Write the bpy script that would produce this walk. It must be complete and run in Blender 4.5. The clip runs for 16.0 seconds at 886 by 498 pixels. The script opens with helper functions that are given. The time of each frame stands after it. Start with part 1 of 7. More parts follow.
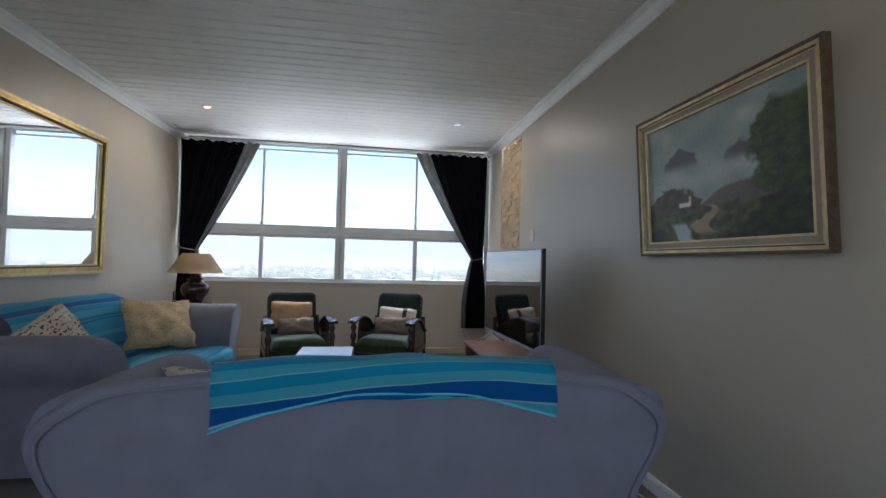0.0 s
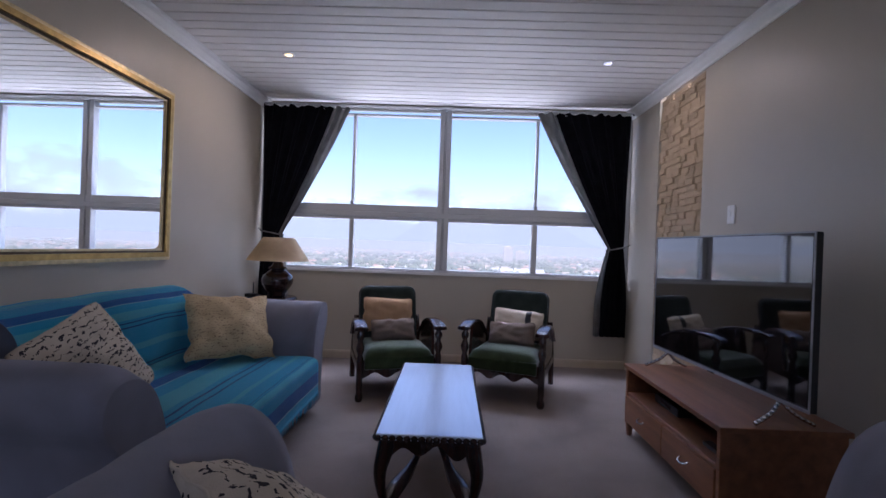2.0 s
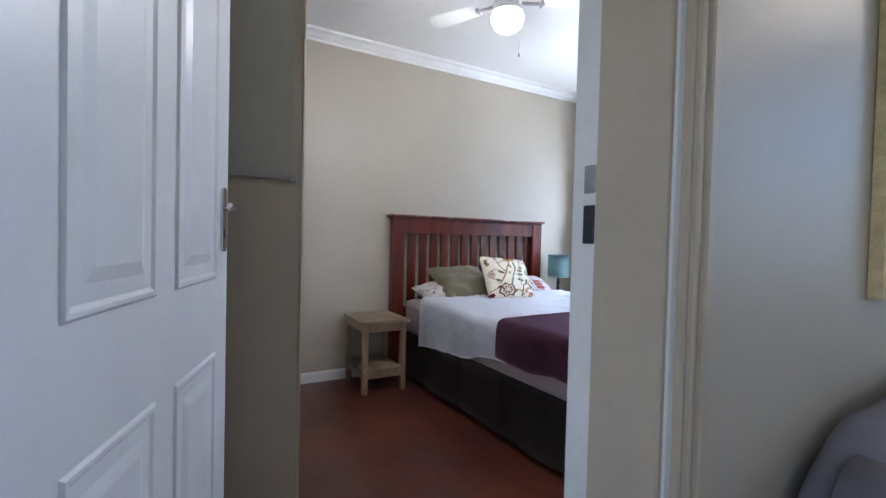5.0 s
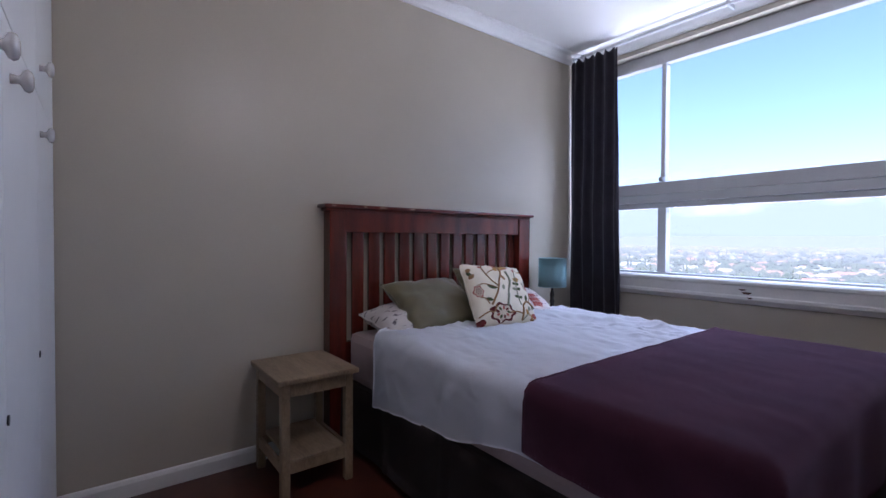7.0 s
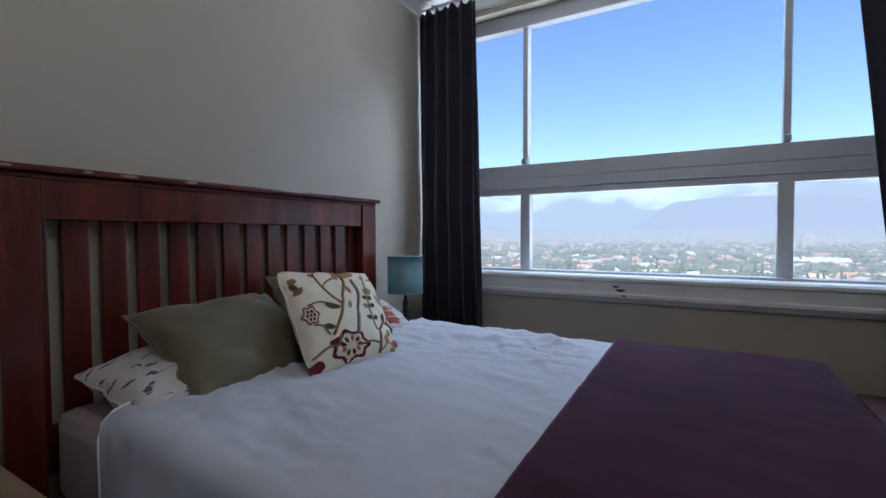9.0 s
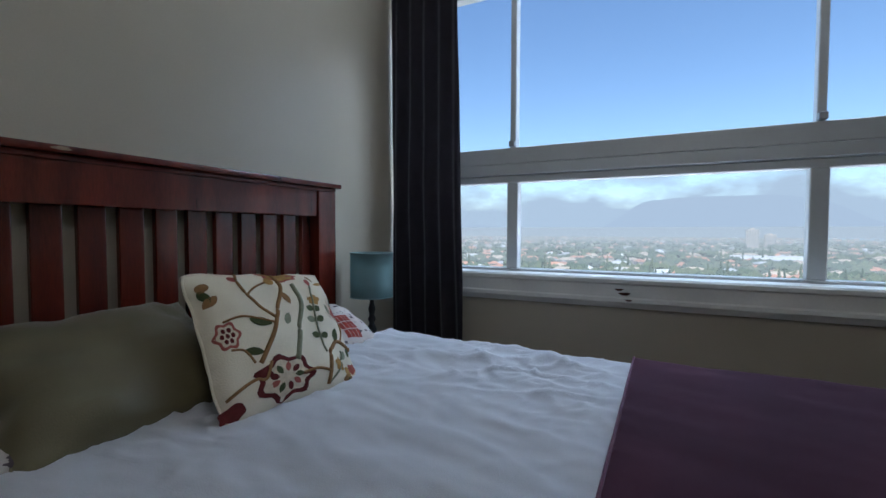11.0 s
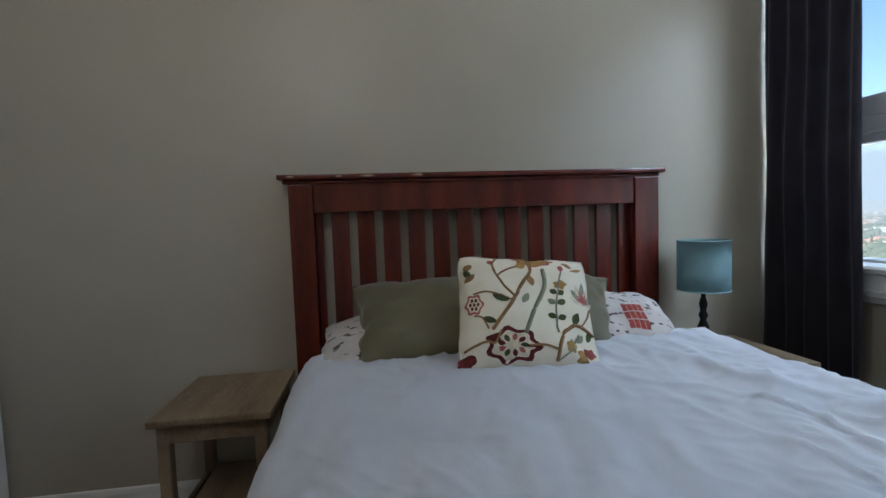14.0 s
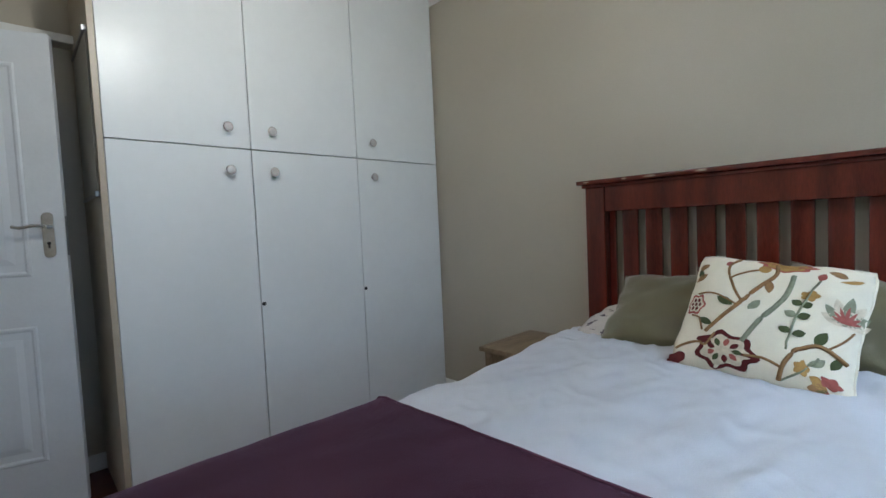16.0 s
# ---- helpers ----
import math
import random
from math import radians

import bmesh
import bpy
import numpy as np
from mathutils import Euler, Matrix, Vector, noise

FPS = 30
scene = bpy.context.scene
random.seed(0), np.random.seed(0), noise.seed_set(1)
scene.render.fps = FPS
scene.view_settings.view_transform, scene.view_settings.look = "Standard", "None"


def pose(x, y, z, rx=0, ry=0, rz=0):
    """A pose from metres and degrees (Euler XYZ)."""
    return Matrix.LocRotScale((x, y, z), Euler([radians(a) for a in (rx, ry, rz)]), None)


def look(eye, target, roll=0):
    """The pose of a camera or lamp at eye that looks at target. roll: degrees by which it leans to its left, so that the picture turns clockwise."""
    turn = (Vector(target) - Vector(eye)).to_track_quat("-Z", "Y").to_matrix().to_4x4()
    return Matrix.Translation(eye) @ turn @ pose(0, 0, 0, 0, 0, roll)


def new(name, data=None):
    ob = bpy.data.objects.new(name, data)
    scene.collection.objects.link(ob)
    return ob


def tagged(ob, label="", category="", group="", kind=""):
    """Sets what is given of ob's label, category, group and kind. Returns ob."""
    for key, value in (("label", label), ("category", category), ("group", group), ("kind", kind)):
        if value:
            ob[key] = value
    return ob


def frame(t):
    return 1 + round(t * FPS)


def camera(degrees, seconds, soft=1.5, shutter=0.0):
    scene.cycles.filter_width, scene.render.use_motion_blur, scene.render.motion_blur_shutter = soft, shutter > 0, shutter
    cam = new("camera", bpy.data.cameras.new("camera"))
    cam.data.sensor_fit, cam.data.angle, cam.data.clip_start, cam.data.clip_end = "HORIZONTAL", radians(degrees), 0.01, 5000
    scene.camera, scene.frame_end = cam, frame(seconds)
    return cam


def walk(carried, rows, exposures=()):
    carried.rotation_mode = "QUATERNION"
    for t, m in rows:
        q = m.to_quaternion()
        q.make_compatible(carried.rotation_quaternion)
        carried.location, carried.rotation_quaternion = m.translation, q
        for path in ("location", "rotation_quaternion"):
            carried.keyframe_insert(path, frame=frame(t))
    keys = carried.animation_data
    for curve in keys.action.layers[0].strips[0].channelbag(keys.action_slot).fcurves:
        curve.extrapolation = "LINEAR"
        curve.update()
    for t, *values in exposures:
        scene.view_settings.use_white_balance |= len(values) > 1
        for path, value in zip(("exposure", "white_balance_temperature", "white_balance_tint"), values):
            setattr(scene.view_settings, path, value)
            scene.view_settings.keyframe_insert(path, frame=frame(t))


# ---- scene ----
cam = camera(89.0, 16.0)
PATH = [
    (0, (0.458, 0.327, 1.194), (0.769, 2.302, 1.251), 1.4),
    (0.5, (0.396, 0.562, 1.187), (0.524, 2.557, 1.224), 1.5),
    (1, (0.306, 0.871, 1.18), (0.375, 2.869, 1.21), 1.7),
    (1.5, (0.232, 1.18, 1.185), (0.251, 3.18, 1.195), 1.8),
    (2, (0.162, 1.486, 1.184), (0.122, 3.486, 1.178), 2.1),
    (2.5, (0.002, 1.691, 1.164), (-0.317, 3.665, 1.154), 2.1),
    (3, (-0.296, 1.793, 1.181), (-1.112, 3.619, 1.169), 2.0),
    (3.5, (-0.593, 1.778, 1.163), (-1.911, 3.282, 1.158), 1.5),
    (4, (-0.874, 1.772, 1.172), (-2.537, 2.883, 1.167), 1.2),
    (4.5, (-1.138, 1.783, 1.152), (-2.872, 2.778, 1.105), 1.4),
    (7, (-2.535, 2.334, 1.144), (-4.119, 3.554, 1.105), 0.35),
    (7.5, (-2.749, 2.471, 1.143), (-4.195, 3.851, 1.09), 0.2),
    (8, (-2.914, 2.611, 1.135), (-4.21, 4.133, 1.08), 0.2),
    (8.5, (-3.074, 2.77, 1.147), (-4.226, 4.404, 1.088), -0.1),
    (9, (-3.209, 2.903, 1.135), (-4.217, 4.629, 1.074), -0.2),
    (9.5, (-3.328, 3.069, 1.133), (-4.16, 4.886, 1.067), -0.1),
    (12, (-3.422, 3.29, 1.106), (-4.615, 4.892, 0.999), 1.1),
    (12.5, (-3.274, 3.292, 1.116), (-4.866, 4.498, 1.006), 0.3),
    (13, (-3.126, 3.324, 1.137), (-4.917, 4.207, 1.022), -0.2),
    (13.5, (-3.028, 3.501, 1.141), (-4.931, 4.105, 1.027), -1.1),
    (14, (-2.971, 3.7, 1.134), (-4.948, 3.978, 1.011), -2.0),
    (14.5, (-2.924, 3.906, 1.144), (-4.904, 3.661, 1.006), -2.4),
    (15, (-2.854, 4.131, 1.142), (-4.698, 3.369, 0.997), -2.5),
    (15.5, (-2.771, 4.342, 1.152), (-4.397, 3.187, 1.012), -2.4),
    (16, (-2.8, 4.468, 1.151), (-4.178, 3.023, 1.049), -2.6),
]
EXPOSURES = [(0, 1.25, 5750, 12), (1.0, 0.9, 5600, 18), (2.0, 0.78, 5500, 30), (3.0, 0.65, 5500, 28), (3.5, 1.1, 5500, 21), (4.0, 2.0, 5450, 14), (4.5, 2.1, 5450, 14), (7.0, 1.05, 5300, 26), (8.5, 0.76, 5350, 19), (9.5, 0.42, 5400, 12), (12.5, 0.3, 5550, 8), (14.0, 0.72, 5650, 7), (15.0, 0.9, 5550, 5), (16.0, 1.38, 5650, 6)]
walk(cam, [(t, look(eye, target, roll)) for t, eye, target, roll in PATH], EXPOSURES)

# ---- light ----
world = bpy.data.worlds.new("sky")
scene.world = world
world.use_nodes = True
wn = world.node_tree.nodes
wn.clear()
sky = wn.new("ShaderNodeTexSky")
sky.sky_type = "NISHITA"
sky.sun_disc = False
sky.sun_elevation = radians(62)
sky.sun_rotation = radians(180)
sky.air_density, sky.dust_density, sky.ozone_density = 1.0, 0.9, 1.0
bg = wn.new("ShaderNodeBackground")
bg.inputs["Strength"].default_value = 0.15
wo = wn.new("ShaderNodeOutputWorld")
world.node_tree.links.new(sky.outputs[0], bg.inputs["Color"])
world.node_tree.links.new(bg.outputs[0], wo.inputs["Surface"])

sun = new("sun", bpy.data.lights.new("sun", "SUN"))
sun.data.energy, sun.data.angle, sun.data.color = 4.5, radians(0.5), (1.0, 0.95, 0.87)
sun.matrix_world = look((0, -41, 77), (0, 0, 0))


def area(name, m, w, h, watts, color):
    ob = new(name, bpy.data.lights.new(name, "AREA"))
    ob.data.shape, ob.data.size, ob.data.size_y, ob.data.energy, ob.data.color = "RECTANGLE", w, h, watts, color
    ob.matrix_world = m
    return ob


# added fill lamps boosting the sky, just outside both windows' upper and lower edges
for name, x, y, w, up, low in (("fill_light", 0.07, 7.35, 3.8, 195, 66), ("fill_light", -3.49, 6.95, 2.9, 76, 66)):
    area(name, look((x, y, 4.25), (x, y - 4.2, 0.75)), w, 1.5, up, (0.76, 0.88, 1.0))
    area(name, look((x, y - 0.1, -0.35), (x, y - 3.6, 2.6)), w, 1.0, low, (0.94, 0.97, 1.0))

# invented opening behind the walk, unseen, with a lamp added to fill the room
area("fill_light", pose(0.45, -1.12, 1.55, 90, 0, 0), 2.0, 1.25, 7, (0.86, 0.93, 1.0))


def point(name, at, watts, color, radius):
    ob = new(name, bpy.data.lights.new(name, "POINT"))
    ob.data.energy, ob.data.color, ob.data.shadow_soft_size = watts, color, radius
    ob.location = at
    return ob

# ---- materials ----


def mat(name, color, rough=0.6, metal=0.0, vary=0.12, scale=6.0, bump=0.0, fine=120.0, spec=0.5, sheen=0.0, stretch=(1, 1, 1), second=None, coat=0.0):
    """Principled surface with two scales of colour variation and a fine relief."""
    m = bpy.data.materials.new(name)
    m.use_nodes = True
    nt = m.node_tree
    n, l = nt.nodes, nt.links
    p = n["Principled BSDF"]
    p.inputs["Roughness"].default_value, p.inputs["Metallic"].default_value = rough, metal
    p.inputs["Specular IOR Level"].default_value = spec
    p.inputs["Sheen Weight"].default_value = sheen
    p.inputs["Coat Weight"].default_value = coat
    tc = n.new("ShaderNodeTexCoord")
    mp = n.new("ShaderNodeMapping")
    mp.inputs["Scale"].default_value = stretch
    l.new(tc.outputs["Object"], mp.inputs["Vector"])
    big = n.new("ShaderNodeTexNoise")
    big.inputs["Scale"].default_value, big.inputs["Detail"].default_value = scale, 4
    l.new(mp.outputs[0], big.inputs["Vector"])
    small = n.new("ShaderNodeTexNoise")
    small.inputs["Scale"].default_value, small.inputs["Detail"].default_value = fine, 3
    l.new(mp.outputs[0], small.inputs["Vector"])
    add = n.new("ShaderNodeMath")
    add.operation = "ADD"
    half = n.new("ShaderNodeMath")
    half.operation = "MULTIPLY"
    half.inputs[1].default_value = 0.4
    l.new(small.outputs["Fac"], half.inputs[0])
    l.new(big.outputs["Fac"], add.inputs[0])
    l.new(half.outputs[0], add.inputs[1])
    rp = n.new("ShaderNodeValToRGB")
    rp.color_ramp.elements[0].position, rp.color_ramp.elements[1].position = 0.45, 0.95
    dark = second or [c * (1 - vary) for c in color]
    light = color if second else [min(1, c * (1 + vary)) for c in color]
    rp.color_ramp.elements[0].color = (*dark, 1)
    rp.color_ramp.elements[1].color = (*light, 1)
    l.new(add.outputs[0], rp.inputs["Fac"])
    l.new(rp.outputs["Color"], p.inputs["Base Color"])
    if bump:
        b = n.new("ShaderNodeBump")
        b.inputs["Strength"].default_value, b.inputs["Distance"].default_value = bump, 0.004
        l.new(small.outputs["Fac"], b.inputs["Height"])
        l.new(b.outputs[0], p.inputs["Normal"])
    return m


def glow(name, color, strength):
    m = bpy.data.materials.new(name)
    m.use_nodes = True
    p = m.node_tree.nodes["Principled BSDF"]
    p.inputs["Base Color"].default_value = (*color, 1)
    p.inputs["Emission Color"].default_value = (*color, 1)
    p.inputs["Emission Strength"].default_value = strength
    return m


def striped(name, axis, period, stops, rough=0.9):
    """Woven cloth with stripes across one object axis; stops: position in the period, colour."""
    m = mat(name, (0.5, 0.5, 0.5), rough, vary=0.1, scale=30, bump=0.5, fine=420, sheen=0.3, spec=0.2)
    n, l = m.node_tree.nodes, m.node_tree.links
    tc = n.new("ShaderNodeUVMap")
    sep = n.new("ShaderNodeSeparateXYZ")
    l.new(tc.outputs[0], sep.inputs[0])
    mul = n.new("ShaderNodeMath")
    mul.operation = "MULTIPLY"
    mul.inputs[1].default_value = 1 / period
    l.new(sep.outputs[axis], mul.inputs[0])
    fr = n.new("ShaderNodeMath")
    fr.operation = "FRACT"
    l.new(mul.outputs[0], fr.inputs[0])
    rp = n.new("ShaderNodeValToRGB")
    rp.color_ramp.interpolation = "CONSTANT"
    while len(rp.color_ramp.elements) < len(stops):
        rp.color_ramp.elements.new(0.5)
    for e, (pos, c) in zip(rp.color_ramp.elements, stops):
        e.position, e.color = pos, (*c, 1)
    l.new(fr.outputs[0], rp.inputs["Fac"])
    thread = n.new("ShaderNodeTexNoise")
    thread.inputs["Scale"].default_value = 300
    mix = n.new("ShaderNodeMix")
    mix.data_type, mix.blend_type = "RGBA", "MULTIPLY"
    mix.inputs["Factor"].default_value = 0.15
    l.new(rp.outputs["Color"], mix.inputs["A"])
    l.new(thread.outputs["Fac"], mix.inputs["B"])
    l.new(mix.outputs["Result"], n["Principled BSDF"].inputs["Base Color"])
    return m


def glass(name):
    m = bpy.data.materials.new(name)
    m.use_nodes = True
    p = m.node_tree.nodes["Principled BSDF"]
    p.inputs["Base Color"].default_value = (0.97, 0.99, 0.985, 1)
    p.inputs["Roughness"].default_value = 0.0
    p.inputs["IOR"].default_value = 1.12
    p.inputs["Transmission Weight"].default_value = 1.0
    return m


M_WALL = mat("taupe_wall_paint", (0.44, 0.392, 0.31), 0.42, vary=0.05, scale=1.6, bump=0.10, fine=160)
M_CEIL = mat("white_board_paint", (0.74, 0.71, 0.67), 0.45, vary=0.05, scale=2.0, bump=0.06, fine=90)
M_CEILB = mat("white_ceiling_paint", (0.78, 0.76, 0.72), 0.7, vary=0.04, scale=2.0, bump=0.1, fine=200)
M_TRIM = mat("white_trim_paint", (0.74, 0.73, 0.70), 0.35, vary=0.06, scale=5, bump=0.05, fine=80)
M_CREAM = mat("cream_frame_paint", (0.47, 0.40, 0.30), 0.4, vary=0.08, scale=5, bump=0.08, fine=60)
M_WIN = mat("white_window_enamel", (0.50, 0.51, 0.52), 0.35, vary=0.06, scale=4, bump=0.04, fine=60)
M_CARPET = mat("brown_carpet", (0.21, 0.165, 0.14), 0.98, vary=0.22, scale=3, bump=1.0, fine=500, spec=0.1, sheen=0.2)
M_BFLOOR = mat("stained_red_floor", (0.125, 0.036, 0.021), 0.30, vary=0.4, scale=2.2, bump=0.02, fine=12, second=(0.034, 0.011, 0.009))
M_GLASS = glass("window_glass")

# ---- mesh helpers ----


def box(bm, x0, x1, y0, y1, z0, z1, m=None):
    mm = Matrix.LocRotScale(((x0 + x1) / 2, (y0 + y1) / 2, (z0 + z1) / 2), None, (abs(x1 - x0), abs(y1 - y0), abs(z1 - z0)))
    return bmesh.ops.create_cube(bm, size=1, matrix=(m @ mm) if m else mm)["verts"]


def rbox(bm, x0, x1, y0, y1, z0, z1, r=0.01, seg=2, m=None):
    """A box with rounded edges."""
    vs = box(bm, x0, x1, y0, y1, z0, z1, m)
    es = list({e for v in vs for e in v.link_edges})
    bmesh.ops.bevel(bm, geom=es, offset=r, segments=seg, profile=0.6, affect="EDGES")


def cyl(bm, a, b, r0, r1=None, seg=16):
    a, b = Vector(a), Vector(b)
    d = b - a
    m = Matrix.Translation((a + b) / 2) @ d.to_track_quat("Z", "Y").to_matrix().to_4x4()
    return bmesh.ops.create_cone(bm, cap_ends=True, segments=seg, radius1=r0, radius2=r0 if r1 is None else r1, depth=d.length, matrix=m)["verts"]


def ball(bm, at, r, s=(1, 1, 1), seg=16):
    return bmesh.ops.create_uvsphere(bm, u_segments=seg, v_segments=max(6, seg // 2), radius=r, matrix=Matrix.LocRotScale(at, None, s))["verts"]


def grid(bm, fn, nu, nv, close_u=False):
    """A sheet through fn(u, v), u and v from 0 to 1, with uv."""
    uvl = bm.loops.layers.uv.verify()
    rows = [[bm.verts.new(fn(i / nu, j / nv)) for j in range(nv + 1)] for i in range(nu if close_u else nu + 1)]
    for i in range(nu):
        for j in range(nv):
            ii = (i + 1) % len(rows)
            f = bm.faces.new((rows[i][j], rows[ii][j], rows[ii][j + 1], rows[i][j + 1]))
            f.smooth = True
            for lp, (a, b) in zip(f.loops, ((i, j), (i + 1, j), (i + 1, j + 1), (i, j + 1))):
                lp[uvl].uv = (a / nu, b / nv)
    return rows


def lathe(bm, profile, at=(0, 0, 0), seg=24):
    """Turned solid round z through (radius, height) pairs."""
    rows = [[bm.verts.new((at[0] + r * math.cos(2 * math.pi * i / seg), at[1] + r * math.sin(2 * math.pi * i / seg), at[2] + z)) for i in range(seg)] for r, z in profile]
    for a, b in zip(rows, rows[1:]):
        for i in range(seg):
            f = bm.faces.new((a[i], a[(i + 1) % seg], b[(i + 1) % seg], b[i]))
            f.smooth = True
    bm.faces.new(rows[0][::-1])
    bm.faces.new(rows[-1])


def tube(bm, pts, r, seg=8, caps=True):
    """A round bar along points; r: a radius or one for each point."""
    pts = [Vector(p) for p in pts]
    rows = []
    for i, p in enumerate(pts):
        d = (pts[min(i + 1, len(pts) - 1)] - pts[max(i - 1, 0)]).normalized()
        side = d.cross(Vector((0, 0, 1)) if abs(d.z) < 0.9 else Vector((0, 1, 0))).normalized()
        up = side.cross(d)
        rr = r[i] if isinstance(r, (list, tuple)) else r
        rows.append([bm.verts.new(p + rr * (math.cos(2 * math.pi * k / seg) * side + math.sin(2 * math.pi * k / seg) * up)) for k in range(seg)])
    for a, b in zip(rows, rows[1:]):
        for k in range(seg):
            bm.faces.new((a[k], a[(k + 1) % seg], b[(k + 1) % seg], b[k])).smooth = True
    if caps:
        bm.faces.new(rows[0][::-1])
        bm.faces.new(rows[-1])


def prism(bm, outline, y0, y1, m=None):
    """The outline, of (x, z) pairs, pushed from y0 to y1."""
    m = m or Matrix()
    a = [bm.verts.new(m @ Vector((x, y0, z))) for x, z in outline]
    b = [bm.verts.new(m @ Vector((x, y1, z))) for x, z in outline]
    n = len(a)
    for i in range(n):
        bm.faces.new((a[i], a[(i + 1) % n], b[(i + 1) % n], b[i]))
    bm.faces.new(a[::-1])
    bm.faces.new(b)


def mesh(name, bm, material, smooth=False):
    me = bpy.data.meshes.new(name)
    bmesh.ops.recalc_face_normals(bm, faces=bm.faces)
    bm.to_mesh(me)
    bm.free()
    if smooth:
        me.shade_smooth()
    for mt in material if isinstance(material, (list, tuple)) else [material]:
        me.materials.append(mt)
    return me


def part(name, bm, material, parent, label="", smooth=False):
    ob = new(name, mesh(name, bm, material, smooth))
    ob.parent = parent
    if label:
        ob["label"] = label
    return ob


def solid(name, bm, material, label, category, kind="", group="", smooth=False):
    return tagged(new(name, mesh(name, bm, material, smooth)), label, category, group, kind)


def base(name, at, label, category, group="", kind="", rz=0):
    ob = new(name)
    ob.empty_display_size = 0.1
    ob.matrix_world = pose(*at, 0, 0, rz)
    return tagged(ob, label, category, group, kind)


def boxes(name, material, label, category, *bs, kind="structure"):
    bm = bmesh.new()
    for b in bs:
        box(bm, *b)
    return solid(name, bm, material, label, category, kind)


# ---- the shell of the two rooms ----
LX, RX, NY, SY = -1.84, 1.975, 6.17, -1.0          # living room
WX, EX, BN, BS = -4.95, -2.03, 5.68, 1.62          # bedroom
LC, BC = 2.65, 2.72                                 # ceilings
D0, D1, DH = 1.60, 2.50, 2.05                       # door opening

boxes("floor_living_room", M_CARPET, "worn brown wall-to-wall carpet in the living room", "floor", (EX + 0.07, RX + 0.2, SY - 0.2, NY + 0.2, -0.15, 0))
boxes("floor_bedroom", M_BFLOOR, "polished dark red stained floor of the bedroom", "floor", (WX - 0.2, EX + 0.07, BS - 0.2, BN + 0.2, -0.15, 0))
boxes("wall_west", M_WALL, "taupe painted wall with the bedroom door opening", "wall",
      (EX, LX, SY, D0, 0, 2.9), (EX, LX, D1, NY, 0, 2.9), (EX, LX, D0, D1, DH, 2.9))
PY0, PY1 = 4.83, 5.55                               # stone panel in the east wall
boxes("wall_east", M_WALL, "taupe painted wall beside the television", "wall",
      (RX, RX + 0.2, SY, PY0, 0, 2.9), (RX, RX + 0.2, PY1, NY, 0, 2.9), (RX + 0.05, RX + 0.2, PY0, PY1, 0, 2.9))
# opening invented in the unseen back wall, letting light in from behind
boxes("wall_south", M_WALL, "taupe painted back wall of the living room", "wall", (EX, -0.6, SY - 0.2, SY, 0, 2.9), (1.5, RX + 0.2, SY - 0.2, SY, 0, 2.9), (-0.6, 1.5, SY - 0.2, SY, 0, 0.9), (-0.6, 1.5, SY - 0.2, SY, 2.2, 2.9))
boxes("wall_north", M_WALL, "taupe painted wall under the wide living room window", "wall",
      (EX, RX + 0.2, NY, NY + 0.2, 0, 0.92), (EX, RX + 0.2, NY, NY + 0.2, 2.63, 2.9), (EX, LX, NY, NY + 0.2, 0.92, 2.63), (RX, RX + 0.2, NY, NY + 0.2, 0.92, 2.63))
boxes("wall_bedroom_north", M_WALL, "taupe painted wall under the bedroom window", "wall",
      (WX, EX, BN, BN + 0.2, 0, 0.88), (WX, EX, BN, BN + 0.2, 2.60, 2.9))
boxes("wall_bedroom_west", M_WALL, "taupe painted wall behind the bed", "wall", (WX - 0.2, WX, BS - 0.2, BN + 0.2, 0, 2.9))
boxes("wall_bedroom_south", M_WALL, "taupe painted wall behind the wardrobe", "wall", (WX, EX, BS - 0.2, BS, 0, 2.9))
boxes("ceiling_bedroom", M_CEILB, "smooth white bedroom ceiling", "ceiling", (WX, EX, BS, BN, BC, BC + 0.15))

# board ceiling of the living room, boards across the room with grooves between
bm = bmesh.new()
box(bm, LX, RX, SY, NY, LC + 0.012, LC + 0.15)
pitch = 0.112
yy = SY
while yy < NY - 0.01:
    y1 = min(yy + pitch, NY)
    prism(bm, [(yy + 0.004, LC + 0.012), (yy + 0.009, LC), (y1 - 0.009, LC), (y1 - 0.004, LC + 0.012)], LX, RX, Matrix(((0, 1, 0, 0), (1, 0, 0, 0), (0, 0, 1, 0), (0, 0, 0, 1))))
    yy += pitch
solid("ceiling_living_room", bm, M_CEIL, "white painted tongue-and-groove board ceiling", "ceiling", "structure")

# ---- windows ----


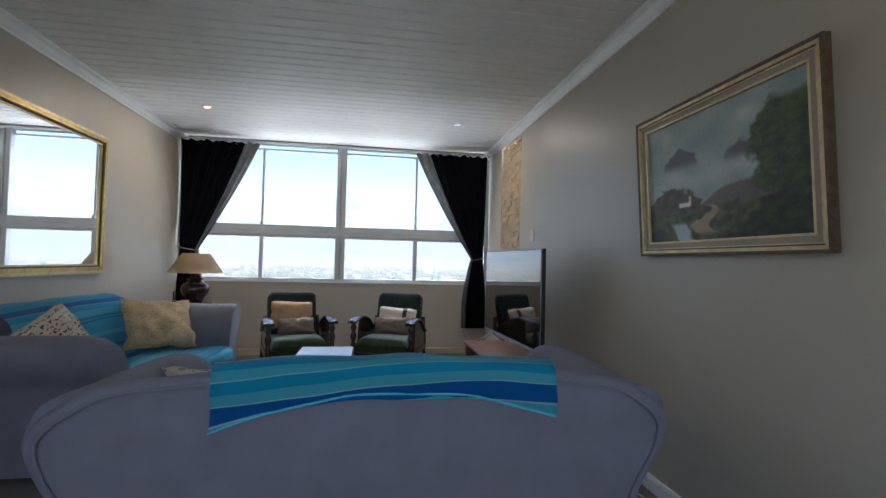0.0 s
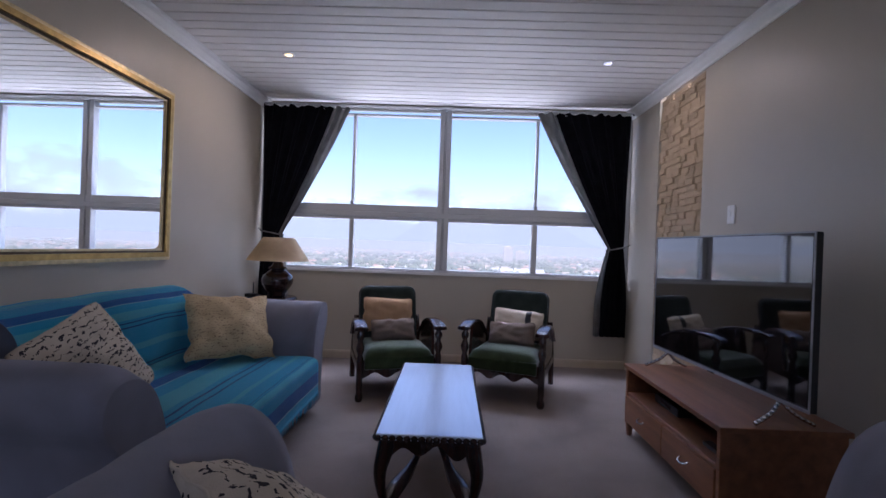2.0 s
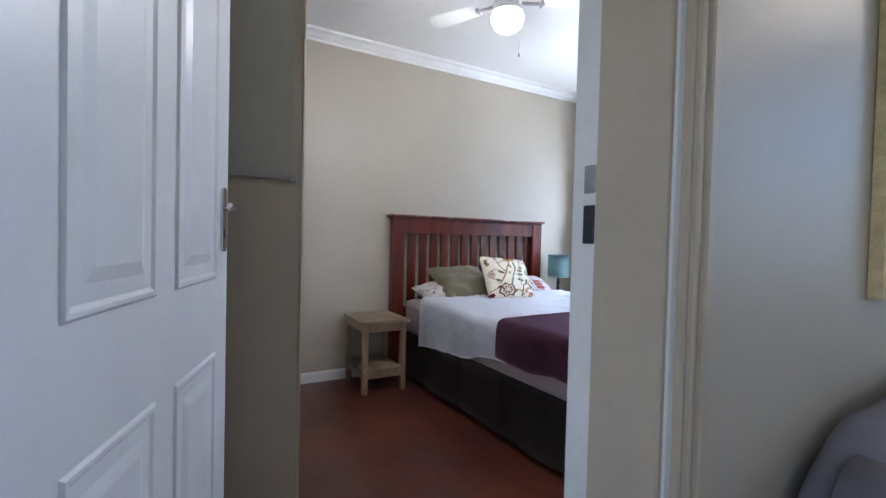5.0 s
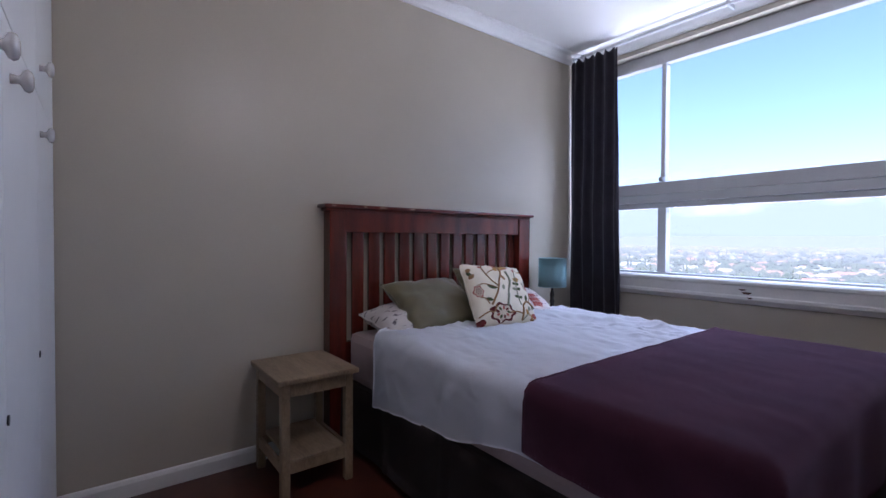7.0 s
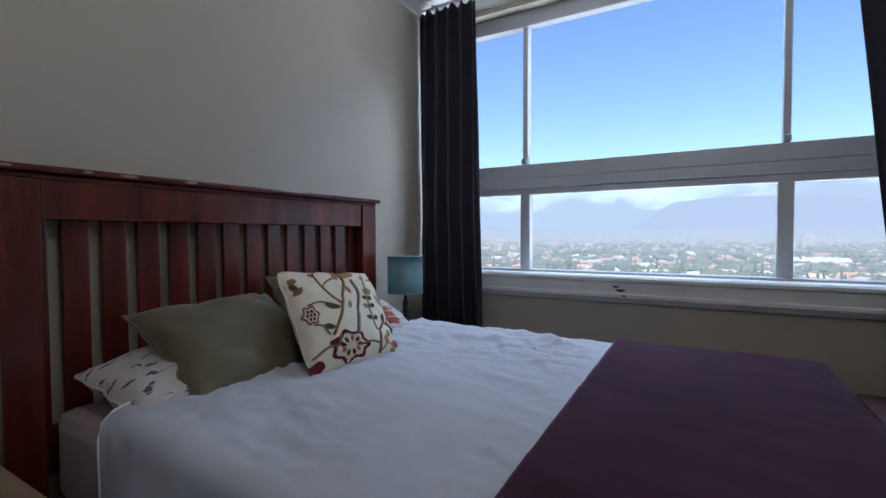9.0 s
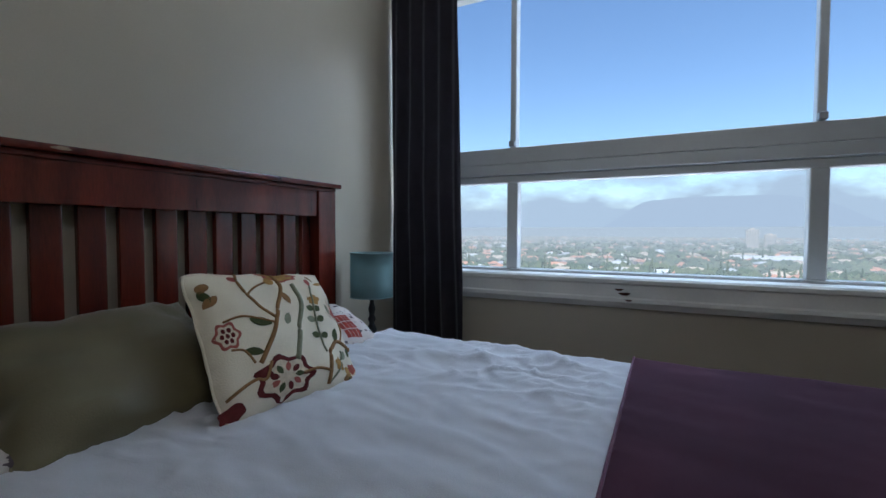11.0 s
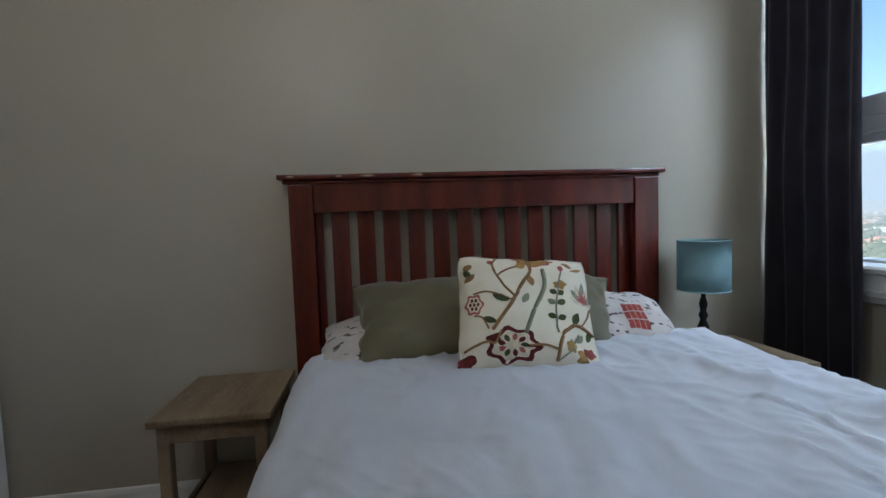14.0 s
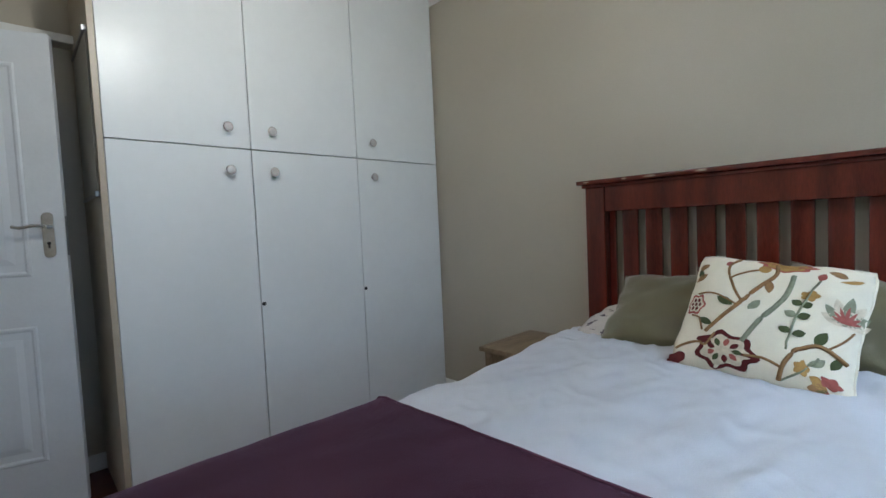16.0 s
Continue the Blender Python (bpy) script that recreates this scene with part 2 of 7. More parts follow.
def window(name, x0, x1, y, z0, z1, rail, wide, thin, split, label):
    """A wide steel window: two tiers of panes, one rail between them, upright bars.
    wide: (x, width) of through posts; thin: (x, upper width, lower width) of bars."""
    w = base(name, ((x0 + x1) / 2, y, z0), label, "window", kind="structure")
    off = Matrix.Translation((-(x0 + x1) / 2, -y, -z0))

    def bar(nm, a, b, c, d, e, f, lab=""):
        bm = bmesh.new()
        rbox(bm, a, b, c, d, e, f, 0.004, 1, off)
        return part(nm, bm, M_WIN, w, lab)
    r0, r1 = rail
    fr = 0.045
    if split:
        bar("window_frame", x0, x1, y - 0.02, y + 0.05, z1 - 0.036, z1)
        bar("window_frame", x0 + fr, x1 - fr, y - 0.014, y + 0.05, z1 - 0.10, z1 - 0.078)
        bm = bmesh.new()
        box(bm, x0 + fr, x1 - fr, y + 0.012, y + 0.017, z1 - 0.08, z1 - 0.034, off)
        part("pane", bm, M_GLASS, w).visible_shadow = False
    else:
        bar("window_frame", x0, x1, y - 0.02, y + 0.05, z1 - 0.10, z1)
    bar("window_frame", x0, x1, y - 0.02, y + 0.05, z0, z0 + 0.03)
    bar("window_frame", x0, x0 + fr, y - 0.02, y + 0.05, z0 + 0.03, z1 - (0.036 if split else 0.10))
    bar("window_frame", x1 - fr, x1, y - 0.02, y + 0.05, z0 + 0.03, z1 - (0.036 if split else 0.10))
    # middle rail of three stepped strips
    h = r1 - r0
    bar("transom", x0 + fr, x1 - fr, y - 0.022, y + 0.05, r0 + h * 0.55, r1)
    bar("transom", x0 + fr, x1 - fr, y - 0.035, y + 0.05, r0 + h * 0.22, r0 + h * 0.53)
    bar("transom", x0 + fr, x1 - fr, y - 0.018, y + 0.05, r0, r0 + h * 0.20)
    posts = []
    for px, pw in wide:
        bar("post", px - pw / 2, px - 0.008, y - 0.03, y + 0.05, z0 + 0.03, z1)
        bar("post", px + 0.008, px + pw / 2, y - 0.03, y + 0.05, z0 + 0.03, z1)
        bar("post", px - 0.008, px + 0.008, y - 0.012, y + 0.05, z0 + 0.03, z1)
        posts.append((px, pw, pw))
    for px, up, lo in thin:
        bar("glazing_bar", px - up / 2, px + up / 2, y - 0.016, y + 0.05, r1, z1 - 0.10)
        bar("glazing_bar", px - lo / 2, px + lo / 2, y - 0.02, y + 0.05, z0 + 0.03, r0)
        bm = bmesh.new()
        rbox(bm, px - 0.016, px + 0.016, y - 0.05, y - 0.012, r1 + 0.002, r1 + 0.035, 0.004, 1, off)
        part("catch", bm, M_GREYMETAL, w, "small grey metal catch")
        posts.append((px, up, lo))
    posts.sort()
    edges = [(x0 + fr, 0, 0)] + posts + [(x1 - fr, 0, 0)]
    for (a, ua, la), (b, ub, lb) in zip(edges, edges[1:]):
        for (p, q, e, f) in ((a + la / 2, b - lb / 2, z0 + 0.03, r0), (a + ua / 2, b - ub / 2, r1, z1 - 0.10)):
            bm = bmesh.new()
            box(bm, p - 0.004, q + 0.004, y + 0.012, y + 0.017, e - 0.004, f + 0.004, off)
            pane = part("pane", bm, M_GLASS, w)
            pane.visible_shadow = False
    return w


M_GREYMETAL = mat("grey_metal", (0.35, 0.35, 0.36), 0.4, 0.9, vary=0.15, scale=20)
window("window_1", LX, RX, 6.185, 0.92, 2.63, (1.45, 1.607), [(0.055, 0.12)], [(-0.895, 0.03, 0.045), (1.008, 0.03, 0.055)], 1, "wide white steel living room window in two tiers")
window("window_2", WX, EX, 5.785, 0.88, 2.60, (1.40, 1.60), [], [(-4.25, 0.035, 0.065), (-2.862, 0.035, 0.07)], 0, "wide white steel bedroom window in two tiers")

# moulded timber sill of the bedroom window, chipped paint
bm = bmesh.new()
prof = [(5.80, 0.895), (5.632, 0.895), (5.622, 0.885), (5.622, 0.868), (5.634, 0.86), (5.634, 0.80), (5.628, 0.792), (5.628, 0.775), (5.642, 0.765), (5.655, 0.745), (5.68, 0.74), (5.80, 0.74)]
prism(bm, prof, WX, EX, Matrix(((0, 1, 0, 0), (1, 0, 0, 0), (0, 0, 1, 0), (0, 0, 0, 1))))
solid("window_sill_bedroom", bm, M_TRIM, "moulded white timber window sill with chipped paint", "window sill", "structure")
boxes("window_sill_living_room", M_TRIM, "thin white sill under the living room window", "window sill", (LX, RX, NY - 0.02, NY + 0.012, 0.895, 0.922))

# ---- cornices and skirting ----


def run(name, prof, axis, at, side, a, b, material, label, category):
    """A moulding: prof of (out, z) pairs, along axis from a to b, against the wall at 'at', out towards side."""
    bm = bmesh.new()
    m = Matrix(((0, 1, 0, 0), (1, 0, 0, 0), (0, 0, 1, 0), (0, 0, 0, 1))) if axis == "x" else Matrix()
    prism(bm, [(at + side * o, z) for o, z in prof], a, b, m)
    return solid(name, bm, material, label, category, "structure")


def coving(c):
    return [(0, c - 0.085), (0.012, c - 0.085), (0.016, c - 0.07), (0.03, c - 0.055), (0.045, c - 0.03), (0.066, c - 0.016), (0.07, c), (0, c)]


SK = [(0, 0), (0.016, 0), (0.016, 0.06), (0.011, 0.075), (0.006, 0.08), (0, 0.08)]
run("cornice_living_room", coving(LC), "y", LX, 1, SY, NY, M_TRIM, "white moulded cornice", "cornice")
run("cornice_living_room", coving(LC), "y", RX, -1, SY, NY, M_TRIM, "white moulded cornice", "cornice")
run("cornice_bedroom", coving(BC), "y", WX, 1, BS, BN, M_TRIM, "white moulded cornice", "cornice")
run("cornice_bedroom", coving(BC), "y", EX, -1, BS, BN, M_TRIM, "white moulded cornice", "cornice")
run("cornice_bedroom", coving(BC), "x", BN, -1, WX, EX, M_TRIM, "white moulded cornice", "cornice")
run("cornice_bedroom", coving(BC), "x", BS, 1, WX, EX, M_TRIM, "white moulded cornice", "cornice")
run("baseboard_living_room", SK, "y", RX, -1, SY, 4.83, M_TRIM, "white painted skirting board", "baseboard")
run("baseboard_living_room", SK, "y", LX, 1, SY, D0 - 0.06, M_TRIM, "white painted skirting board", "baseboard")
run("baseboard_living_room", SK, "y", LX, 1, D1 + 0.06, NY, M_TRIM, "white painted skirting board", "baseboard")
run("baseboard_living_room", SK, "x", NY, -1, LX, RX, M_CREAM, "cream painted skirting board under the window", "baseboard")
run("baseboard_living_room", SK, "x", SY, 1, LX, RX, M_TRIM, "white painted skirting board", "baseboard")
run("baseboard_bedroom", SK, "y", WX, 1, 2.17, BN, M_TRIM, "white painted skirting board", "baseboard")
run("baseboard_bedroom", SK, "x", BN, -1, WX, EX, M_TRIM, "white painted skirting board", "baseboard")
run("baseboard_bedroom", SK, "x", BS, 1, WX, EX, M_TRIM, "white painted skirting board", "baseboard")
run("baseboard_bedroom", SK, "y", EX, -1, D1 + 0.06, BN, M_TRIM, "white painted skirting board", "baseboard")

# ---- more materials ----
def wrinkle(m, scale, strength, depth):
    """Soft creases of cloth, laid over the weave."""
    n, l = m.node_tree.nodes, m.node_tree.links
    p = n["Principled BSDF"]
    tc = n.new("ShaderNodeTexCoord")
    w = n.new("ShaderNodeTexNoise")
    w.noise_type = "RIDGED_MULTIFRACTAL"
    w.inputs["Scale"].default_value, w.inputs["Detail"].default_value, w.inputs["Distortion"].default_value = scale, 2.5, 0.6
    l.new(tc.outputs["Object"], w.inputs["Vector"])
    b = n.new("ShaderNodeBump")
    b.inputs["Strength"].default_value, b.inputs["Distance"].default_value = strength, depth
    l.new(w.outputs["Fac"], b.inputs["Height"])
    if p.inputs["Normal"].links:
        l.new(p.inputs["Normal"].links[0].from_socket, b.inputs["Normal"])
    l.new(b.outputs[0], p.inputs["Normal"])


M_SLIP = mat("grey_lavender_slipcover", (0.20, 0.193, 0.225), 0.92, vary=0.10, scale=7, bump=0.5, fine=340, sheen=0.1, spec=0.15)
wrinkle(M_SLIP, 2.5, 0.35, 0.012)
M_DARKWOOD = mat("dark_stained_wood", (0.035, 0.016, 0.012), 0.22, vary=0.5, scale=4, bump=0.08, fine=60, stretch=(6, 6, 0.8), coat=0.4)
M_TABLETOP = mat("polished_tabletop", (0.58, 0.62, 0.70), 0.28, 0.7, vary=0.06, scale=5, fine=40, spec=1.0, stretch=(8, 0.7, 1), coat=1.0)
M_TABLETOP.node_tree.nodes["Principled BSDF"].inputs["Coat Roughness"].default_value = 0.22
M_REDWOOD = mat("red_mahogany", (0.092, 0.013, 0.007), 0.25, vary=0.5, scale=3, bump=0.05, fine=50, stretch=(5, 5, 0.7), coat=0.25)
M_BAREWOOD = mat("bare_pale_wood", (0.24, 0.15, 0.09), 0.7, vary=0.3, scale=40)
M_OAK = mat("warm_brown_wood", (0.21, 0.088, 0.040), 0.38, vary=0.35, scale=3, bump=0.06, fine=60, stretch=(6, 0.6, 6))
M_PALEWOOD = mat("limed_worn_wood", (0.34, 0.25, 0.155), 0.5, vary=0.3, scale=2.5, bump=0.12, fine=26, stretch=(0.7, 4, 2), second=(0.13, 0.082, 0.045))
M_GOLD = mat("gilt_frame", (0.50, 0.33, 0.11), 0.34, 0.75, vary=0.3, scale=20, bump=0.15, fine=150)
M_GOLDPALE = mat("pale_gilt", (0.62, 0.50, 0.28), 0.4, 0.55, vary=0.25, scale=25, bump=0.15, fine=150)
M_ANTIQUE = mat("antique_bronze_frame", (0.10, 0.065, 0.035), 0.5, 0.3, vary=0.4, scale=40, bump=0.4, fine=120)
M_LINER = mat("taupe_frame_liner", (0.33, 0.27, 0.19), 0.8, vary=0.1, scale=60, bump=0.3, fine=300)
M_MIRROR = mat("silvered_mirror", (0.93, 0.94, 0.94), 0.01, 1.0, vary=0.0)
M_GREEN = mat("bottle_green_velvet", (0.030, 0.044, 0.017), 0.85, vary=0.35, scale=14, bump=0.4, fine=300, sheen=0.25, spec=0.1)
M_DKGREEN = mat("dark_green_velvet", (0.022, 0.030, 0.026), 0.85, vary=0.25, scale=14, bump=0.4, fine=300, sheen=0.1, spec=0.1)
M_CURTAIN = mat("black_curtain_cloth", (0.012, 0.012, 0.016), 0.9, vary=0.2, scale=9, bump=0.3, fine=300, spec=0.1)
M_LINING = mat("grey_satin_lining", (0.20, 0.195, 0.185), 0.45, vary=0.25, scale=9, bump=0.2, fine=200)
M_BCURTAIN = mat("dark_plum_curtain_cloth", (0.030, 0.024, 0.034), 0.85, vary=0.25, scale=9, bump=0.4, fine=300, sheen=0.2)
M_CREAMCLOTH = mat("cream_cotton", (0.56, 0.48, 0.37), 0.95, vary=0.10, scale=10, bump=0.5, fine=300, spec=0.1)
M_SAND = mat("sand_coloured_cotton", (0.40, 0.25, 0.14), 0.95, vary=0.15, scale=10, bump=0.5, fine=300, spec=0.1)
M_GREYCUSH = mat("grey_brown_cotton", (0.20, 0.155, 0.125), 0.95, vary=0.15, scale=10, bump=0.5, fine=300, spec=0.1)
M_OLIVE = mat("olive_satin_cloth", (0.105, 0.086, 0.036), 0.5, vary=0.18, scale=8, bump=0.25, fine=350, sheen=0.3)
M_WHITE = mat("white_bed_linen", (0.80, 0.80, 0.84), 0.9, vary=0.04, scale=5, bump=0.25, fine=350, spec=0.15)
wrinkle(M_WHITE, 7.0, 0.9, 0.02)
M_MAUVE = mat("mauve_mattress_cover", (0.34, 0.26, 0.25), 0.9, vary=0.08, scale=8, bump=0.4, fine=250)
M_PURPLE = mat("aubergine_velour", (0.075, 0.025, 0.042), 0.9, vary=0.3, scale=4, bump=0.4, fine=420, sheen=0.45, spec=0.1)
M_PURPLE.node_tree.nodes["Principled BSDF"].inputs["Sheen Tint"].default_value = (0.85, 0.62, 0.85, 1)
M_PURPLE.node_tree.nodes["Principled BSDF"].inputs["Sheen Roughness"].default_value = 0.4
M_SKIRT = mat("dark_brown_valance", (0.030, 0.020, 0.018), 0.9, vary=0.2, scale=10, bump=0.3, fine=300)
M_WARD = mat("white_gloss_wardrobe", (0.80, 0.81, 0.81), 0.33, vary=0.03, scale=2.5, bump=0.03, fine=25)
M_DOOR = mat("white_door_paint", (0.74, 0.75, 0.77), 0.38, vary=0.04, scale=6, bump=0.08, fine=60)
M_CHROME = mat("brushed_chrome", (0.62, 0.61, 0.60), 0.22, 1.0, vary=0.1, scale=30)
M_BLACK = mat("black_plastic", (0.012, 0.012, 0.013), 0.35, vary=0.2, scale=20)
M_SCREEN = mat("black_glass_screen", (0.004, 0.004, 0.005), 0.04, vary=0.0, spec=0.9, coat=0.6)
for key, value in (("Coat Weight", 1.0), ("Coat IOR", 1.8), ("Coat Roughness", 0.03)):
    M_SCREEN.node_tree.nodes["Principled BSDF"].inputs[key].default_value = value
M_SHADE = mat("sand_paper_shade", (0.50, 0.37, 0.22), 0.9, vary=0.12, scale=9, bump=0.3, fine=200)
M_URN = mat("dark_glazed_clay", (0.030, 0.014, 0.013), 0.18, vary=0.4, scale=6, coat=0.5)
M_TEAL = mat("pale_teal_shade", (0.31, 0.46, 0.47), 0.85, vary=0.06, scale=8, bump=0.4, fine=260)
M_PLASTIC = mat("white_plastic", (0.74, 0.74, 0.72), 0.35, vary=0.03, scale=20)
M_STONE = mat("sandstone_ledger", (0.50, 0.37, 0.23), 0.9, vary=0.3, scale=20, bump=0.9, fine=90)
M_GROUT = mat("dark_stone_bedding", (0.15, 0.10, 0.06), 0.95, vary=0.3, scale=20, bump=0.6, fine=100)


def tint_by_object(m, lo=0.75, hi=1.2):
    """Vary a material from piece to piece."""
    n, l = m.node_tree.nodes, m.node_tree.links
    p = n["Principled BSDF"]
    src = p.inputs["Base Color"].links[0].from_socket
    oi = n.new("ShaderNodeObjectInfo")
    mr = n.new("ShaderNodeMapRange")
    mr.inputs["To Min"].default_value, mr.inputs["To Max"].default_value = lo, hi
    l.new(oi.outputs["Random"], mr.inputs["Value"])
    mx = n.new("ShaderNodeVectorMath")
    mx.operation = "SCALE"
    l.new(src, mx.inputs[0])
    l.new(mr.outputs[0], mx.inputs["Scale"])
    l.new(mx.outputs[0], p.inputs["Base Color"])


tint_by_object(M_STONE, 0.88, 1.1)


def inked(name, ground, ink, rows, cols, fill, rough=0.95):
    """Cotton printed with rows of illegible script, as broken strokes laid out over the uv."""
    m = mat(name, ground, rough, vary=0.10, scale=12, bump=0.5, fine=300, spec=0.1)
    n, l = m.node_tree.nodes, m.node_tree.links
    p = n["Principled BSDF"]
    src = p.inputs["Base Color"].links[0].from_socket
    uv = n.new("ShaderNodeUVMap")
    mp = n.new("ShaderNodeMapping")
    mp.inputs["Scale"].default_value = (cols, rows, 1)
    l.new(uv.outputs[0], mp.inputs["Vector"])
    warp = n.new("ShaderNodeTexNoise")
    warp.inputs["Scale"].default_value, warp.inputs["Detail"].default_value = 2.2, 2
    l.new(mp.outputs[0], warp.inputs["Vector"])
    wave = n.new("ShaderNodeTexWave")
    wave.wave_type, wave.bands_direction = "BANDS", "Y"
    wave.inputs["Scale"].default_value, wave.inputs["Distortion"].default_value = 0.32, 7.0
    wave.inputs["Detail"].default_value, wave.inputs["Detail Scale"].default_value = 2.0, 3.0
    l.new(mp.outputs[0], wave.inputs["Vector"])
    a = n.new("ShaderNodeMath")
    a.operation = "GREATER_THAN"
    a.inputs[1].default_value = 0.74
    l.new(wave.outputs["Fac"], a.inputs[0])
    b = n.new("ShaderNodeMath")
    b.operation = "GREATER_THAN"
    b.inputs[1].default_value = 1 - fill
    l.new(warp.outputs["Fac"], b.inputs[0])
    c = n.new("ShaderNodeMath")
    c.operation = "MULTIPLY"
    l.new(a.outputs[0], c.inputs[0])
    l.new(b.outputs[0], c.inputs[1])
    mix = n.new("ShaderNodeMix")
    mix.data_type = "RGBA"
    l.new(c.outputs[0], mix.inputs["Factor"])
    l.new(src, mix.inputs["A"])
    mix.inputs["B"].default_value = (*ink, 1)
    l.new(mix.outputs["Result"], p.inputs["Base Color"])
    return m


M_SCRIPT = inked("cream_script_cotton", (0.55, 0.47, 0.36), (0.05, 0.045, 0.05), 15, 11, 0.50)
M_SCRIPT2 = inked("sand_script_cotton", (0.50, 0.38, 0.22), (0.25, 0.18, 0.11), 24, 16, 0.46)
M_BIRDS = inked("white_print_cotton", (0.50, 0.45, 0.42), (0.10, 0.08, 0.09), 7, 6, 0.45)
TURQ, DEEP, AQUA, PALE, NAVY = (0.030, 0.42, 0.66), (0.012, 0.15, 0.47), (0.12, 0.56, 0.66), (0.42, 0.68, 0.72), (0.008, 0.09, 0.30)
M_THROW_BACK = striped("blue_striped_throw", 1, 1.4, [(0, AQUA), (0.080, PALE), (0.090, DEEP), (0.158, PALE), (0.162, AQUA), (0.195, TURQ), (0.232, PALE), (0.236, AQUA), (0.27, TURQ), (0.33, PALE), (0.337, DEEP), (0.42, PALE), (0.43, TURQ), (0.52, AQUA), (0.60, NAVY), (0.608, TURQ), (0.74, PALE), (0.75, DEEP), (0.86, AQUA)])
M_THROW_SOFA = striped("blue_striped_throw", 1, 0.60, [(0, TURQ), (0.07, NAVY), (0.08, TURQ), (0.11, NAVY), (0.12, AQUA), (0.24, TURQ), (0.26, PALE), (0.265, TURQ), (0.40, DEEP), (0.50, PALE), (0.505, TURQ), (0.60, AQUA), (0.70, TURQ), (0.73, NAVY), (0.74, TURQ), (0.77, NAVY), (0.785, TURQ), (0.90, AQUA), (0.94, TURQ)])


def wob(p, s=1.0, amp=1.0):
    return amp * noise.noise(Vector(p) * s)


def smooth_line(pts, n):
    """n + 1 points along a soft curve through pts."""
    pts = [Vector(p) for p in pts]
    out = []
    for k in range(n + 1):
        t = k / n * (len(pts) - 1)
        i = min(int(t), len(pts) - 2)
        u = t - i
        p0, p1, p2, p3 = pts[max(i - 1, 0)], pts[i], pts[i + 1], pts[min(i + 2, len(pts) - 1)]
        out.append(0.5 * ((2 * p1) + (p2 - p0) * u + (2 * p0 - 5 * p1 + 4 * p2 - p3) * u * u + (3 * p1 - p0 - 3 * p2 + p3) * u ** 3))
    return out


# ---- soft things ----
def cushion_point(u, v, side, w, h, t, seed, crease=1.0, ear=0.2):
    """A point of a stuffed cushion, u and v from -1 to 1, side 1 front or -1 back; lies in x and z, bulges along y."""
    e = max(0.0, 1 - abs(u) ** 2.6) ** 0.55 * max(0.0, 1 - abs(v) ** 2.6) ** 0.55
    pull = 1 - (0.055 + 0.05 * ear) * (1 - v * v) * abs(u) ** 3
    pull2 = 1 - (0.055 + 0.05 * ear) * (1 - u * u) * abs(v) ** 3
    big = max(abs(u), abs(v), 1e-6)
    soft = big / (abs(u) ** 8 + abs(v) ** 8) ** (1 / 8) if big > 0.01 else 1.0
    soft += ear * (1 - soft)
    x, z = u * w / 2 * pull * soft, v * h / 2 * pull2 * soft
    rim = max(abs(u), abs(v))
    y = -side * t / 2 * e
    y += crease * 0.016 * noise.noise(Vector((u * 2.2 + seed, v * 2.2, side * 3))) * (0.25 + e)
    y += crease * 0.006 * noise.noise(Vector((u * 6 + seed, v * 3.5, side * 3))) * (0.2 + rim)
    z += crease * 0.010 * noise.noise(Vector((u * 3 + seed, 7, 0))) * abs(v)
    x += crease * 0.010 * noise.noise(Vector((11, v * 3 + seed, 0))) * abs(u)
    return Vector((x, y, z))


def cushion(name, m, w, h, t, material, label, seed=0.0, group="", crease=1.0, piping=None, n=26, ear=0.2):
    ob = base(name, (0, 0, 0), label, "cushion" if "cushion" in name else "pillow", group)
    ob.matrix_world = m
    bm = bmesh.new()
    for s in (1, -1):
        grid(bm, lambda a, b, s=s: cushion_point(2 * a - 1, 2 * b - 1, s, w, h, t, seed, crease, ear), n, n)
    bmesh.ops.remove_doubles(bm, verts=bm.verts, dist=0.0008)
    part("cover", bm, material, ob)
    bm = bmesh.new()
    edge = [(-1 + 2 * k / 16, -1) for k in range(16)] + [(1, -1 + 2 * k / 16) for k in range(16)] + [(1 - 2 * k / 16, 1) for k in range(16)] + [(-1, 1 - 2 * k / 16) for k in range(17)]
    tube(bm, [cushion_point(a, b, 1, w, h, t, seed, crease, ear) for a, b in edge], 0.0035, 6)
    part("seam_piping", bm, piping or material, ob)
    return ob


def slab(bm, outline, rings):
    """Rounded slab in x and z: rings of (y, inset) over a closed outline, capped at both ends."""
    n = len(outline)
    cx = sum(p[0] for p in outline) / n
    cz = sum(p[1] for p in outline) / n
    rows = []
    for y, inset in rings:
        row = []
        for i, (x, z) in enumerate(outline):
            a, b = Vector(outline[i - 1]), Vector(outline[(i + 1) % n])
            d = (b - a).normalized()
            nx, nz = d.y, -d.x
            if nx * (x - cx) + nz * (z - cz) < 0:
                nx, nz = -nx, -nz
            row.append(bm.verts.new((x - nx * inset, y, z - nz * inset)))
        rows.append(row)
    for a, b in zip(rows, rows[1:]):
        for i in range(n):
            bm.faces.new((a[i], a[(i + 1) % n], b[(i + 1) % n], b[i])).smooth = True
    bm.faces.new(rows[0][::-1])
    bm.faces.new(rows[-1])


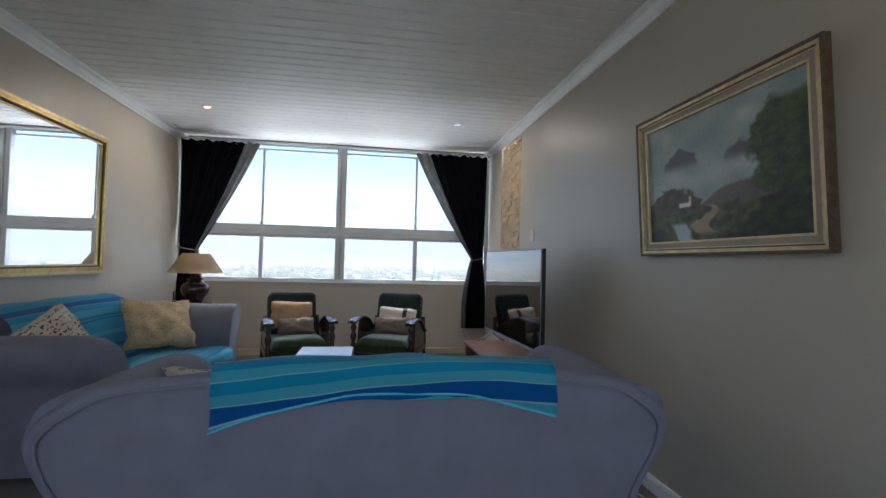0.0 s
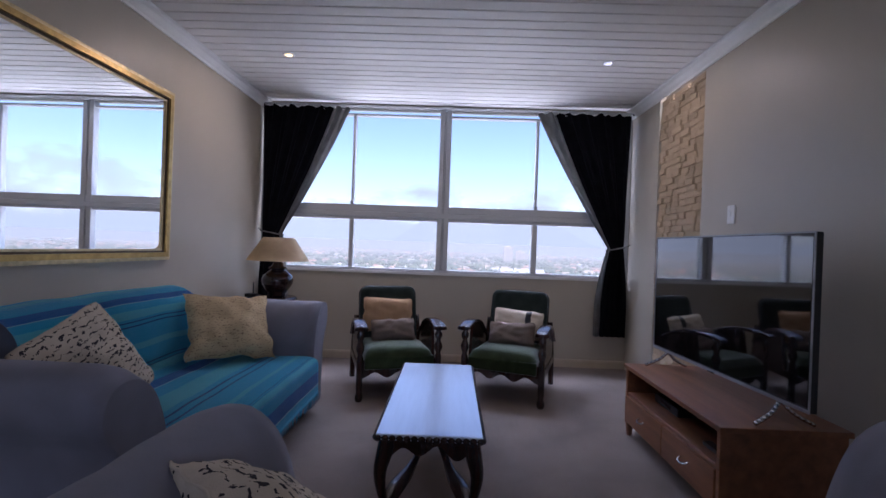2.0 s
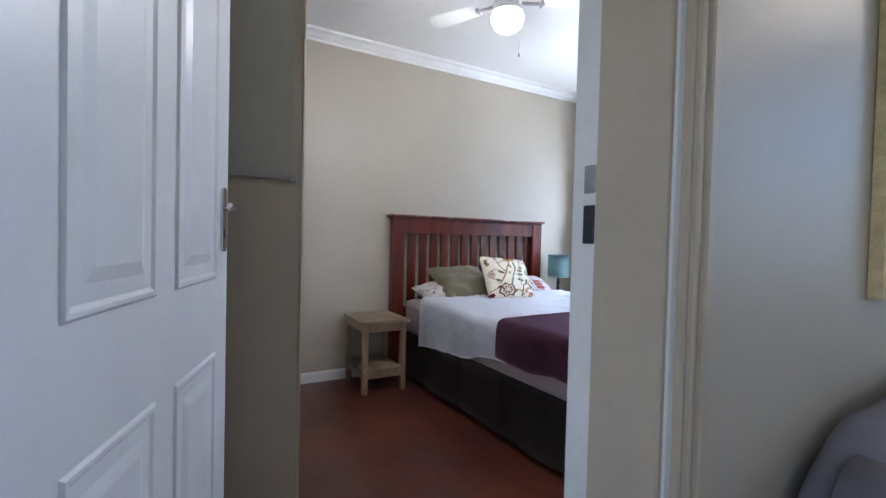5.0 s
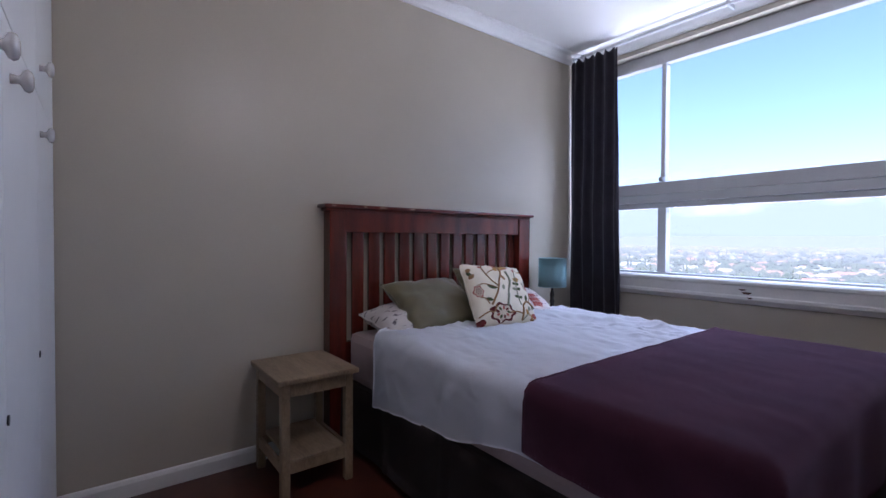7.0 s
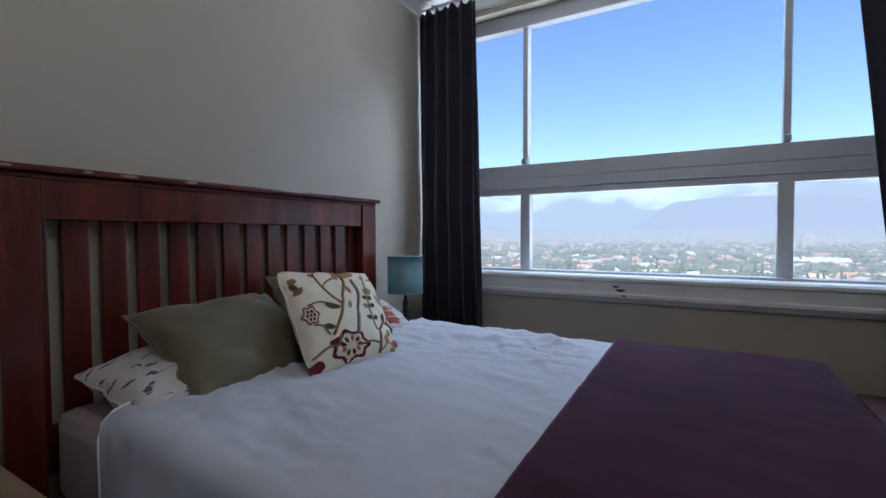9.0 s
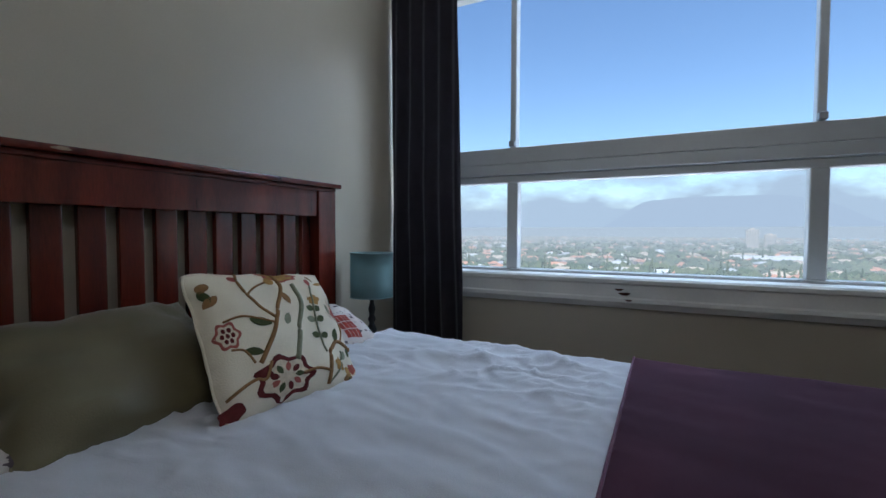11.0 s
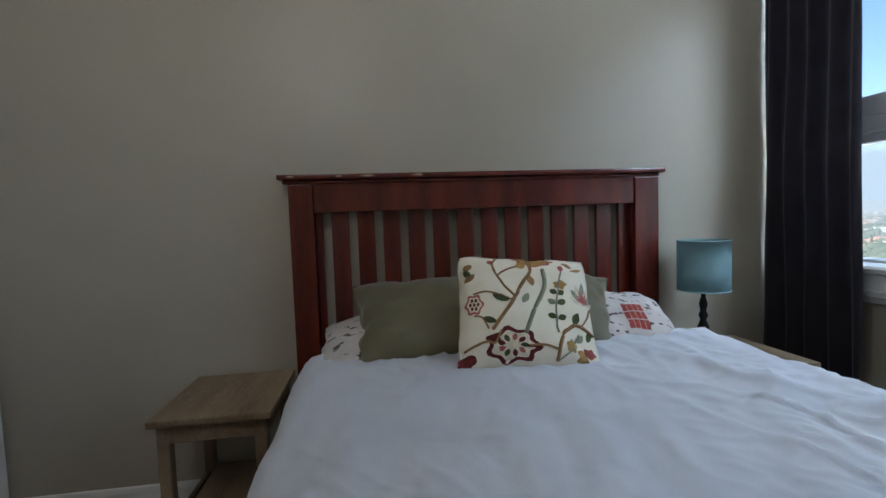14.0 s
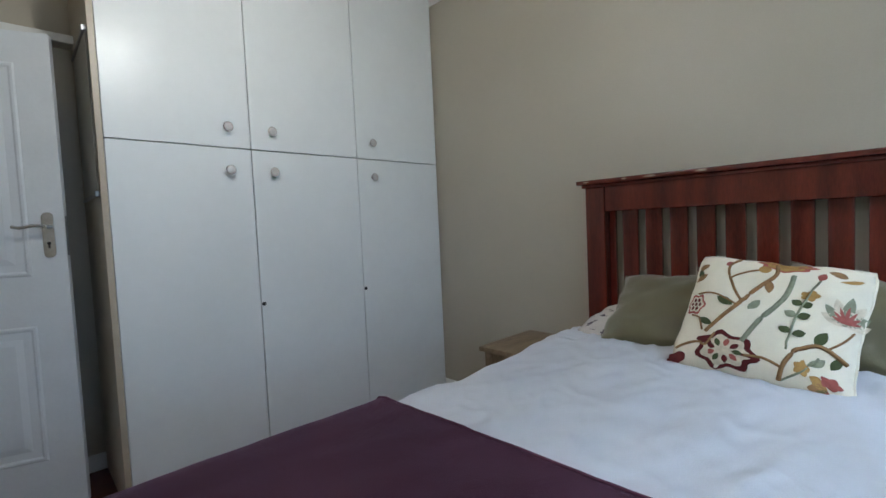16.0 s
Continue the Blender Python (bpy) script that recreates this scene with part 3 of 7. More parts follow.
def sofa(name, at, rz, W, D, back_h, arm_h, label, hump=0.06, splay=0.0, droop=0.0, short=0.0):
    """Slipcovered scroll-arm sofa with a camel back. Back at y = 0, front at y = D, width along x."""
    s = base(name, at, label, "sofa", rz=rz)
    hw = W / 2
    seat = 0.42

    # back panel: outline as seen from behind, arm scrolls included
    half = [(hw - 0.17, 0.06), (hw - 0.15, 0.25), (hw - 0.12, arm_h - 0.355), (hw - 0.05, arm_h - 0.235), (hw - 0.012, arm_h - 0.135), (hw - 0.03, arm_h - 0.07), (hw - 0.10, arm_h - 0.012),
            (hw - 0.21, arm_h + 0.045), (hw * 0.62, back_h - hump * 0.72), (hw * 0.35, back_h - hump * 0.25), (0, back_h)]
    pts = smooth_line([(x, 0, z) for x, z in half], 40)
    right = [(p.x, p.z) for p in pts]
    outline = right + [(-x, z) for x, z in right[-2::-1]]
    bm = bmesh.new()
    slab(bm, outline, [(0.012, 0.05), (0.0, 0.035), (0.004, 0.012), (0.03, 0.0), (0.07, 0.004), (0.11, 0.022), (0.14, 0.06)])
    part("backrest", bm, M_SLIP, s)
    bm = bmesh.new()
    ring = []
    for i, (x, z) in enumerate(outline[3:-3]):
        k = 0.955
        ring.append((x * k, -0.003, 0.4 + (z - 0.4) * 0.94))
    tube(bm, ring, 0.007, 6)
    part("piping", bm, M_SLIP, s)

    # inside of the back, a padded hump
    bm = bmesh.new()

    def inner(u, v):
        x = (2 * u - 1) * (hw - 0.2)
        top = back_h - hump * (abs(x) / (hw - 0.2)) ** 2 - 0.035
        if v < 0.45:
            q = v / 0.45
            y, z = 0.08 + 0.16 * math.sin(q * math.pi / 2), top - 0.10 * (1 - math.cos(q * math.pi / 2))
        else:
            q = (v - 0.45) / 0.55
            y, z = 0.24 + 0.07 * q, top - 0.10 - q * (top - 0.10 - seat + 0.05)
        return Vector((x, y + 0.012 * noise.noise(Vector((x * 3, v * 3, 2))), z))
    grid(bm, inner, 24, 16)
    part("back_padding", bm, M_SLIP, s)

    # body, skirt
    bm = bmesh.new()
    rbox(bm, -hw + 0.17, hw - 0.17, 0.05, D - 0.06, 0.07, seat - 0.10, 0.03, 3)
    part("body", bm, M_SLIP, s)
    bm = bmesh.new()
    for k in range(2):
        x0 = -hw + 0.29 if k == 0 else 0.003
        x1 = -0.003 if k == 0 else hw - 0.29
        rbox(bm, x0, x1, 0.22, D - 0.02, seat - 0.15, seat, 0.045, 4)
        part("seat_cushion", bm, M_SLIP, s)
        bm = bmesh.new()
    bm.free()

    # scroll arms
    for sg in (-1, 1):
        sec = [(0.33, 0.06), (0.33, 0.34), (0.315, arm_h - 0.25), (0.255, arm_h - 0.09), (0.175, arm_h - 0.012), (0.08, arm_h), (0.015, arm_h - 0.04), (0.0, arm_h - 0.11), (0.03, arm_h - 0.19), (0.085, arm_h - 0.27), (0.11, 0.25), (0.12, 0.06)]
        line = smooth_line([(a, 0, b) for a, b in sec], 32)

        def armfn(u, v, grow=0.0, y0=0.06, y1=D - 0.04, line=line, sg=sg):
            p = line[min(int(round(u * 32)), 32)]
            q = 1.0 + grow
            end = max(0.0, (v - 0.93) / 0.07)
            cx, cz = 0.13, arm_h * 0.62
            k = q * (1 - 0.05 * end ** 2)
            x = cx + (p.x - cx) * k
            z = cz + (p.z - cz) * (1 + (k - 1) * 0.6)
            y = y0 + (y1 - y0 - (short if sg > 0 else 0.0)) * v
            dent = 0.008 * noise.noise(Vector((x * 5, y * 4, z * 5 + sg))) + 0.004 * noise.noise(Vector((x * 14, y * 9, z * 14)))
            out = splay * (y / D)
            z -= (droop if sg < 0 else 0.0) * max(0.0, y / D) ** 2 * max(0.0, (z - 0.3) / (arm_h - 0.3))
            z -= (0.35 * short if sg > 0 else 0.0) * max(0.0, (v - 0.85) / 0.15) ** 2 * max(0.0, (z - 0.3) / (arm_h - 0.3))
            return Vector((sg * (hw - x + dent + out), y, z + dent))
        bm = bmesh.new()
        rows = grid(bm, armfn, 32, 14)
        bm.faces.new([r[-1] for r in rows])
        bm.faces.new([r[0] for r in rows][::-1])
        part("arm", bm, M_SLIP, s)
    for sx in (-1, 1):
        for y in (0.12, D - 0.14):
            bm = bmesh.new()
            lathe(bm, [(0.022, 0), (0.026, 0.03), (0.02, 0.05), (0.03, 0.075)], (sx * (hw - 0.30), y, 0), 14)
            part("foot", bm, M_DARKWOOD, s, "dark turned foot")
    return s


sofa_near = sofa("sofa", (0.50, 1.86, 0), 0, 2.16, 1.00, 0.848, 0.735, "grey-lavender slipcovered three-seat sofa with scroll arms, its back to the room", droop=0.035)
sofa_wall = sofa("sofa", (LX + 0.04, 3.80, 0), -90, 2.02, 1.10, 0.858, 0.765, "grey-lavender slipcovered sofa against the wall under the mirror", short=0.11)


def throw(name, x0, x1, prof, label, material, wave=0.0, fringe=True, slope=0.0, m=Matrix(), skew=0.0):
    """A cloth laid along a profile of (y, z) pairs between x0 and x1."""
    t = base(name, (0, 0, 0), label, "throw")
    t.matrix_world = m
    line = smooth_line([(0, y, z) for y, z in prof], 60)
    ln = [0.0]
    for a, b in zip(line, line[1:]):
        ln.append(ln[-1] + (b - a).length)

    def fn(u, v):
        k = v * 60
        i = min(int(k), 59)
        p = line[i].lerp(line[i + 1], k - i)
        x = x0 + (x1 - x0) * u + slope * v + 0.012 * noise.noise(Vector((v * 5, u * 2, 3)))
        q = Vector((x, p.y, p.z))
        q.z += wave_at(x) * max(0.0, min(1.0, wave))
        if wave == 1.0 and v < 0.12:
            q.z += (1 - v / 0.12) * (0.085 * (1 - (2 * u - 1.1) ** 2) + 0.012 * (1 - u))
        q.y += 0.007 * noise.noise(Vector((x * 6, v * 9, 5)))
        q.z += 0.007 * noise.noise(Vector((x * 5, v * 8, 9)))
        return q

    def wave_at(x):
        return -0.06 * (abs(x) / 1.08) ** 2
    bm = bmesh.new()
    rows = grid(bm, fn, 46, 60)
    uvl = bm.loops.layers.uv.verify()
    for f in bm.faces:
        for lp in f.loops:
            a = lp[uvl].uv[0]
            lp[uvl].uv = (a * (x1 - x0), lp[uvl].uv[1] * ln[-1] + skew * (1 - a) ** 1.5 + 0.012 * skew * 8 * math.sin(a * 7))
    bmesh.ops.solidify(bm, geom=bm.faces[:], thickness=0.005)
    part("cloth", bm, material, t)
    for v in (0.0, 1.0):
        bm = bmesh.new()
        tube(bm, [fn(k / 46, v) for k in range(47)], 0.0045, 6)
        part("hem", bm, material, t)
    if fringe:
        bm = bmesh.new()
        for k in range(70):
            p = fn(k / 69, 1.0)
            dx, dy = random.uniform(-0.006, 0.006), random.uniform(-0.006, 0.004)
            tube(bm, [p, p + Vector((dx, dy, -0.022)), p + Vector((dx * 2, dy, -0.05))], [0.0022, 0.0018, 0.001], 4)
        part("fringe", bm, material, t)
    return t


throw("sofa_throw", -0.53, 0.61, [(-0.022, 0.665), (-0.024, 0.71), (-0.022, 0.785), (-0.004, 0.850), (0.05, 0.866), (0.12, 0.850), (0.215, 0.80), (0.265, 0.74), (0.30, 0.62), (0.325, 0.47), (0.38, 0.432), (0.55, 0.43), (0.75, 0.43)],
      "turquoise and blue striped cotton throw over the sofa back", M_THROW_BACK, 1.0, False, 0.0, pose(0.50, 1.86, 0), 0.09)
throw("sofa_throw", -0.67, 0.60, [(0.06, 0.868), (0.12, 0.875), (0.21, 0.85), (0.275, 0.79), (0.30, 0.70), (0.325, 0.55), (0.35, 0.46), (0.42, 0.432), (0.60, 0.43), (0.85, 0.432), (1.02, 0.436), (1.085, 0.418), (1.102, 0.35), (1.106, 0.20)],
      "turquoise and blue striped fringed throw over the sofa seat and back", M_THROW_SOFA, 0.4, True, 0.0, pose(LX + 0.04, 3.80, 0, 0, 0, -90))

# cushions on the sofas
cushion("throw_cushion", pose(-1.407, 3.433, 0.597, -25.6, -20.4, 89.6), 0.485, 0.485, 0.15, M_SCRIPT, "cream cushion printed with dark script, tilted on the sofa", 1.0)
cushion("throw_cushion", pose(-1.237, 4.337, 0.635, -39, 4, 41), 0.52, 0.47, 0.15, M_SCRIPT2, "rumpled sand-coloured cushion with faint script print", 4.0, crease=2.2, ear=0.9)
cushion("throw_cushion", pose(-0.16, 2.45, 0.555, -52, -10, 150), 0.46, 0.44, 0.17, M_SCRIPT, "cream cushion printed with dark script on the sofa seat", 8.0, crease=1.4)

# ---- living room furniture ----
def coffee_table(at):
    t = base("coffee_table", at, "dark carved coffee table with polished top and curved legs", "table")
    w, d, h = 0.46, 1.16, 0.42
    bm = bmesh.new()
    rbox(bm, -w / 2 + 0.012, w / 2 - 0.012, -d / 2 + 0.012, d / 2 - 0.012, h - 0.028, h, 0.005, 2)
    part("tabletop", bm, M_TABLETOP, t, "highly polished reflecting top")
    bm = bmesh.new()
    n = 38
    for sx in (-1, 1):
        for k in range(n):
            y = -d / 2 + 0.02 + (d - 0.04) * k / (n - 1)
            ball(bm, (sx * (w / 2 - 0.008), y, h - 0.017), 0.0155, (0.75, 1, 0.85), 8)
    for sy in (-1, 1):
        for k in range(15):
            ball(bm, (-w / 2 + 0.02 + (w - 0.04) * k / 14, sy * (d / 2 - 0.008), h - 0.017), 0.0155, (1, 0.75, 0.85), 8)
    part("carved_edge", bm, M_DARKWOOD, t, "carved scalloped rim", True)

    def apron(length):
        pts = []
        for k in range(41):
            q = k / 40
            pts.append(((q - 0.5) * length, h - 0.085 - 0.022 * math.cos(q * 2 * math.pi * 2.5) - 0.012 * math.cos(q * 2 * math.pi)))
        return [(-length / 2, h - 0.028)] + pts + [(length / 2, h - 0.028)]
    for sy in (-1, 1):
        bm = bmesh.new()
        prism(bm, apron(w - 0.09), sy * (d / 2 - 0.045) - 0.01, sy * (d / 2 - 0.045) + 0.01)
        part("apron", bm, M_DARKWOOD, t)
    for sx in (-1, 1):
        bm = bmesh.new()
        prism(bm, apron(d - 0.12), -0.01, 0.01, pose(sx * (w / 2 - 0.04), 0, 0, 0, 0, 90))
        part("apron", bm, M_DARKWOOD, t)
    for sx in (-1, 1):
        for sy in (-1, 1):
            bm = bmesh.new()
            prof = [(0.0, h - 0.03, 0.034), (0.012, h - 0.10, 0.034), (0.026, h - 0.17, 0.027), (0.018, h - 0.25, 0.02), (-0.004, 0.09, 0.015), (-0.008, 0.05, 0.014), (0.006, 0.02, 0.02), (0.016, 0.0, 0.022)]
            pts = smooth_line([(sx * (w / 2 - 0.055 + o), sy * (d / 2 - 0.055 + o * 0.6), z) for o, z, r in prof], 20)
            rs = smooth_line([(r, 0, 0) for o, z, r in prof], 20)
            tube(bm, pts, [q.x for q in rs], 12)
            part("leg", bm, M_DARKWOOD, t)
    # crossed stretcher that rises to the middle
    for sg in (-1, 1):
        bm = bmesh.new()

        def rail(u, v, sg=sg):
            a = 2 * u - 1
            x, y = sg * a * (w / 2 - 0.06), a * (d / 2 - 0.06)
            z = 0.09 + 0.13 * (1 - abs(a)) ** 0.8 + 0.012 * math.sin(abs(a) * 9)
            wd = 0.030 + 0.012 * math.cos(a * 8)
            ang = 2 * math.pi * v
            side = Vector((-(d / 2), sg * (w / 2), 0)).normalized()
            return Vector((x, y, z)) + side * (wd * math.cos(ang)) + Vector((0, 0, 0.011 * math.sin(ang)))
        grid(bm, rail, 30, 10)
        part("stretcher", bm, M_DARKWOOD, t)
    return t


coffee_table((0.098, 3.88, 0))


def armchair(at, rz, label):
    """Carved wooden easy chair with velvet seat and back; faces -y, origin between the front feet."""
    c = base("armchair", at, label, "chair", "armchairs under the window", rz=rz)
    hw = 0.305
    post = [(0.024, 0), (0.030, 0.02), (0.030, 0.045), (0.020, 0.065), (0.024, 0.10), (0.026, 0.25), (0.026, 0.33), (0.018, 0.35), (0.030, 0.385), (0.034, 0.41), (0.022, 0.44), (0.017, 0.455), (0.030, 0.485), (0.030, 0.505), (0.018, 0.525), (0.024, 0.545)]
    for sx in (-1, 1):
        bm = bmesh.new()
        lathe(bm, post, (sx * hw, 0.02, 0), 16)
        part("front_leg", bm, M_DARKWOOD, c, "turned bulbous front post")
        bm = bmesh.new()
        pts = [(sx * (hw - 0.005), 0.70, 0.0), (sx * (hw - 0.01), 0.685, 0.30), (sx * (hw - 0.03), 0.70, 0.55)]
        tube(bm, smooth_line(pts, 8), 0.024, 8)
        part("back_leg", bm, M_DARKWOOD, c)
        # arm board, arched and dropping to the back
        bm = bmesh.new()
        path = smooth_line([(0, -0.035, 0.553), (0, 0.05, 0.574), (0, 0.18, 0.585), (0, 0.32, 0.568), (0, 0.45, 0.52), (0, 0.56, 0.45), (0, 0.66, 0.40)], 26)

        def arm(u, v, sx=sx, path=path):
            p = path[min(26, int(round(u * 26)))]
            wd = 0.050 - 0.018 * u
            a = 2 * math.pi * v
            cx, cz = math.cos(a), math.sin(a)
            ex = math.copysign(abs(cx) ** 0.5, cx) * wd
            ez = math.copysign(abs(cz) ** 0.5, cz) * 0.014
            return Vector((sx * hw + ex, p.y, p.z + ez))
        rows = grid(bm, arm, 26, 14)
        bm.faces.new(rows[0][:-1])
        bm.faces.new(rows[-1][:-1][::-1])
        bmesh.ops.remove_doubles(bm, verts=bm.verts, dist=0.0005)
        part("armrest", bm, M_DARKWOOD, c, "polished arched armrest")
        bm = bmesh.new()
        outline = [(0.14, 0.21), (0.66, 0.21)] + [(p.y, p.z - 0.012) for p in path[::-1] if 0.16 < p.y < 0.64]
        prism(bm, outline, -0.012, 0.012, pose(sx * (hw - 0.005), 0, 0, 0, 0, 90))
        part("side_panel", bm, M_DARKWOOD, c)
        bm = bmesh.new()
        rbox(bm, sx * hw - 0.014, sx * hw + 0.014, 0.03, 0.68, 0.20, 0.26, 0.004, 1)
        part("side_rail", bm, M_DARKWOOD, c)
    bm = bmesh.new()
    prism(bm, [(-hw + 0.02, 0.31)] + [(-hw + 0.02 + (2 * hw - 0.04) * k / 24, 0.195 - 0.022 * math.cos(k / 24 * 2 * math.pi * 3)) for k in range(25)] + [(hw - 0.02, 0.31)], 0.012, 0.034)
    part("front_apron", bm, M_DARKWOOD, c)
    bm = bmesh.new()

    def seat(u, v, top=True):
        x, y = (2 * u - 1) * (hw - 0.035), 0.0 + 0.62 * v
        e = (1 - (2 * u - 1) ** 6) ** 0.5 * (1 - (2 * v - 1) ** 8) ** 0.5
        return Vector((x, y, 0.325 + (0.085 * e + 0.01 * noise.noise(Vector((x * 6, y * 6, at[0])))) - 0.03 * v))
    grid(bm, seat, 22, 22)
    grid(bm, lambda u, v: Vector(((2 * u - 1) * (hw - 0.035), 0.62 * v, 0.24)), 2, 2)
    rbox(bm, -hw + 0.035, hw - 0.035, 0.0, 0.62, 0.24, 0.335, 0.012, 2)
    part("seat", bm, M_GREEN, c, "worn green velvet seat")
    # upholstered back with rounded top corners
    bm = bmesh.new()
    w2, top = 0.255, 0.46
    cor = 0.07
    out = [(-w2, 0)] + [(-w2 + cor - cor * math.cos(a), top - cor + cor * math.sin(a)) for a in [k * math.pi / 12 for k in range(7)]] + [(w2 - cor + cor * math.sin(a), top - cor + cor * math.cos(a)) for a in [k * math.pi / 12 for k in range(7)]] + [(w2, 0)]
    slab(bm, out, [(-0.045, 0.05), (-0.042, 0.02), (-0.03, 0.004), (0.0, 0.0), (0.035, 0.0), (0.04, 0.01)])
    b = part("backrest", bm, M_DKGREEN, c, "dark green velvet back with rounded corners")
    b.matrix_basis = pose(0, 0.60, 0.365, -14, 0, 0)
    bm = bmesh.new()
    tube(bm, [(x, 0.036, z) for x, z in out], 0.008, 8)
    b2 = part("back_frame", bm, M_DARKWOOD, c)
    b2.matrix_basis = pose(0, 0.60, 0.365, -14, 0, 0)
    bm = bmesh.new()
    rbox(bm, -hw + 0.02, hw - 0.02, 0.665, 0.695, 0.21, 0.27, 0.004, 1)
    part("back_rail", bm, M_DARKWOOD, c)
    return c


armchair((-0.205, 4.945, 0), 17, "dark carved wooden armchair with green velvet under the window")
armchair((0.575, 4.975, 0), -19, "dark carved wooden armchair with green velvet beside its pair")


def chair_pt(at, rz, p):
    return (pose(*at, 0, 0, rz) @ Vector(p))


for at, rz, lst in (((-0.205, 4.945, 0), 17, [((-0.03, 0.475, 0.585), 0.44, 0.30, 0.11, M_SAND, "rust-beige cushion standing on the armchair", 2.0, -17), ((0.0, 0.36, 0.475), 0.38, 0.19, 0.11, M_GREYCUSH, "small grey-brown lumbar cushion on the armchair", 5.0, -20)]),
                    ((0.575, 4.975, 0), -19, [((0.03, 0.475, 0.55), 0.44, 0.24, 0.10, M_CREAMCLOTH, "pale yellow cushion with a dark buckle band", 3.0, -17), ((0.0, 0.37, 0.475), 0.40, 0.20, 0.11, M_GREYCUSH, "small grey-brown lumbar cushion on the armchair", 6.0, -22)])):
    for p, w, h, t, mt, lab, sd, lean in lst:
        q = chair_pt(at, rz, p)
        cu = cushion("throw_cushion", pose(q.x, q.y, q.z, lean, 3 if sd in (2.0, 3.0) else -2, rz), w, h, t, mt, lab, sd, n=18)
        if sd == 3.0:
            bm = bmesh.new()
            grid(bm, lambda u, v: cushion_point(0.30 + 0.22 * u, -0.96 + 1.92 * v, 1, w, h, t, sd) + Vector((0, -0.003, 0)), 4, 18)
            part("band", bm, M_BLACK, cu, "dark band with buckle")

# television on its stand
TVM = pose(1.612, 3.97, 0.461, 0, 0, -86.6)


def television():
    t = base("television", (0, 0, 0), "large flat television with thin black frame, switched off", "television")
    t.matrix_world = TVM
    w, z0, z1 = 1.25, 0.10, 0.845
    bm = bmesh.new()
    rbox(bm, -w / 2, w / 2, -0.012, 0.022, z0, z1, 0.005, 2)
    rbox(bm, -w / 2 + 0.2, w / 2 - 0.2, 0.022, 0.062, z0 + 0.04, z1 - 0.25, 0.015, 2)
    part("housing", bm, M_BLACK, t)
    bm = bmesh.new()
    box(bm, -w / 2 + 0.010, w / 2 - 0.010, -0.0145, -0.0125, z0 + 0.022, z1 - 0.010)
    part("screen", bm, M_SCREEN, t, "glossy black reflecting screen")
    bm = bmesh.new()
    for a in ((-w / 2, w / 2, z1 - 0.006, z1 + 0.001), (-w / 2, w / 2, z0 - 0.001, z0 + 0.014)):
        rbox(bm, a[0], a[1], -0.0165, -0.011, a[2], a[3], 0.001, 1)
    for sx in (-1, 1):
        rbox(bm, sx * w / 2 - 0.004, sx * w / 2 + 0.004, -0.0165, -0.011, z0, z1, 0.001, 1)
    part("bezel", bm, M_GREYMETAL, t, "thin metal edge")
    bm = bmesh.new()
    rbox(bm, -0.03, 0.03, -0.018, -0.012, z0 - 0.006, z0 + 0.004, 0.001, 1)
    part("badge", bm, M_CHROME, t)
    for sx in (-1, 1):
        for sy in (-1, 1):
            bm = bmesh.new()
            p = [(sx * 0.46, 0.0, z0 + 0.004), (sx * 0.475, sy * 0.05, z0 - 0.05), (sx * 0.49, sy * 0.135, 0.006)]
            pts = smooth_line(p, 8)
            for a, b2 in zip(pts, pts[1:]):
                tube(bm, [a, b2], 0.0095, 6)
            part("foot", bm, M_CHROME, t, "slanting silver foot")
    return t


television()


def tv_stand():
    s = base("tv_stand", (1.60, 3.97, 0), "brown wooden television stand with open shelf and two drawers", "cabinet")
    # local x 0 front edge is at -0.255, back +0.27
    f, b, n0, n1 = -0.255, 0.30, -0.525, 0.525
    bm = bmesh.new()
    rbox(bm, f - 0.012, b, n0 - 0.015, n1 + 0.015, 0.435, 0.461, 0.005, 2)
    part("top", bm, M_OAK, s)
    for y in (n0, n1):
        bm = bmesh.new()
        sg = 1 if y < 0 else -1
        rbox(bm, f, b - 0.01, min(y, y + sg * 0.028), max(y, y + sg * 0.028), 0.075, 0.435, 0.003, 1)
        part("side", bm, M_OAK, s)
    bm = bmesh.new()
    rbox(bm, f + 0.006, b - 0.015, n0 + 0.028, n1 - 0.028, 0.262, 0.282, 0.003, 1)
    part("shelf", bm, M_OAK, s)
    bm = bmesh.new()
    rbox(bm, f + 0.012, b - 0.015, n0 + 0.028, n1 - 0.028, 0.075, 0.10, 0.003, 1)
    part("bottom", bm, M_OAK, s)
    bm = bmesh.new()
    rbox(bm, b - 0.02, b - 0.01, n0 + 0.028, n1 - 0.028, 0.10, 0.435, 0.002, 1)
    part("back_panel", bm, M_OAK, s)
    for k in range(2):
        y0 = n0 + 0.032 if k == 0 else 0.003
        y1 = -0.003 if k == 0 else n1 - 0.032
        bm = bmesh.new()
        rbox(bm, f - 0.004, f + 0.018, y0, y1, 0.092, 0.258, 0.004, 2)
        dr = part("drawer", bm, M_OAK, s)
        bm = bmesh.new()
        ym = (y0 + y1) / 2
        tube(bm, smooth_line([(f - 0.004, ym - 0.036, 0.188), (f - 0.022, ym - 0.03, 0.178), (f - 0.028, ym, 0.172), (f - 0.022, ym + 0.03, 0.178), (f - 0.004, ym + 0.036, 0.188)], 14), 0.0045, 8)
        part("handle", bm, M_CHROME, dr, "curved chrome pull")
    for x in (f + 0.025, b - 0.04):
        for y in (n0 + 0.022, n1 - 0.022):
            bm = bmesh.new()
            cyl(bm, (x, y, 0), (x, y, 0.08), 0.016, 0.025, 8)
            part("leg", bm, M_OAK, s)
    return s


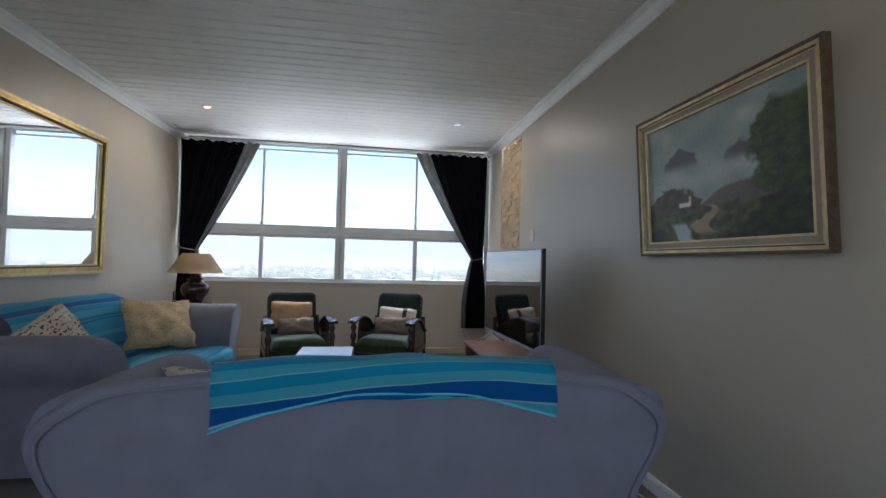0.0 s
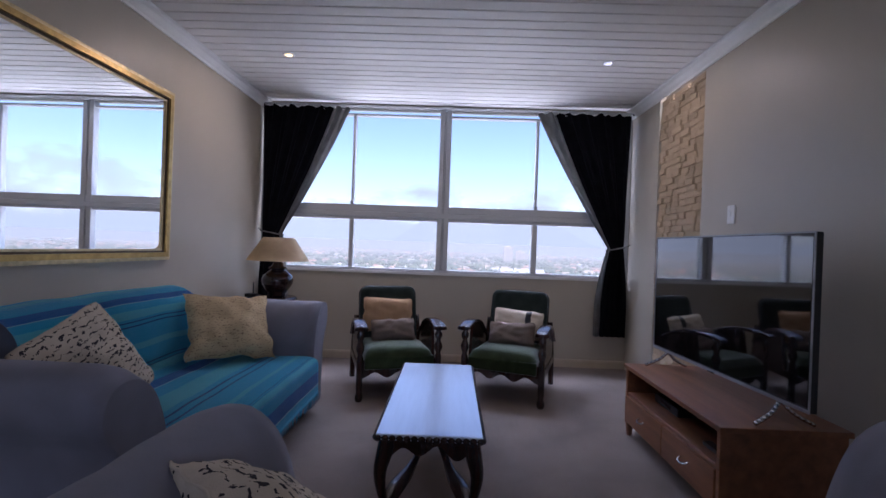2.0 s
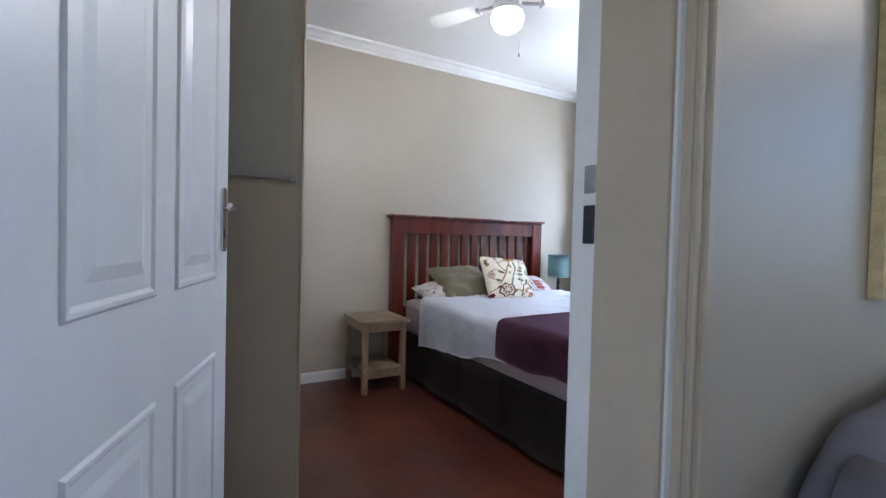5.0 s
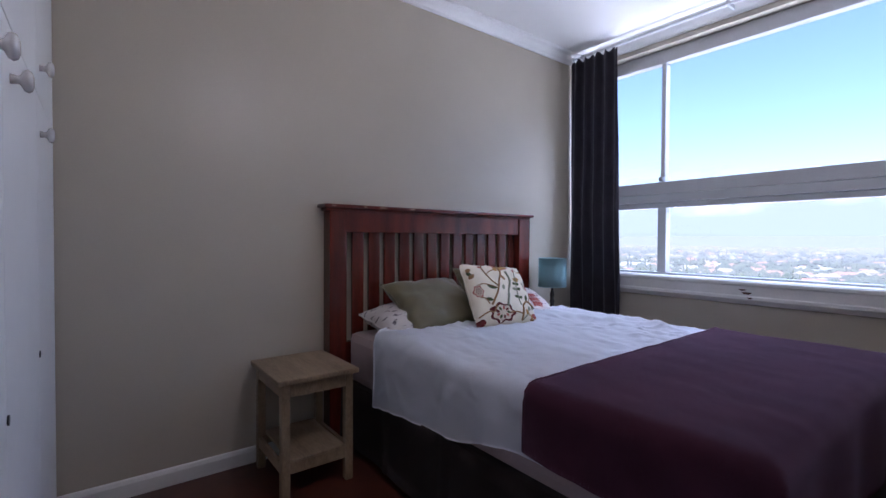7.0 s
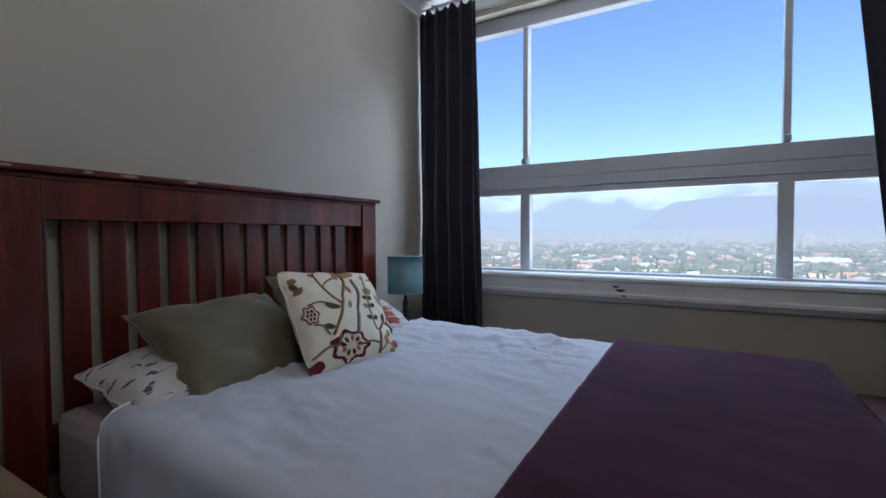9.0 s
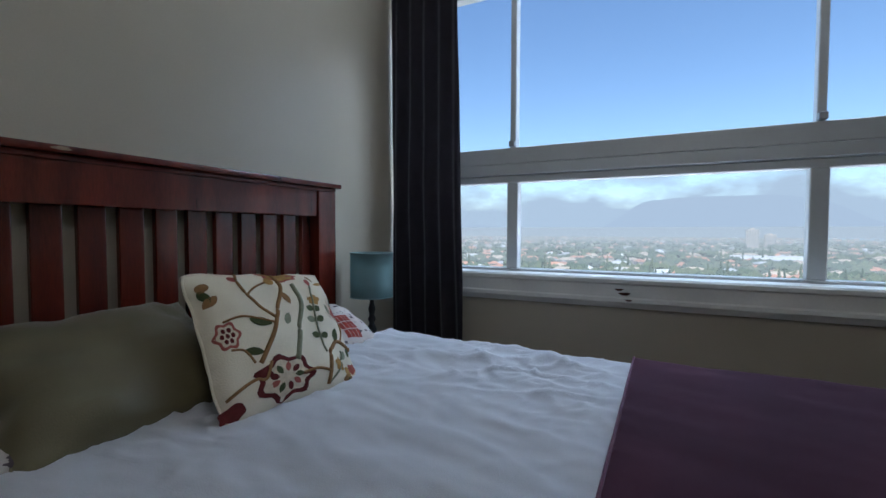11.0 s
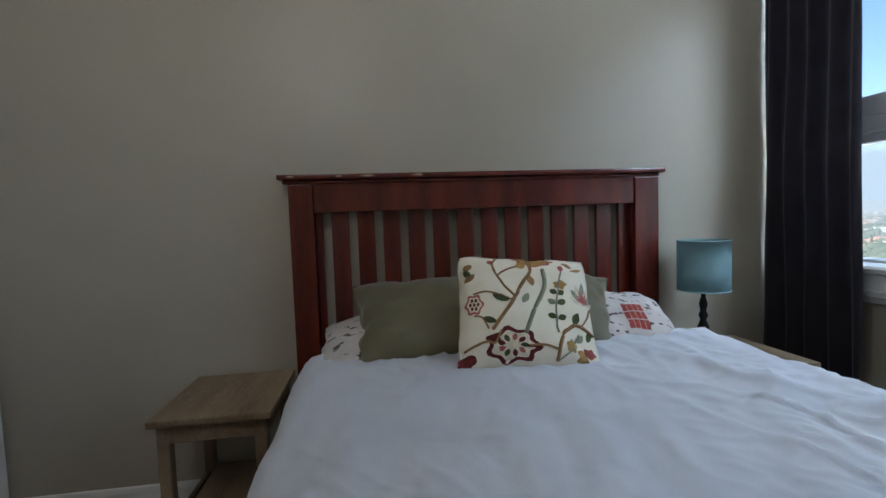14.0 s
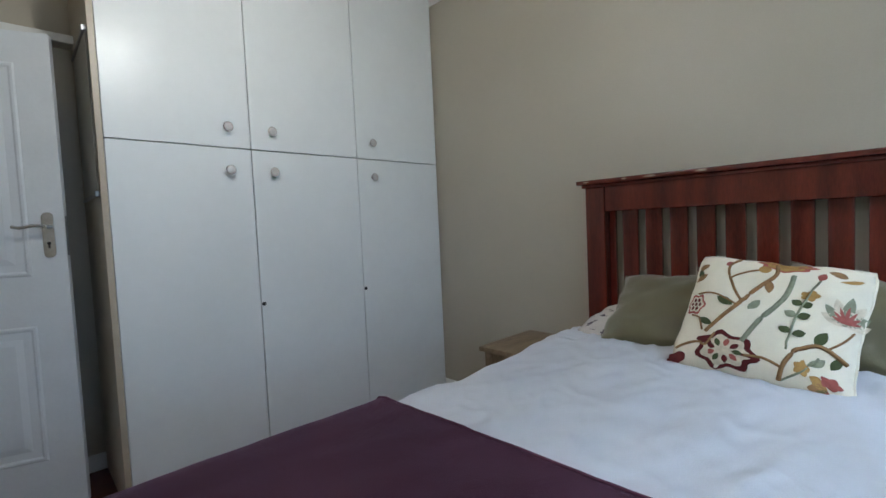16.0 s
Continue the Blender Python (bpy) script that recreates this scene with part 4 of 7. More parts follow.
tv_stand()
bm = bmesh.new()
rbox(bm, 1.45, 1.66, 4.02, 4.30, 0.284, 0.335, 0.006, 2)
dec = base("set_top_box", (1.55, 4.16, 0.284), "small black set-top box inside the television stand", "electronics")
part("case", bm, M_BLACK, dec).matrix_basis = Matrix.Translation((-1.55, -4.16, -0.284))
bm = bmesh.new()
rbox(bm, 1.445, 1.449, 4.10, 4.22, 0.300, 0.318, 0.001, 1)
part("display", bm, M_SCREEN, dec).matrix_basis = Matrix.Translation((-1.55, -4.16, -0.284))
bm = bmesh.new()
rbox(bm, 1.40, 1.445, 3.52, 3.68, 0.284, 0.304, 0.006, 2)
solid("remote_control", bm, M_BLACK, "black remote control on the stand's shelf", "remote control")


def frame_bars(bm, y0, y1, z0, z1, width, d0, d1, out):
    """Four mitred bars round an opening in the y-z plane; out is the direction of the front (+1 or -1 in x)."""
    o = [(y0, z0), (y1, z0), (y1, z1), (y0, z1)]
    i = [(y0 + width, z0 + width), (y1 - width, z0 + width), (y1 - width, z1 - width), (y0 + width, z1 - width)]
    for k in range(4):
        a, b, c, d = o[k], o[(k + 1) % 4], i[(k + 1) % 4], i[k]
        lo = [bm.verts.new((out * d0, *p)) for p in (a, b, c, d)]
        hi = [bm.verts.new((out * d1, *p)) for p in (a, b, c, d)]
        bm.faces.new(hi)
        bm.faces.new(lo[::-1])
        for q in range(4):
            bm.faces.new((lo[q], lo[(q + 1) % 4], hi[(q + 1) % 4], hi[q]))


def wall_mirror():
    y0, y1, z0, z1 = 3.24, 4.60, 1.03, 2.188
    m = base("wall_mirror", (LX, (y0 + y1) / 2, z0), "large wall mirror in a stepped gilt frame above the sofa", "mirror")
    off = Matrix.Translation((0, -(y0 + y1) / 2, -z0))
    for nm, wd, ins, d0, d1, mt in (("outer_moulding", 0.022, 0.0, 0.002, 0.030, M_GOLDPALE), ("middle_moulding", 0.030, 0.022, 0.002, 0.038, M_GOLD), ("inner_moulding", 0.012, 0.052, 0.002, 0.024, M_ANTIQUE), ("slip", 0.012, 0.064, 0.002, 0.018, M_GOLDPALE)):
        bm = bmesh.new()
        frame_bars(bm, y0 + ins, y1 - ins, z0 + ins, z1 - ins, wd, d0, d1, 1)
        bm.transform(off)
        part(nm, bm, mt, m)
    bm = bmesh.new()
    box(bm, 0.006, 0.011, y0 + 0.07, y1 - 0.07, z0 + 0.07, z1 - 0.07)
    bm.transform(off)
    part("mirror_glass", bm, M_MIRROR, m, "clear silvered glass")


wall_mirror()


def paint(name, color, second=None, vary=0.25, scale=14):
    return mat(name, color, 0.55, vary=vary, scale=scale, bump=0.35, fine=90, second=second)


def painting():
    y0, y1, z0, z1 = 1.575, 2.635, 1.255, 1.985
    p = base("painting", (RX - 0.004, (y0 + y1) / 2, z0), "framed oil painting of a mountain valley with trees and stream", "painting")
    off = Matrix.Translation((0, -(y0 + y1) / 2, -z0))
    for nm, wd, ins, d0, d1, mt in (("outer_frame", 0.013, 0.0, 0.001, 0.034, M_ANTIQUE), ("gilt_bead", 0.014, 0.013, 0.001, 0.030, M_GOLDPALE), ("groove", 0.006, 0.027, 0.001, 0.020, M_ANTIQUE), ("gilt_bead", 0.005, 0.033, 0.001, 0.024, M_GOLDPALE), ("liner", 0.024, 0.038, 0.001, 0.020, M_LINER), ("gilt_slip", 0.009, 0.062, 0.001, 0.021, M_GOLDPALE)):
        bm = bmesh.new()
        frame_bars(bm, y0 + ins, y1 - ins, z0 + ins, z1 - ins, wd, d0, d1, -1)
        bm.transform(off)
        part(nm, bm, mt, p)
    p.rotation_euler = (0, radians(-3.2), 0)
    w, h = y1 - y0 - 0.138, z1 - z0 - 0.138

    def at(u, v, lift):
        # u from the far (window) side to the near side, v up
        return Vector((-0.010 - lift, -(u - 0.5) * w, 0.065 + v * h))
    bm = bmesh.new()
    box(bm, -0.008, -0.004, -w / 2, w / 2, 0.065, 0.065 + h)
    canvas = part("canvas", bm, M_LINER, p)

    def blob(u, v, a, b, wu, wv):
        return math.exp(-((u - a) / wu) ** 2 - ((v - b) / wv) ** 2)

    def over(c, d, k):
        k = max(0.0, min(1.0, k))
        return [x + (y - x) * k for x, y in zip(c, d)]

    def step(x, a, b):
        q = max(0.0, min(1.0, (x - a) / (b - a)))
        return q * q * (3 - 2 * q)

    def brush(u, v):
        """Colour of the picture; u towards the near side, v up."""
        n1 = noise.noise(Vector((u * 7, v * 7, 1)))
        n2 = noise.noise(Vector((u * 18, v * 18, 4)))
        n3 = noise.noise(Vector((u * 45, v * 45, 8)))
        c = over((0.19, 0.225, 0.215), (0.26, 0.275, 0.25), 0.5 + n1 * 0.7 + 0.4 * (0.6 - v))
        c = over(c, (0.36, 0.36, 0.33), 0.7 * blob(u, v, 0.70, 0.86, 0.06, 0.06) + 0.35 * blob(u, v, 0.16, 0.9, 0.04, 0.07))
        for a, b, wd, top in ((0.27, 0.63, 0.15, 0.15), (0.66, 0.59, 0.11, 0.12)):
            hill = b + top * max(0.0, 1 - (abs(u - a) / wd) ** 1.5) + 0.05 * n2
            c = over(c, (0.095, 0.09, 0.092), 0.85 * step(hill - v, 0.0, 0.03) * step(v, b - 0.06, b + 0.03) * step(wd - abs(u - a), 0.0, 0.04))
        mist = step(v, 0.38, 0.52) * (1 - step(v, 0.52, 0.63)) * (0.55 + 0.8 * n1)
        c = over(c, (0.31, 0.32, 0.31), 0.8 * mist)
        hill = 0.28 + 0.15 * max(0.0, 1 - (abs(u - 0.66) / 0.26) ** 1.7) + 0.025 * n1
        c = over(c, (0.125, 0.105, 0.085), 0.9 * step(hill - v, 0.0, 0.025))
        wood = 0.28 + 0.19 * max(0.0, 1 - (abs(u - 0.2) / 0.24) ** 2.2) + 0.05 * n2 + 0.02 * n3
        c = over(c, over((0.13, 0.09, 0.045), (0.05, 0.045, 0.03), 0.5 + n2), 0.9 * step(wood - v, 0.0, 0.03))
        c = over(c, over((0.125, 0.125, 0.06), (0.05, 0.055, 0.03), 0.45 + n2 + 0.5 * n3), step(0.275 + 0.02 * n1 - v, 0.0, 0.03))
        c = over(c, (0.42, 0.39, 0.34), 0.9 * step(0.045 - abs(u - 0.29), 0, 0.012) * step(0.024 - abs(v - 0.30), 0, 0.012) + 0.8 * step(0.012 - abs(u - 0.335), 0, 0.006) * step(0.05 - abs(v - 0.325), 0, 0.02))
        mid = 0.44 + 0.06 * math.sin((0.29 - v) * 26) + 0.3 * max(0.0, 0.16 - v)
        c = over(c, (0.27, 0.22, 0.15), 0.9 * step(0.035 + 0.25 * (0.28 - v) - abs(u - mid - 0.02 * n2), 0, 0.03) * step(0.285 - v, 0, 0.02) * step(v, 0.03, 0.09))
        c = over(c, (0.30, 0.33, 0.36), 0.85 * step(0.075 - abs(u - 0.27 + 0.35 * (v - 0.08)) + 0.02 * n2, 0, 0.04) * step(0.17 - v, 0, 0.04))
        c = over(c, (0.035, 0.04, 0.035), 0.8 * step(0.14 + 0.03 * n2 - v, 0, 0.05) * step(0.16 - u + 0.03 * n1, 0, 0.06))
        bank = 0.30 * step(u, 0.52, 0.85) + 0.04 * n2
        c = over(c, over((0.065, 0.08, 0.03), (0.022, 0.028, 0.015), 0.5 + n2 + 0.6 * n3), step(bank - v, -0.01, 0.03))
        edge = 0.86 - 0.15 * step(v, 0.22, 0.34) + 0.14 * max(0.0, abs(v - 0.58) / 0.36) ** 3 + 0.05 * n1 + 0.05 * n2 + 0.015 * n3
        leaf = over((0.088, 0.115, 0.055), (0.036, 0.054, 0.030), 0.45 + 0.9 * n2 + 0.8 * n3 + 0.6 * (0.5 - v))
        c = over(c, leaf, step(u - edge, -0.015, 0.03) * (1 - step(v, 0.86 + 0.1 * n1, 0.93 + 0.1 * n1)))
        return [3.3 * x ** 1.62 * (1 + 0.12 * n3) for x in c]

    bm = bmesh.new()
    rows = grid(bm, lambda a, b: at(a, b, 0.0006 * noise.noise(Vector((a * 90, b * 60, 2)))), 220, 150)
    layer = bm.verts.layers.float_color.new("pigment")
    for vert in bm.verts:
        vert[layer] = (*brush(0.5 - vert.co.y / w, (vert.co.z - 0.065) / h), 1)
    m = mat("oil_paint", (0.2, 0.2, 0.2), 0.5, bump=0.35, fine=90)
    pig = m.node_tree.nodes.new("ShaderNodeAttribute")
    pig.attribute_name = "pigment"
    m.node_tree.links.new(pig.outputs["Color"], m.node_tree.nodes["Principled BSDF"].inputs["Base Color"])
    part("painted_landscape", bm, m, canvas, "muted mountain valley in oils")


painting()


def drape(name, x_out, x_in_top, x_tie_in, x_tie_out, x_bot_in, x_bot_out, y, top, tie, bottom, label, lean):
    """A curtain drawn aside and held by a tie; lean is +1 when its open edge looks to +x."""
    c = base(name, (x_out, y, 0), label, "curtain", "living room curtains")
    off = Vector((-x_out, -y, 0))

    def edge(v):
        z = top + (bottom - top) * v
        if z > tie:
            q = (top - z) / (top - tie)
            xin = x_in_top + (x_tie_in - x_in_top) * q + 0.045 * math.sin(q * math.pi) * lean
            xo = x_out + (x_tie_out - x_out) * q ** 3
        else:
            q = (tie - z) / (tie - bottom)
            xin = x_tie_in + (x_bot_in - x_tie_in) * min(1, q * 1.6) ** 0.7
            xo = x_tie_out + (x_bot_out - x_tie_out) * min(1, q * 1.6) ** 0.7
        return xin, xo, z

    def fn(u, v, u0, u1):
        a = u0 + (u1 - u0) * u
        xin, xo, z = edge(v)
        x = xo + (xin - xo) * a
        pinch = 0.35 + 0.65 * min(1, abs(z - tie) / 0.4)
        fold = (0.028 * math.sin(a * 34 + 1.5 * math.sin(v * 5)) + 0.014 * math.sin(a * 71 + v * 6)) * pinch
        return Vector((x, y + fold + 0.01 * noise.noise(Vector((a * 4, v * 4, 2))), z + 0.008 * math.sin(a * 60) * (1 if v < 0.01 else 0))) + off
    bm = bmesh.new()
    grid(bm, lambda u, v: fn(u, v, 0.0, 0.80), 80, 50)
    bmesh.ops.solidify(bm, geom=bm.faces[:], thickness=0.003)
    part("curtain_cloth", bm, M_CURTAIN, c, "black pleated cloth")
    bm = bmesh.new()
    grid(bm, lambda u, v: fn(u, v, 0.80, 1.0), 26, 50)
    bmesh.ops.solidify(bm, geom=bm.faces[:], thickness=0.003)
    part("lining", bm, M_LINING, c, "turned grey satin lining")
    bm = bmesh.new()
    grid(bm, lambda u, v: fn(u, 0.0, 0.0, 1.0) + Vector((0, 0.012, 0.012 - 0.03 * v + 0.006 * math.sin(u * 150))), 140, 2)
    bmesh.ops.solidify(bm, geom=bm.faces[:], thickness=0.002)
    part("header_tape", bm, M_PLASTIC, c, "white gathered header tape")
    bm = bmesh.new()
    xin, xo, z = x_tie_in, x_tie_out, tie
    wall_x = LX if lean > 0 else RX
    cx, rx = (xin + xo) / 2, abs(xin - xo) / 2 + 0.012
    loop = [(cx + rx * math.cos(a), y + 0.055 * math.sin(a), z + 0.02 * math.cos(a) * -lean) for a in [k * math.pi / 10 for k in range(21)]]
    tube(bm, [Vector(q) + off for q in loop], 0.008, 6, False)
    tube(bm, [Vector((xo, y, z + 0.01)) + off, Vector((wall_x + 0.004 * lean, y, z + 0.045)) + off], 0.005, 6)
    part("tieback", bm, M_LINING, c, "thin grey tie hooked to the wall")
    return c


drape("curtain", LX + 0.015, -0.93, -1.585, -1.795, -1.52, -1.80, 6.085, 2.585, 1.275, 0.32, "black curtain with grey satin lining tied back to the wall", 1)
drape("curtain", RX - 0.045, 0.985, 1.735, 1.895, 1.63, 1.93, 6.085, 2.585, 1.235, 0.34, "black curtain with grey satin lining tied back, hanging loose below", -1)
rod = base("curtain_rod", (0.07, 6.08, 2.60), "thin white curtain rod over the wide window", "curtain rod")
bm = bmesh.new()
cyl(bm, (LX - 0.07, 0, 0), (RX - 0.07, 0, 0), 0.011, None, 12)
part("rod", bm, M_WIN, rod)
for x in (LX + 0.02, RX - 0.02):
    bm = bmesh.new()
    ball(bm, (x - 0.07, 0, 0), 0.02, (1, 1, 1), 12)
    part("finial", bm, M_BLACK, rod)
for x in (LX + 0.45, 0.055, RX - 0.45):
    bm = bmesh.new()
    rbox(bm, x - 0.08, x - 0.06, -0.012, 0.085, -0.014, 0.018, 0.003, 1)
    part("bracket", bm, M_WIN, rod)

# side table with the urn lamp
st = base("side_table", (-1.44, 5.50, 0), "small round dark wooden side table behind the sofa arm", "table")
bm = bmesh.new()
lathe(bm, [(0.20, 0.655), (0.22, 0.665), (0.22, 0.678), (0.205, 0.69)], seg=32)
part("tabletop", bm, M_DARKWOOD, st)
bm = bmesh.new()
lathe(bm, [(0.14, 0), (0.14, 0.02), (0.05, 0.05), (0.03, 0.12), (0.04, 0.3), (0.028, 0.5), (0.05, 0.64), (0.07, 0.655)], seg=20)
part("pedestal", bm, M_DARKWOOD, st)

tl = base("table_lamp", (-1.40, 5.52, 0.69), "table lamp with dark glazed urn base and sand-coloured cone shade", "lamp")
bm = bmesh.new()
lathe(bm, [(0.065, 0), (0.075, 0.012), (0.07, 0.025), (0.095, 0.06), (0.130, 0.11), (0.138, 0.15), (0.125, 0.19), (0.085, 0.222), (0.062, 0.235), (0.060, 0.245), (0.078, 0.25), (0.078, 0.26), (0.05, 0.275), (0.045, 0.30), (0.02, 0.32), (0.016, 0.34)], seg=32)
part("urn", bm, M_URN, tl, "dark glazed clay urn")
bm = bmesh.new()
cyl(bm, (0, 0, 0.33), (0, 0, 0.50), 0.006, None, 8)
for k in range(3):
    a = k * 2 * math.pi / 3
    cyl(bm, (0, 0, 0.50), (0.125 * math.cos(a), 0.125 * math.sin(a), 0.525), 0.002, None, 6)
part("stem", bm, M_GREYMETAL, tl)
bm = bmesh.new()
grid(bm, lambda u, v: Vector(((0.268 - 0.134 * v) * math.cos(2 * math.pi * u), (0.268 - 0.134 * v) * math.sin(2 * math.pi * u), 0.325 + 0.205 * v)), 48, 4, True)
bmesh.ops.solidify(bm, geom=bm.faces[:], thickness=0.003)
part("shade", bm, M_SHADE, tl, "sand-coloured cone shade")

rt = base("wifi_router", (-1.585, 5.42, 0.69), "small black router with an upright antenna on the side table", "router")
bm = bmesh.new()
rbox(bm, -0.05, 0.05, -0.035, 0.035, 0, 0.03, 0.006, 2)
part("case", bm, M_BLACK, rt)
bm = bmesh.new()
cyl(bm, (0.0, 0.03, 0.02), (0.0, 0.03, 0.13), 0.007, 0.005, 8)
part("antenna", bm, M_BLACK, rt)


def downlight(x, y, lit):
    d = base("downlight", (x, y, LC), "recessed ceiling downlight with a white ring" + (", glowing warm" if lit else ", off"), "ceiling light", "living room downlights")
    bm = bmesh.new()
    lathe(bm, [(0.046, 0.004), (0.046, -0.004), (0.038, -0.007), (0.031, -0.004), (0.031, 0.004)], seg=28)
    part("ring", bm, M_PLASTIC, d)
    bm = bmesh.new()
    lathe(bm, [(0.029, 0.002), (0.029, -0.005), (0.015, -0.008), (0.004, -0.009)], seg=20)
    part("lamp_face", bm, M_WARMGLOW if lit else M_COOLGLOW, d, "warm glowing lens" if lit else "pale lens")


M_WARMGLOW = glow("warm_lamp_glow", (1.0, 0.72, 0.32), 1.6)
# pale glow given to the lens of the unlit downlight
M_COOLGLOW = glow("unlit_lens_glow", (0.9, 0.92, 1.0), 0.7)
downlight(-1.17, 4.995, True)
downlight(1.311, 4.985, False)
# lamps under both downlights; the second is unlit, its lamp added as fill
for x, y, watts, col in ((-1.17, 4.995, 3.2, (1.0, 0.82, 0.6)), (1.311, 4.985, 2.4, (1.0, 0.86, 0.68))):
    spot = area("downlight_lamp_and_fill", pose(x, y, LC - 0.012), 0.05, 0.05, watts, col)
    spot.data.shape = "DISK"

# ---- switches and sockets ----
def wall_plate(name, at, rz, w, h, label, category, keys):
    p = base(name, at, label, category, rz=rz)
    bm = bmesh.new()
    rbox(bm, -w / 2, w / 2, -0.010, 0.0, -h / 2, h / 2, 0.004, 2)
    part("plate", bm, M_PLASTIC, p)
    for x, z, a, b in keys:
        bm = bmesh.new()
        rbox(bm, x - a / 2, x + a / 2, -0.015, -0.009, z - b / 2, z + b / 2, 0.002, 1)
        part("rocker", bm, M_PLASTIC, p)
    return p


wall_plate("light_switch", (RX, 4.458, 1.468), -90, 0.075, 0.12, "white light switch plate on the taupe wall", "light switch", [(0, 0.008, 0.018, 0.036)])
wall_plate("wall_socket", (LX, 2.70, 0.335), 90, 0.115, 0.115, "white wall socket near the floor by the door", "socket", [(-0.03, 0.03, 0.018, 0.022)])

# power cord along the skirting
bm = bmesh.new()
tube(bm, smooth_line([(1.90, 2.35, 0.004), (1.86, 2.60, 0.004), (1.80, 2.80, 0.004), (1.84, 3.1, 0.004), (1.88, 3.45, 0.02), (1.90, 3.6, 0.2)], 30), 0.004, 6)
solid("power_cord", bm, M_PLASTIC, "white power cord on the carpet beside the wall", "cable")

# ---- door and its frame ----
fr = base("door_frame", (LX, (D0 + D1) / 2, 0), "painted timber door frame, white inside with cream architraves", "door frame", kind="structure")
yo = (D0 + D1) / 2


def fbox(nm, mt, *b):
    bm = bmesh.new()
    rbox(bm, b[0] - LX, b[1] - LX, b[2] - yo, b[3] - yo, b[4], b[5], 0.003, 1)
    return part(nm, bm, mt, fr)


for y0, y1, s in ((D0, D0 + 0.022, 1), (D1 - 0.022, D1, -1)):
    fbox("jamb", M_TRIM, EX - 0.012, LX + 0.004, y0, y1, 0, DH)
    ys = y1 if s > 0 else y0
    fbox("door_stop", M_CREAM, EX + 0.055, LX + 0.002, min(ys, ys + s * 0.014), max(ys, ys + s * 0.014), 0, DH - 0.022)
fbox("head", M_TRIM, EX - 0.012, LX + 0.004, D0 + 0.022, D1 - 0.022, DH - 0.022, DH)
for x0, x1 in ((LX, LX + 0.018), (EX - 0.018, EX)):
    fbox("architrave", M_CREAM, x0, x1, D0 - 0.04, D0 + 0.006, 0, DH + 0.04)
    fbox("architrave", M_CREAM, x0, x1, D1 - 0.006, D1 + 0.04, 0, DH + 0.04)
    fbox("architrave", M_CREAM, x0, x1, D0 + 0.006, D1 - 0.006, DH - 0.006, DH + 0.04)
for y0, y1 in ((D0 - 0.052, D0 - 0.03), (D1 + 0.03, D1 + 0.052), (D0 - 0.012, D0 - 0.002), (D1 + 0.002, D1 + 0.012)):
    fbox("architrave_moulding", M_CREAM, LX, LX + 0.028, y0, y1, 0, DH + 0.03)
for z, h in ((1.262, 0.05), (1.18, 0.07)):
    bm = bmesh.new()
    rbox(bm, -2.01 - LX, -1.985 - LX, D1 - 0.026 - yo, D1 - 0.0215 - yo, z - h / 2, z + h / 2, 0.001, 1)
    part("strike_plate", bm, M_GREYMETAL if h < 0.06 else M_BLACK, fr, "worn steel strike plate")
boxes("door_threshold", M_TRIM, "low painted threshold under the bedroom door", "threshold", (EX - 0.01, LX + 0.01, D0 + 0.022, D1 - 0.022, 0.0, 0.006))


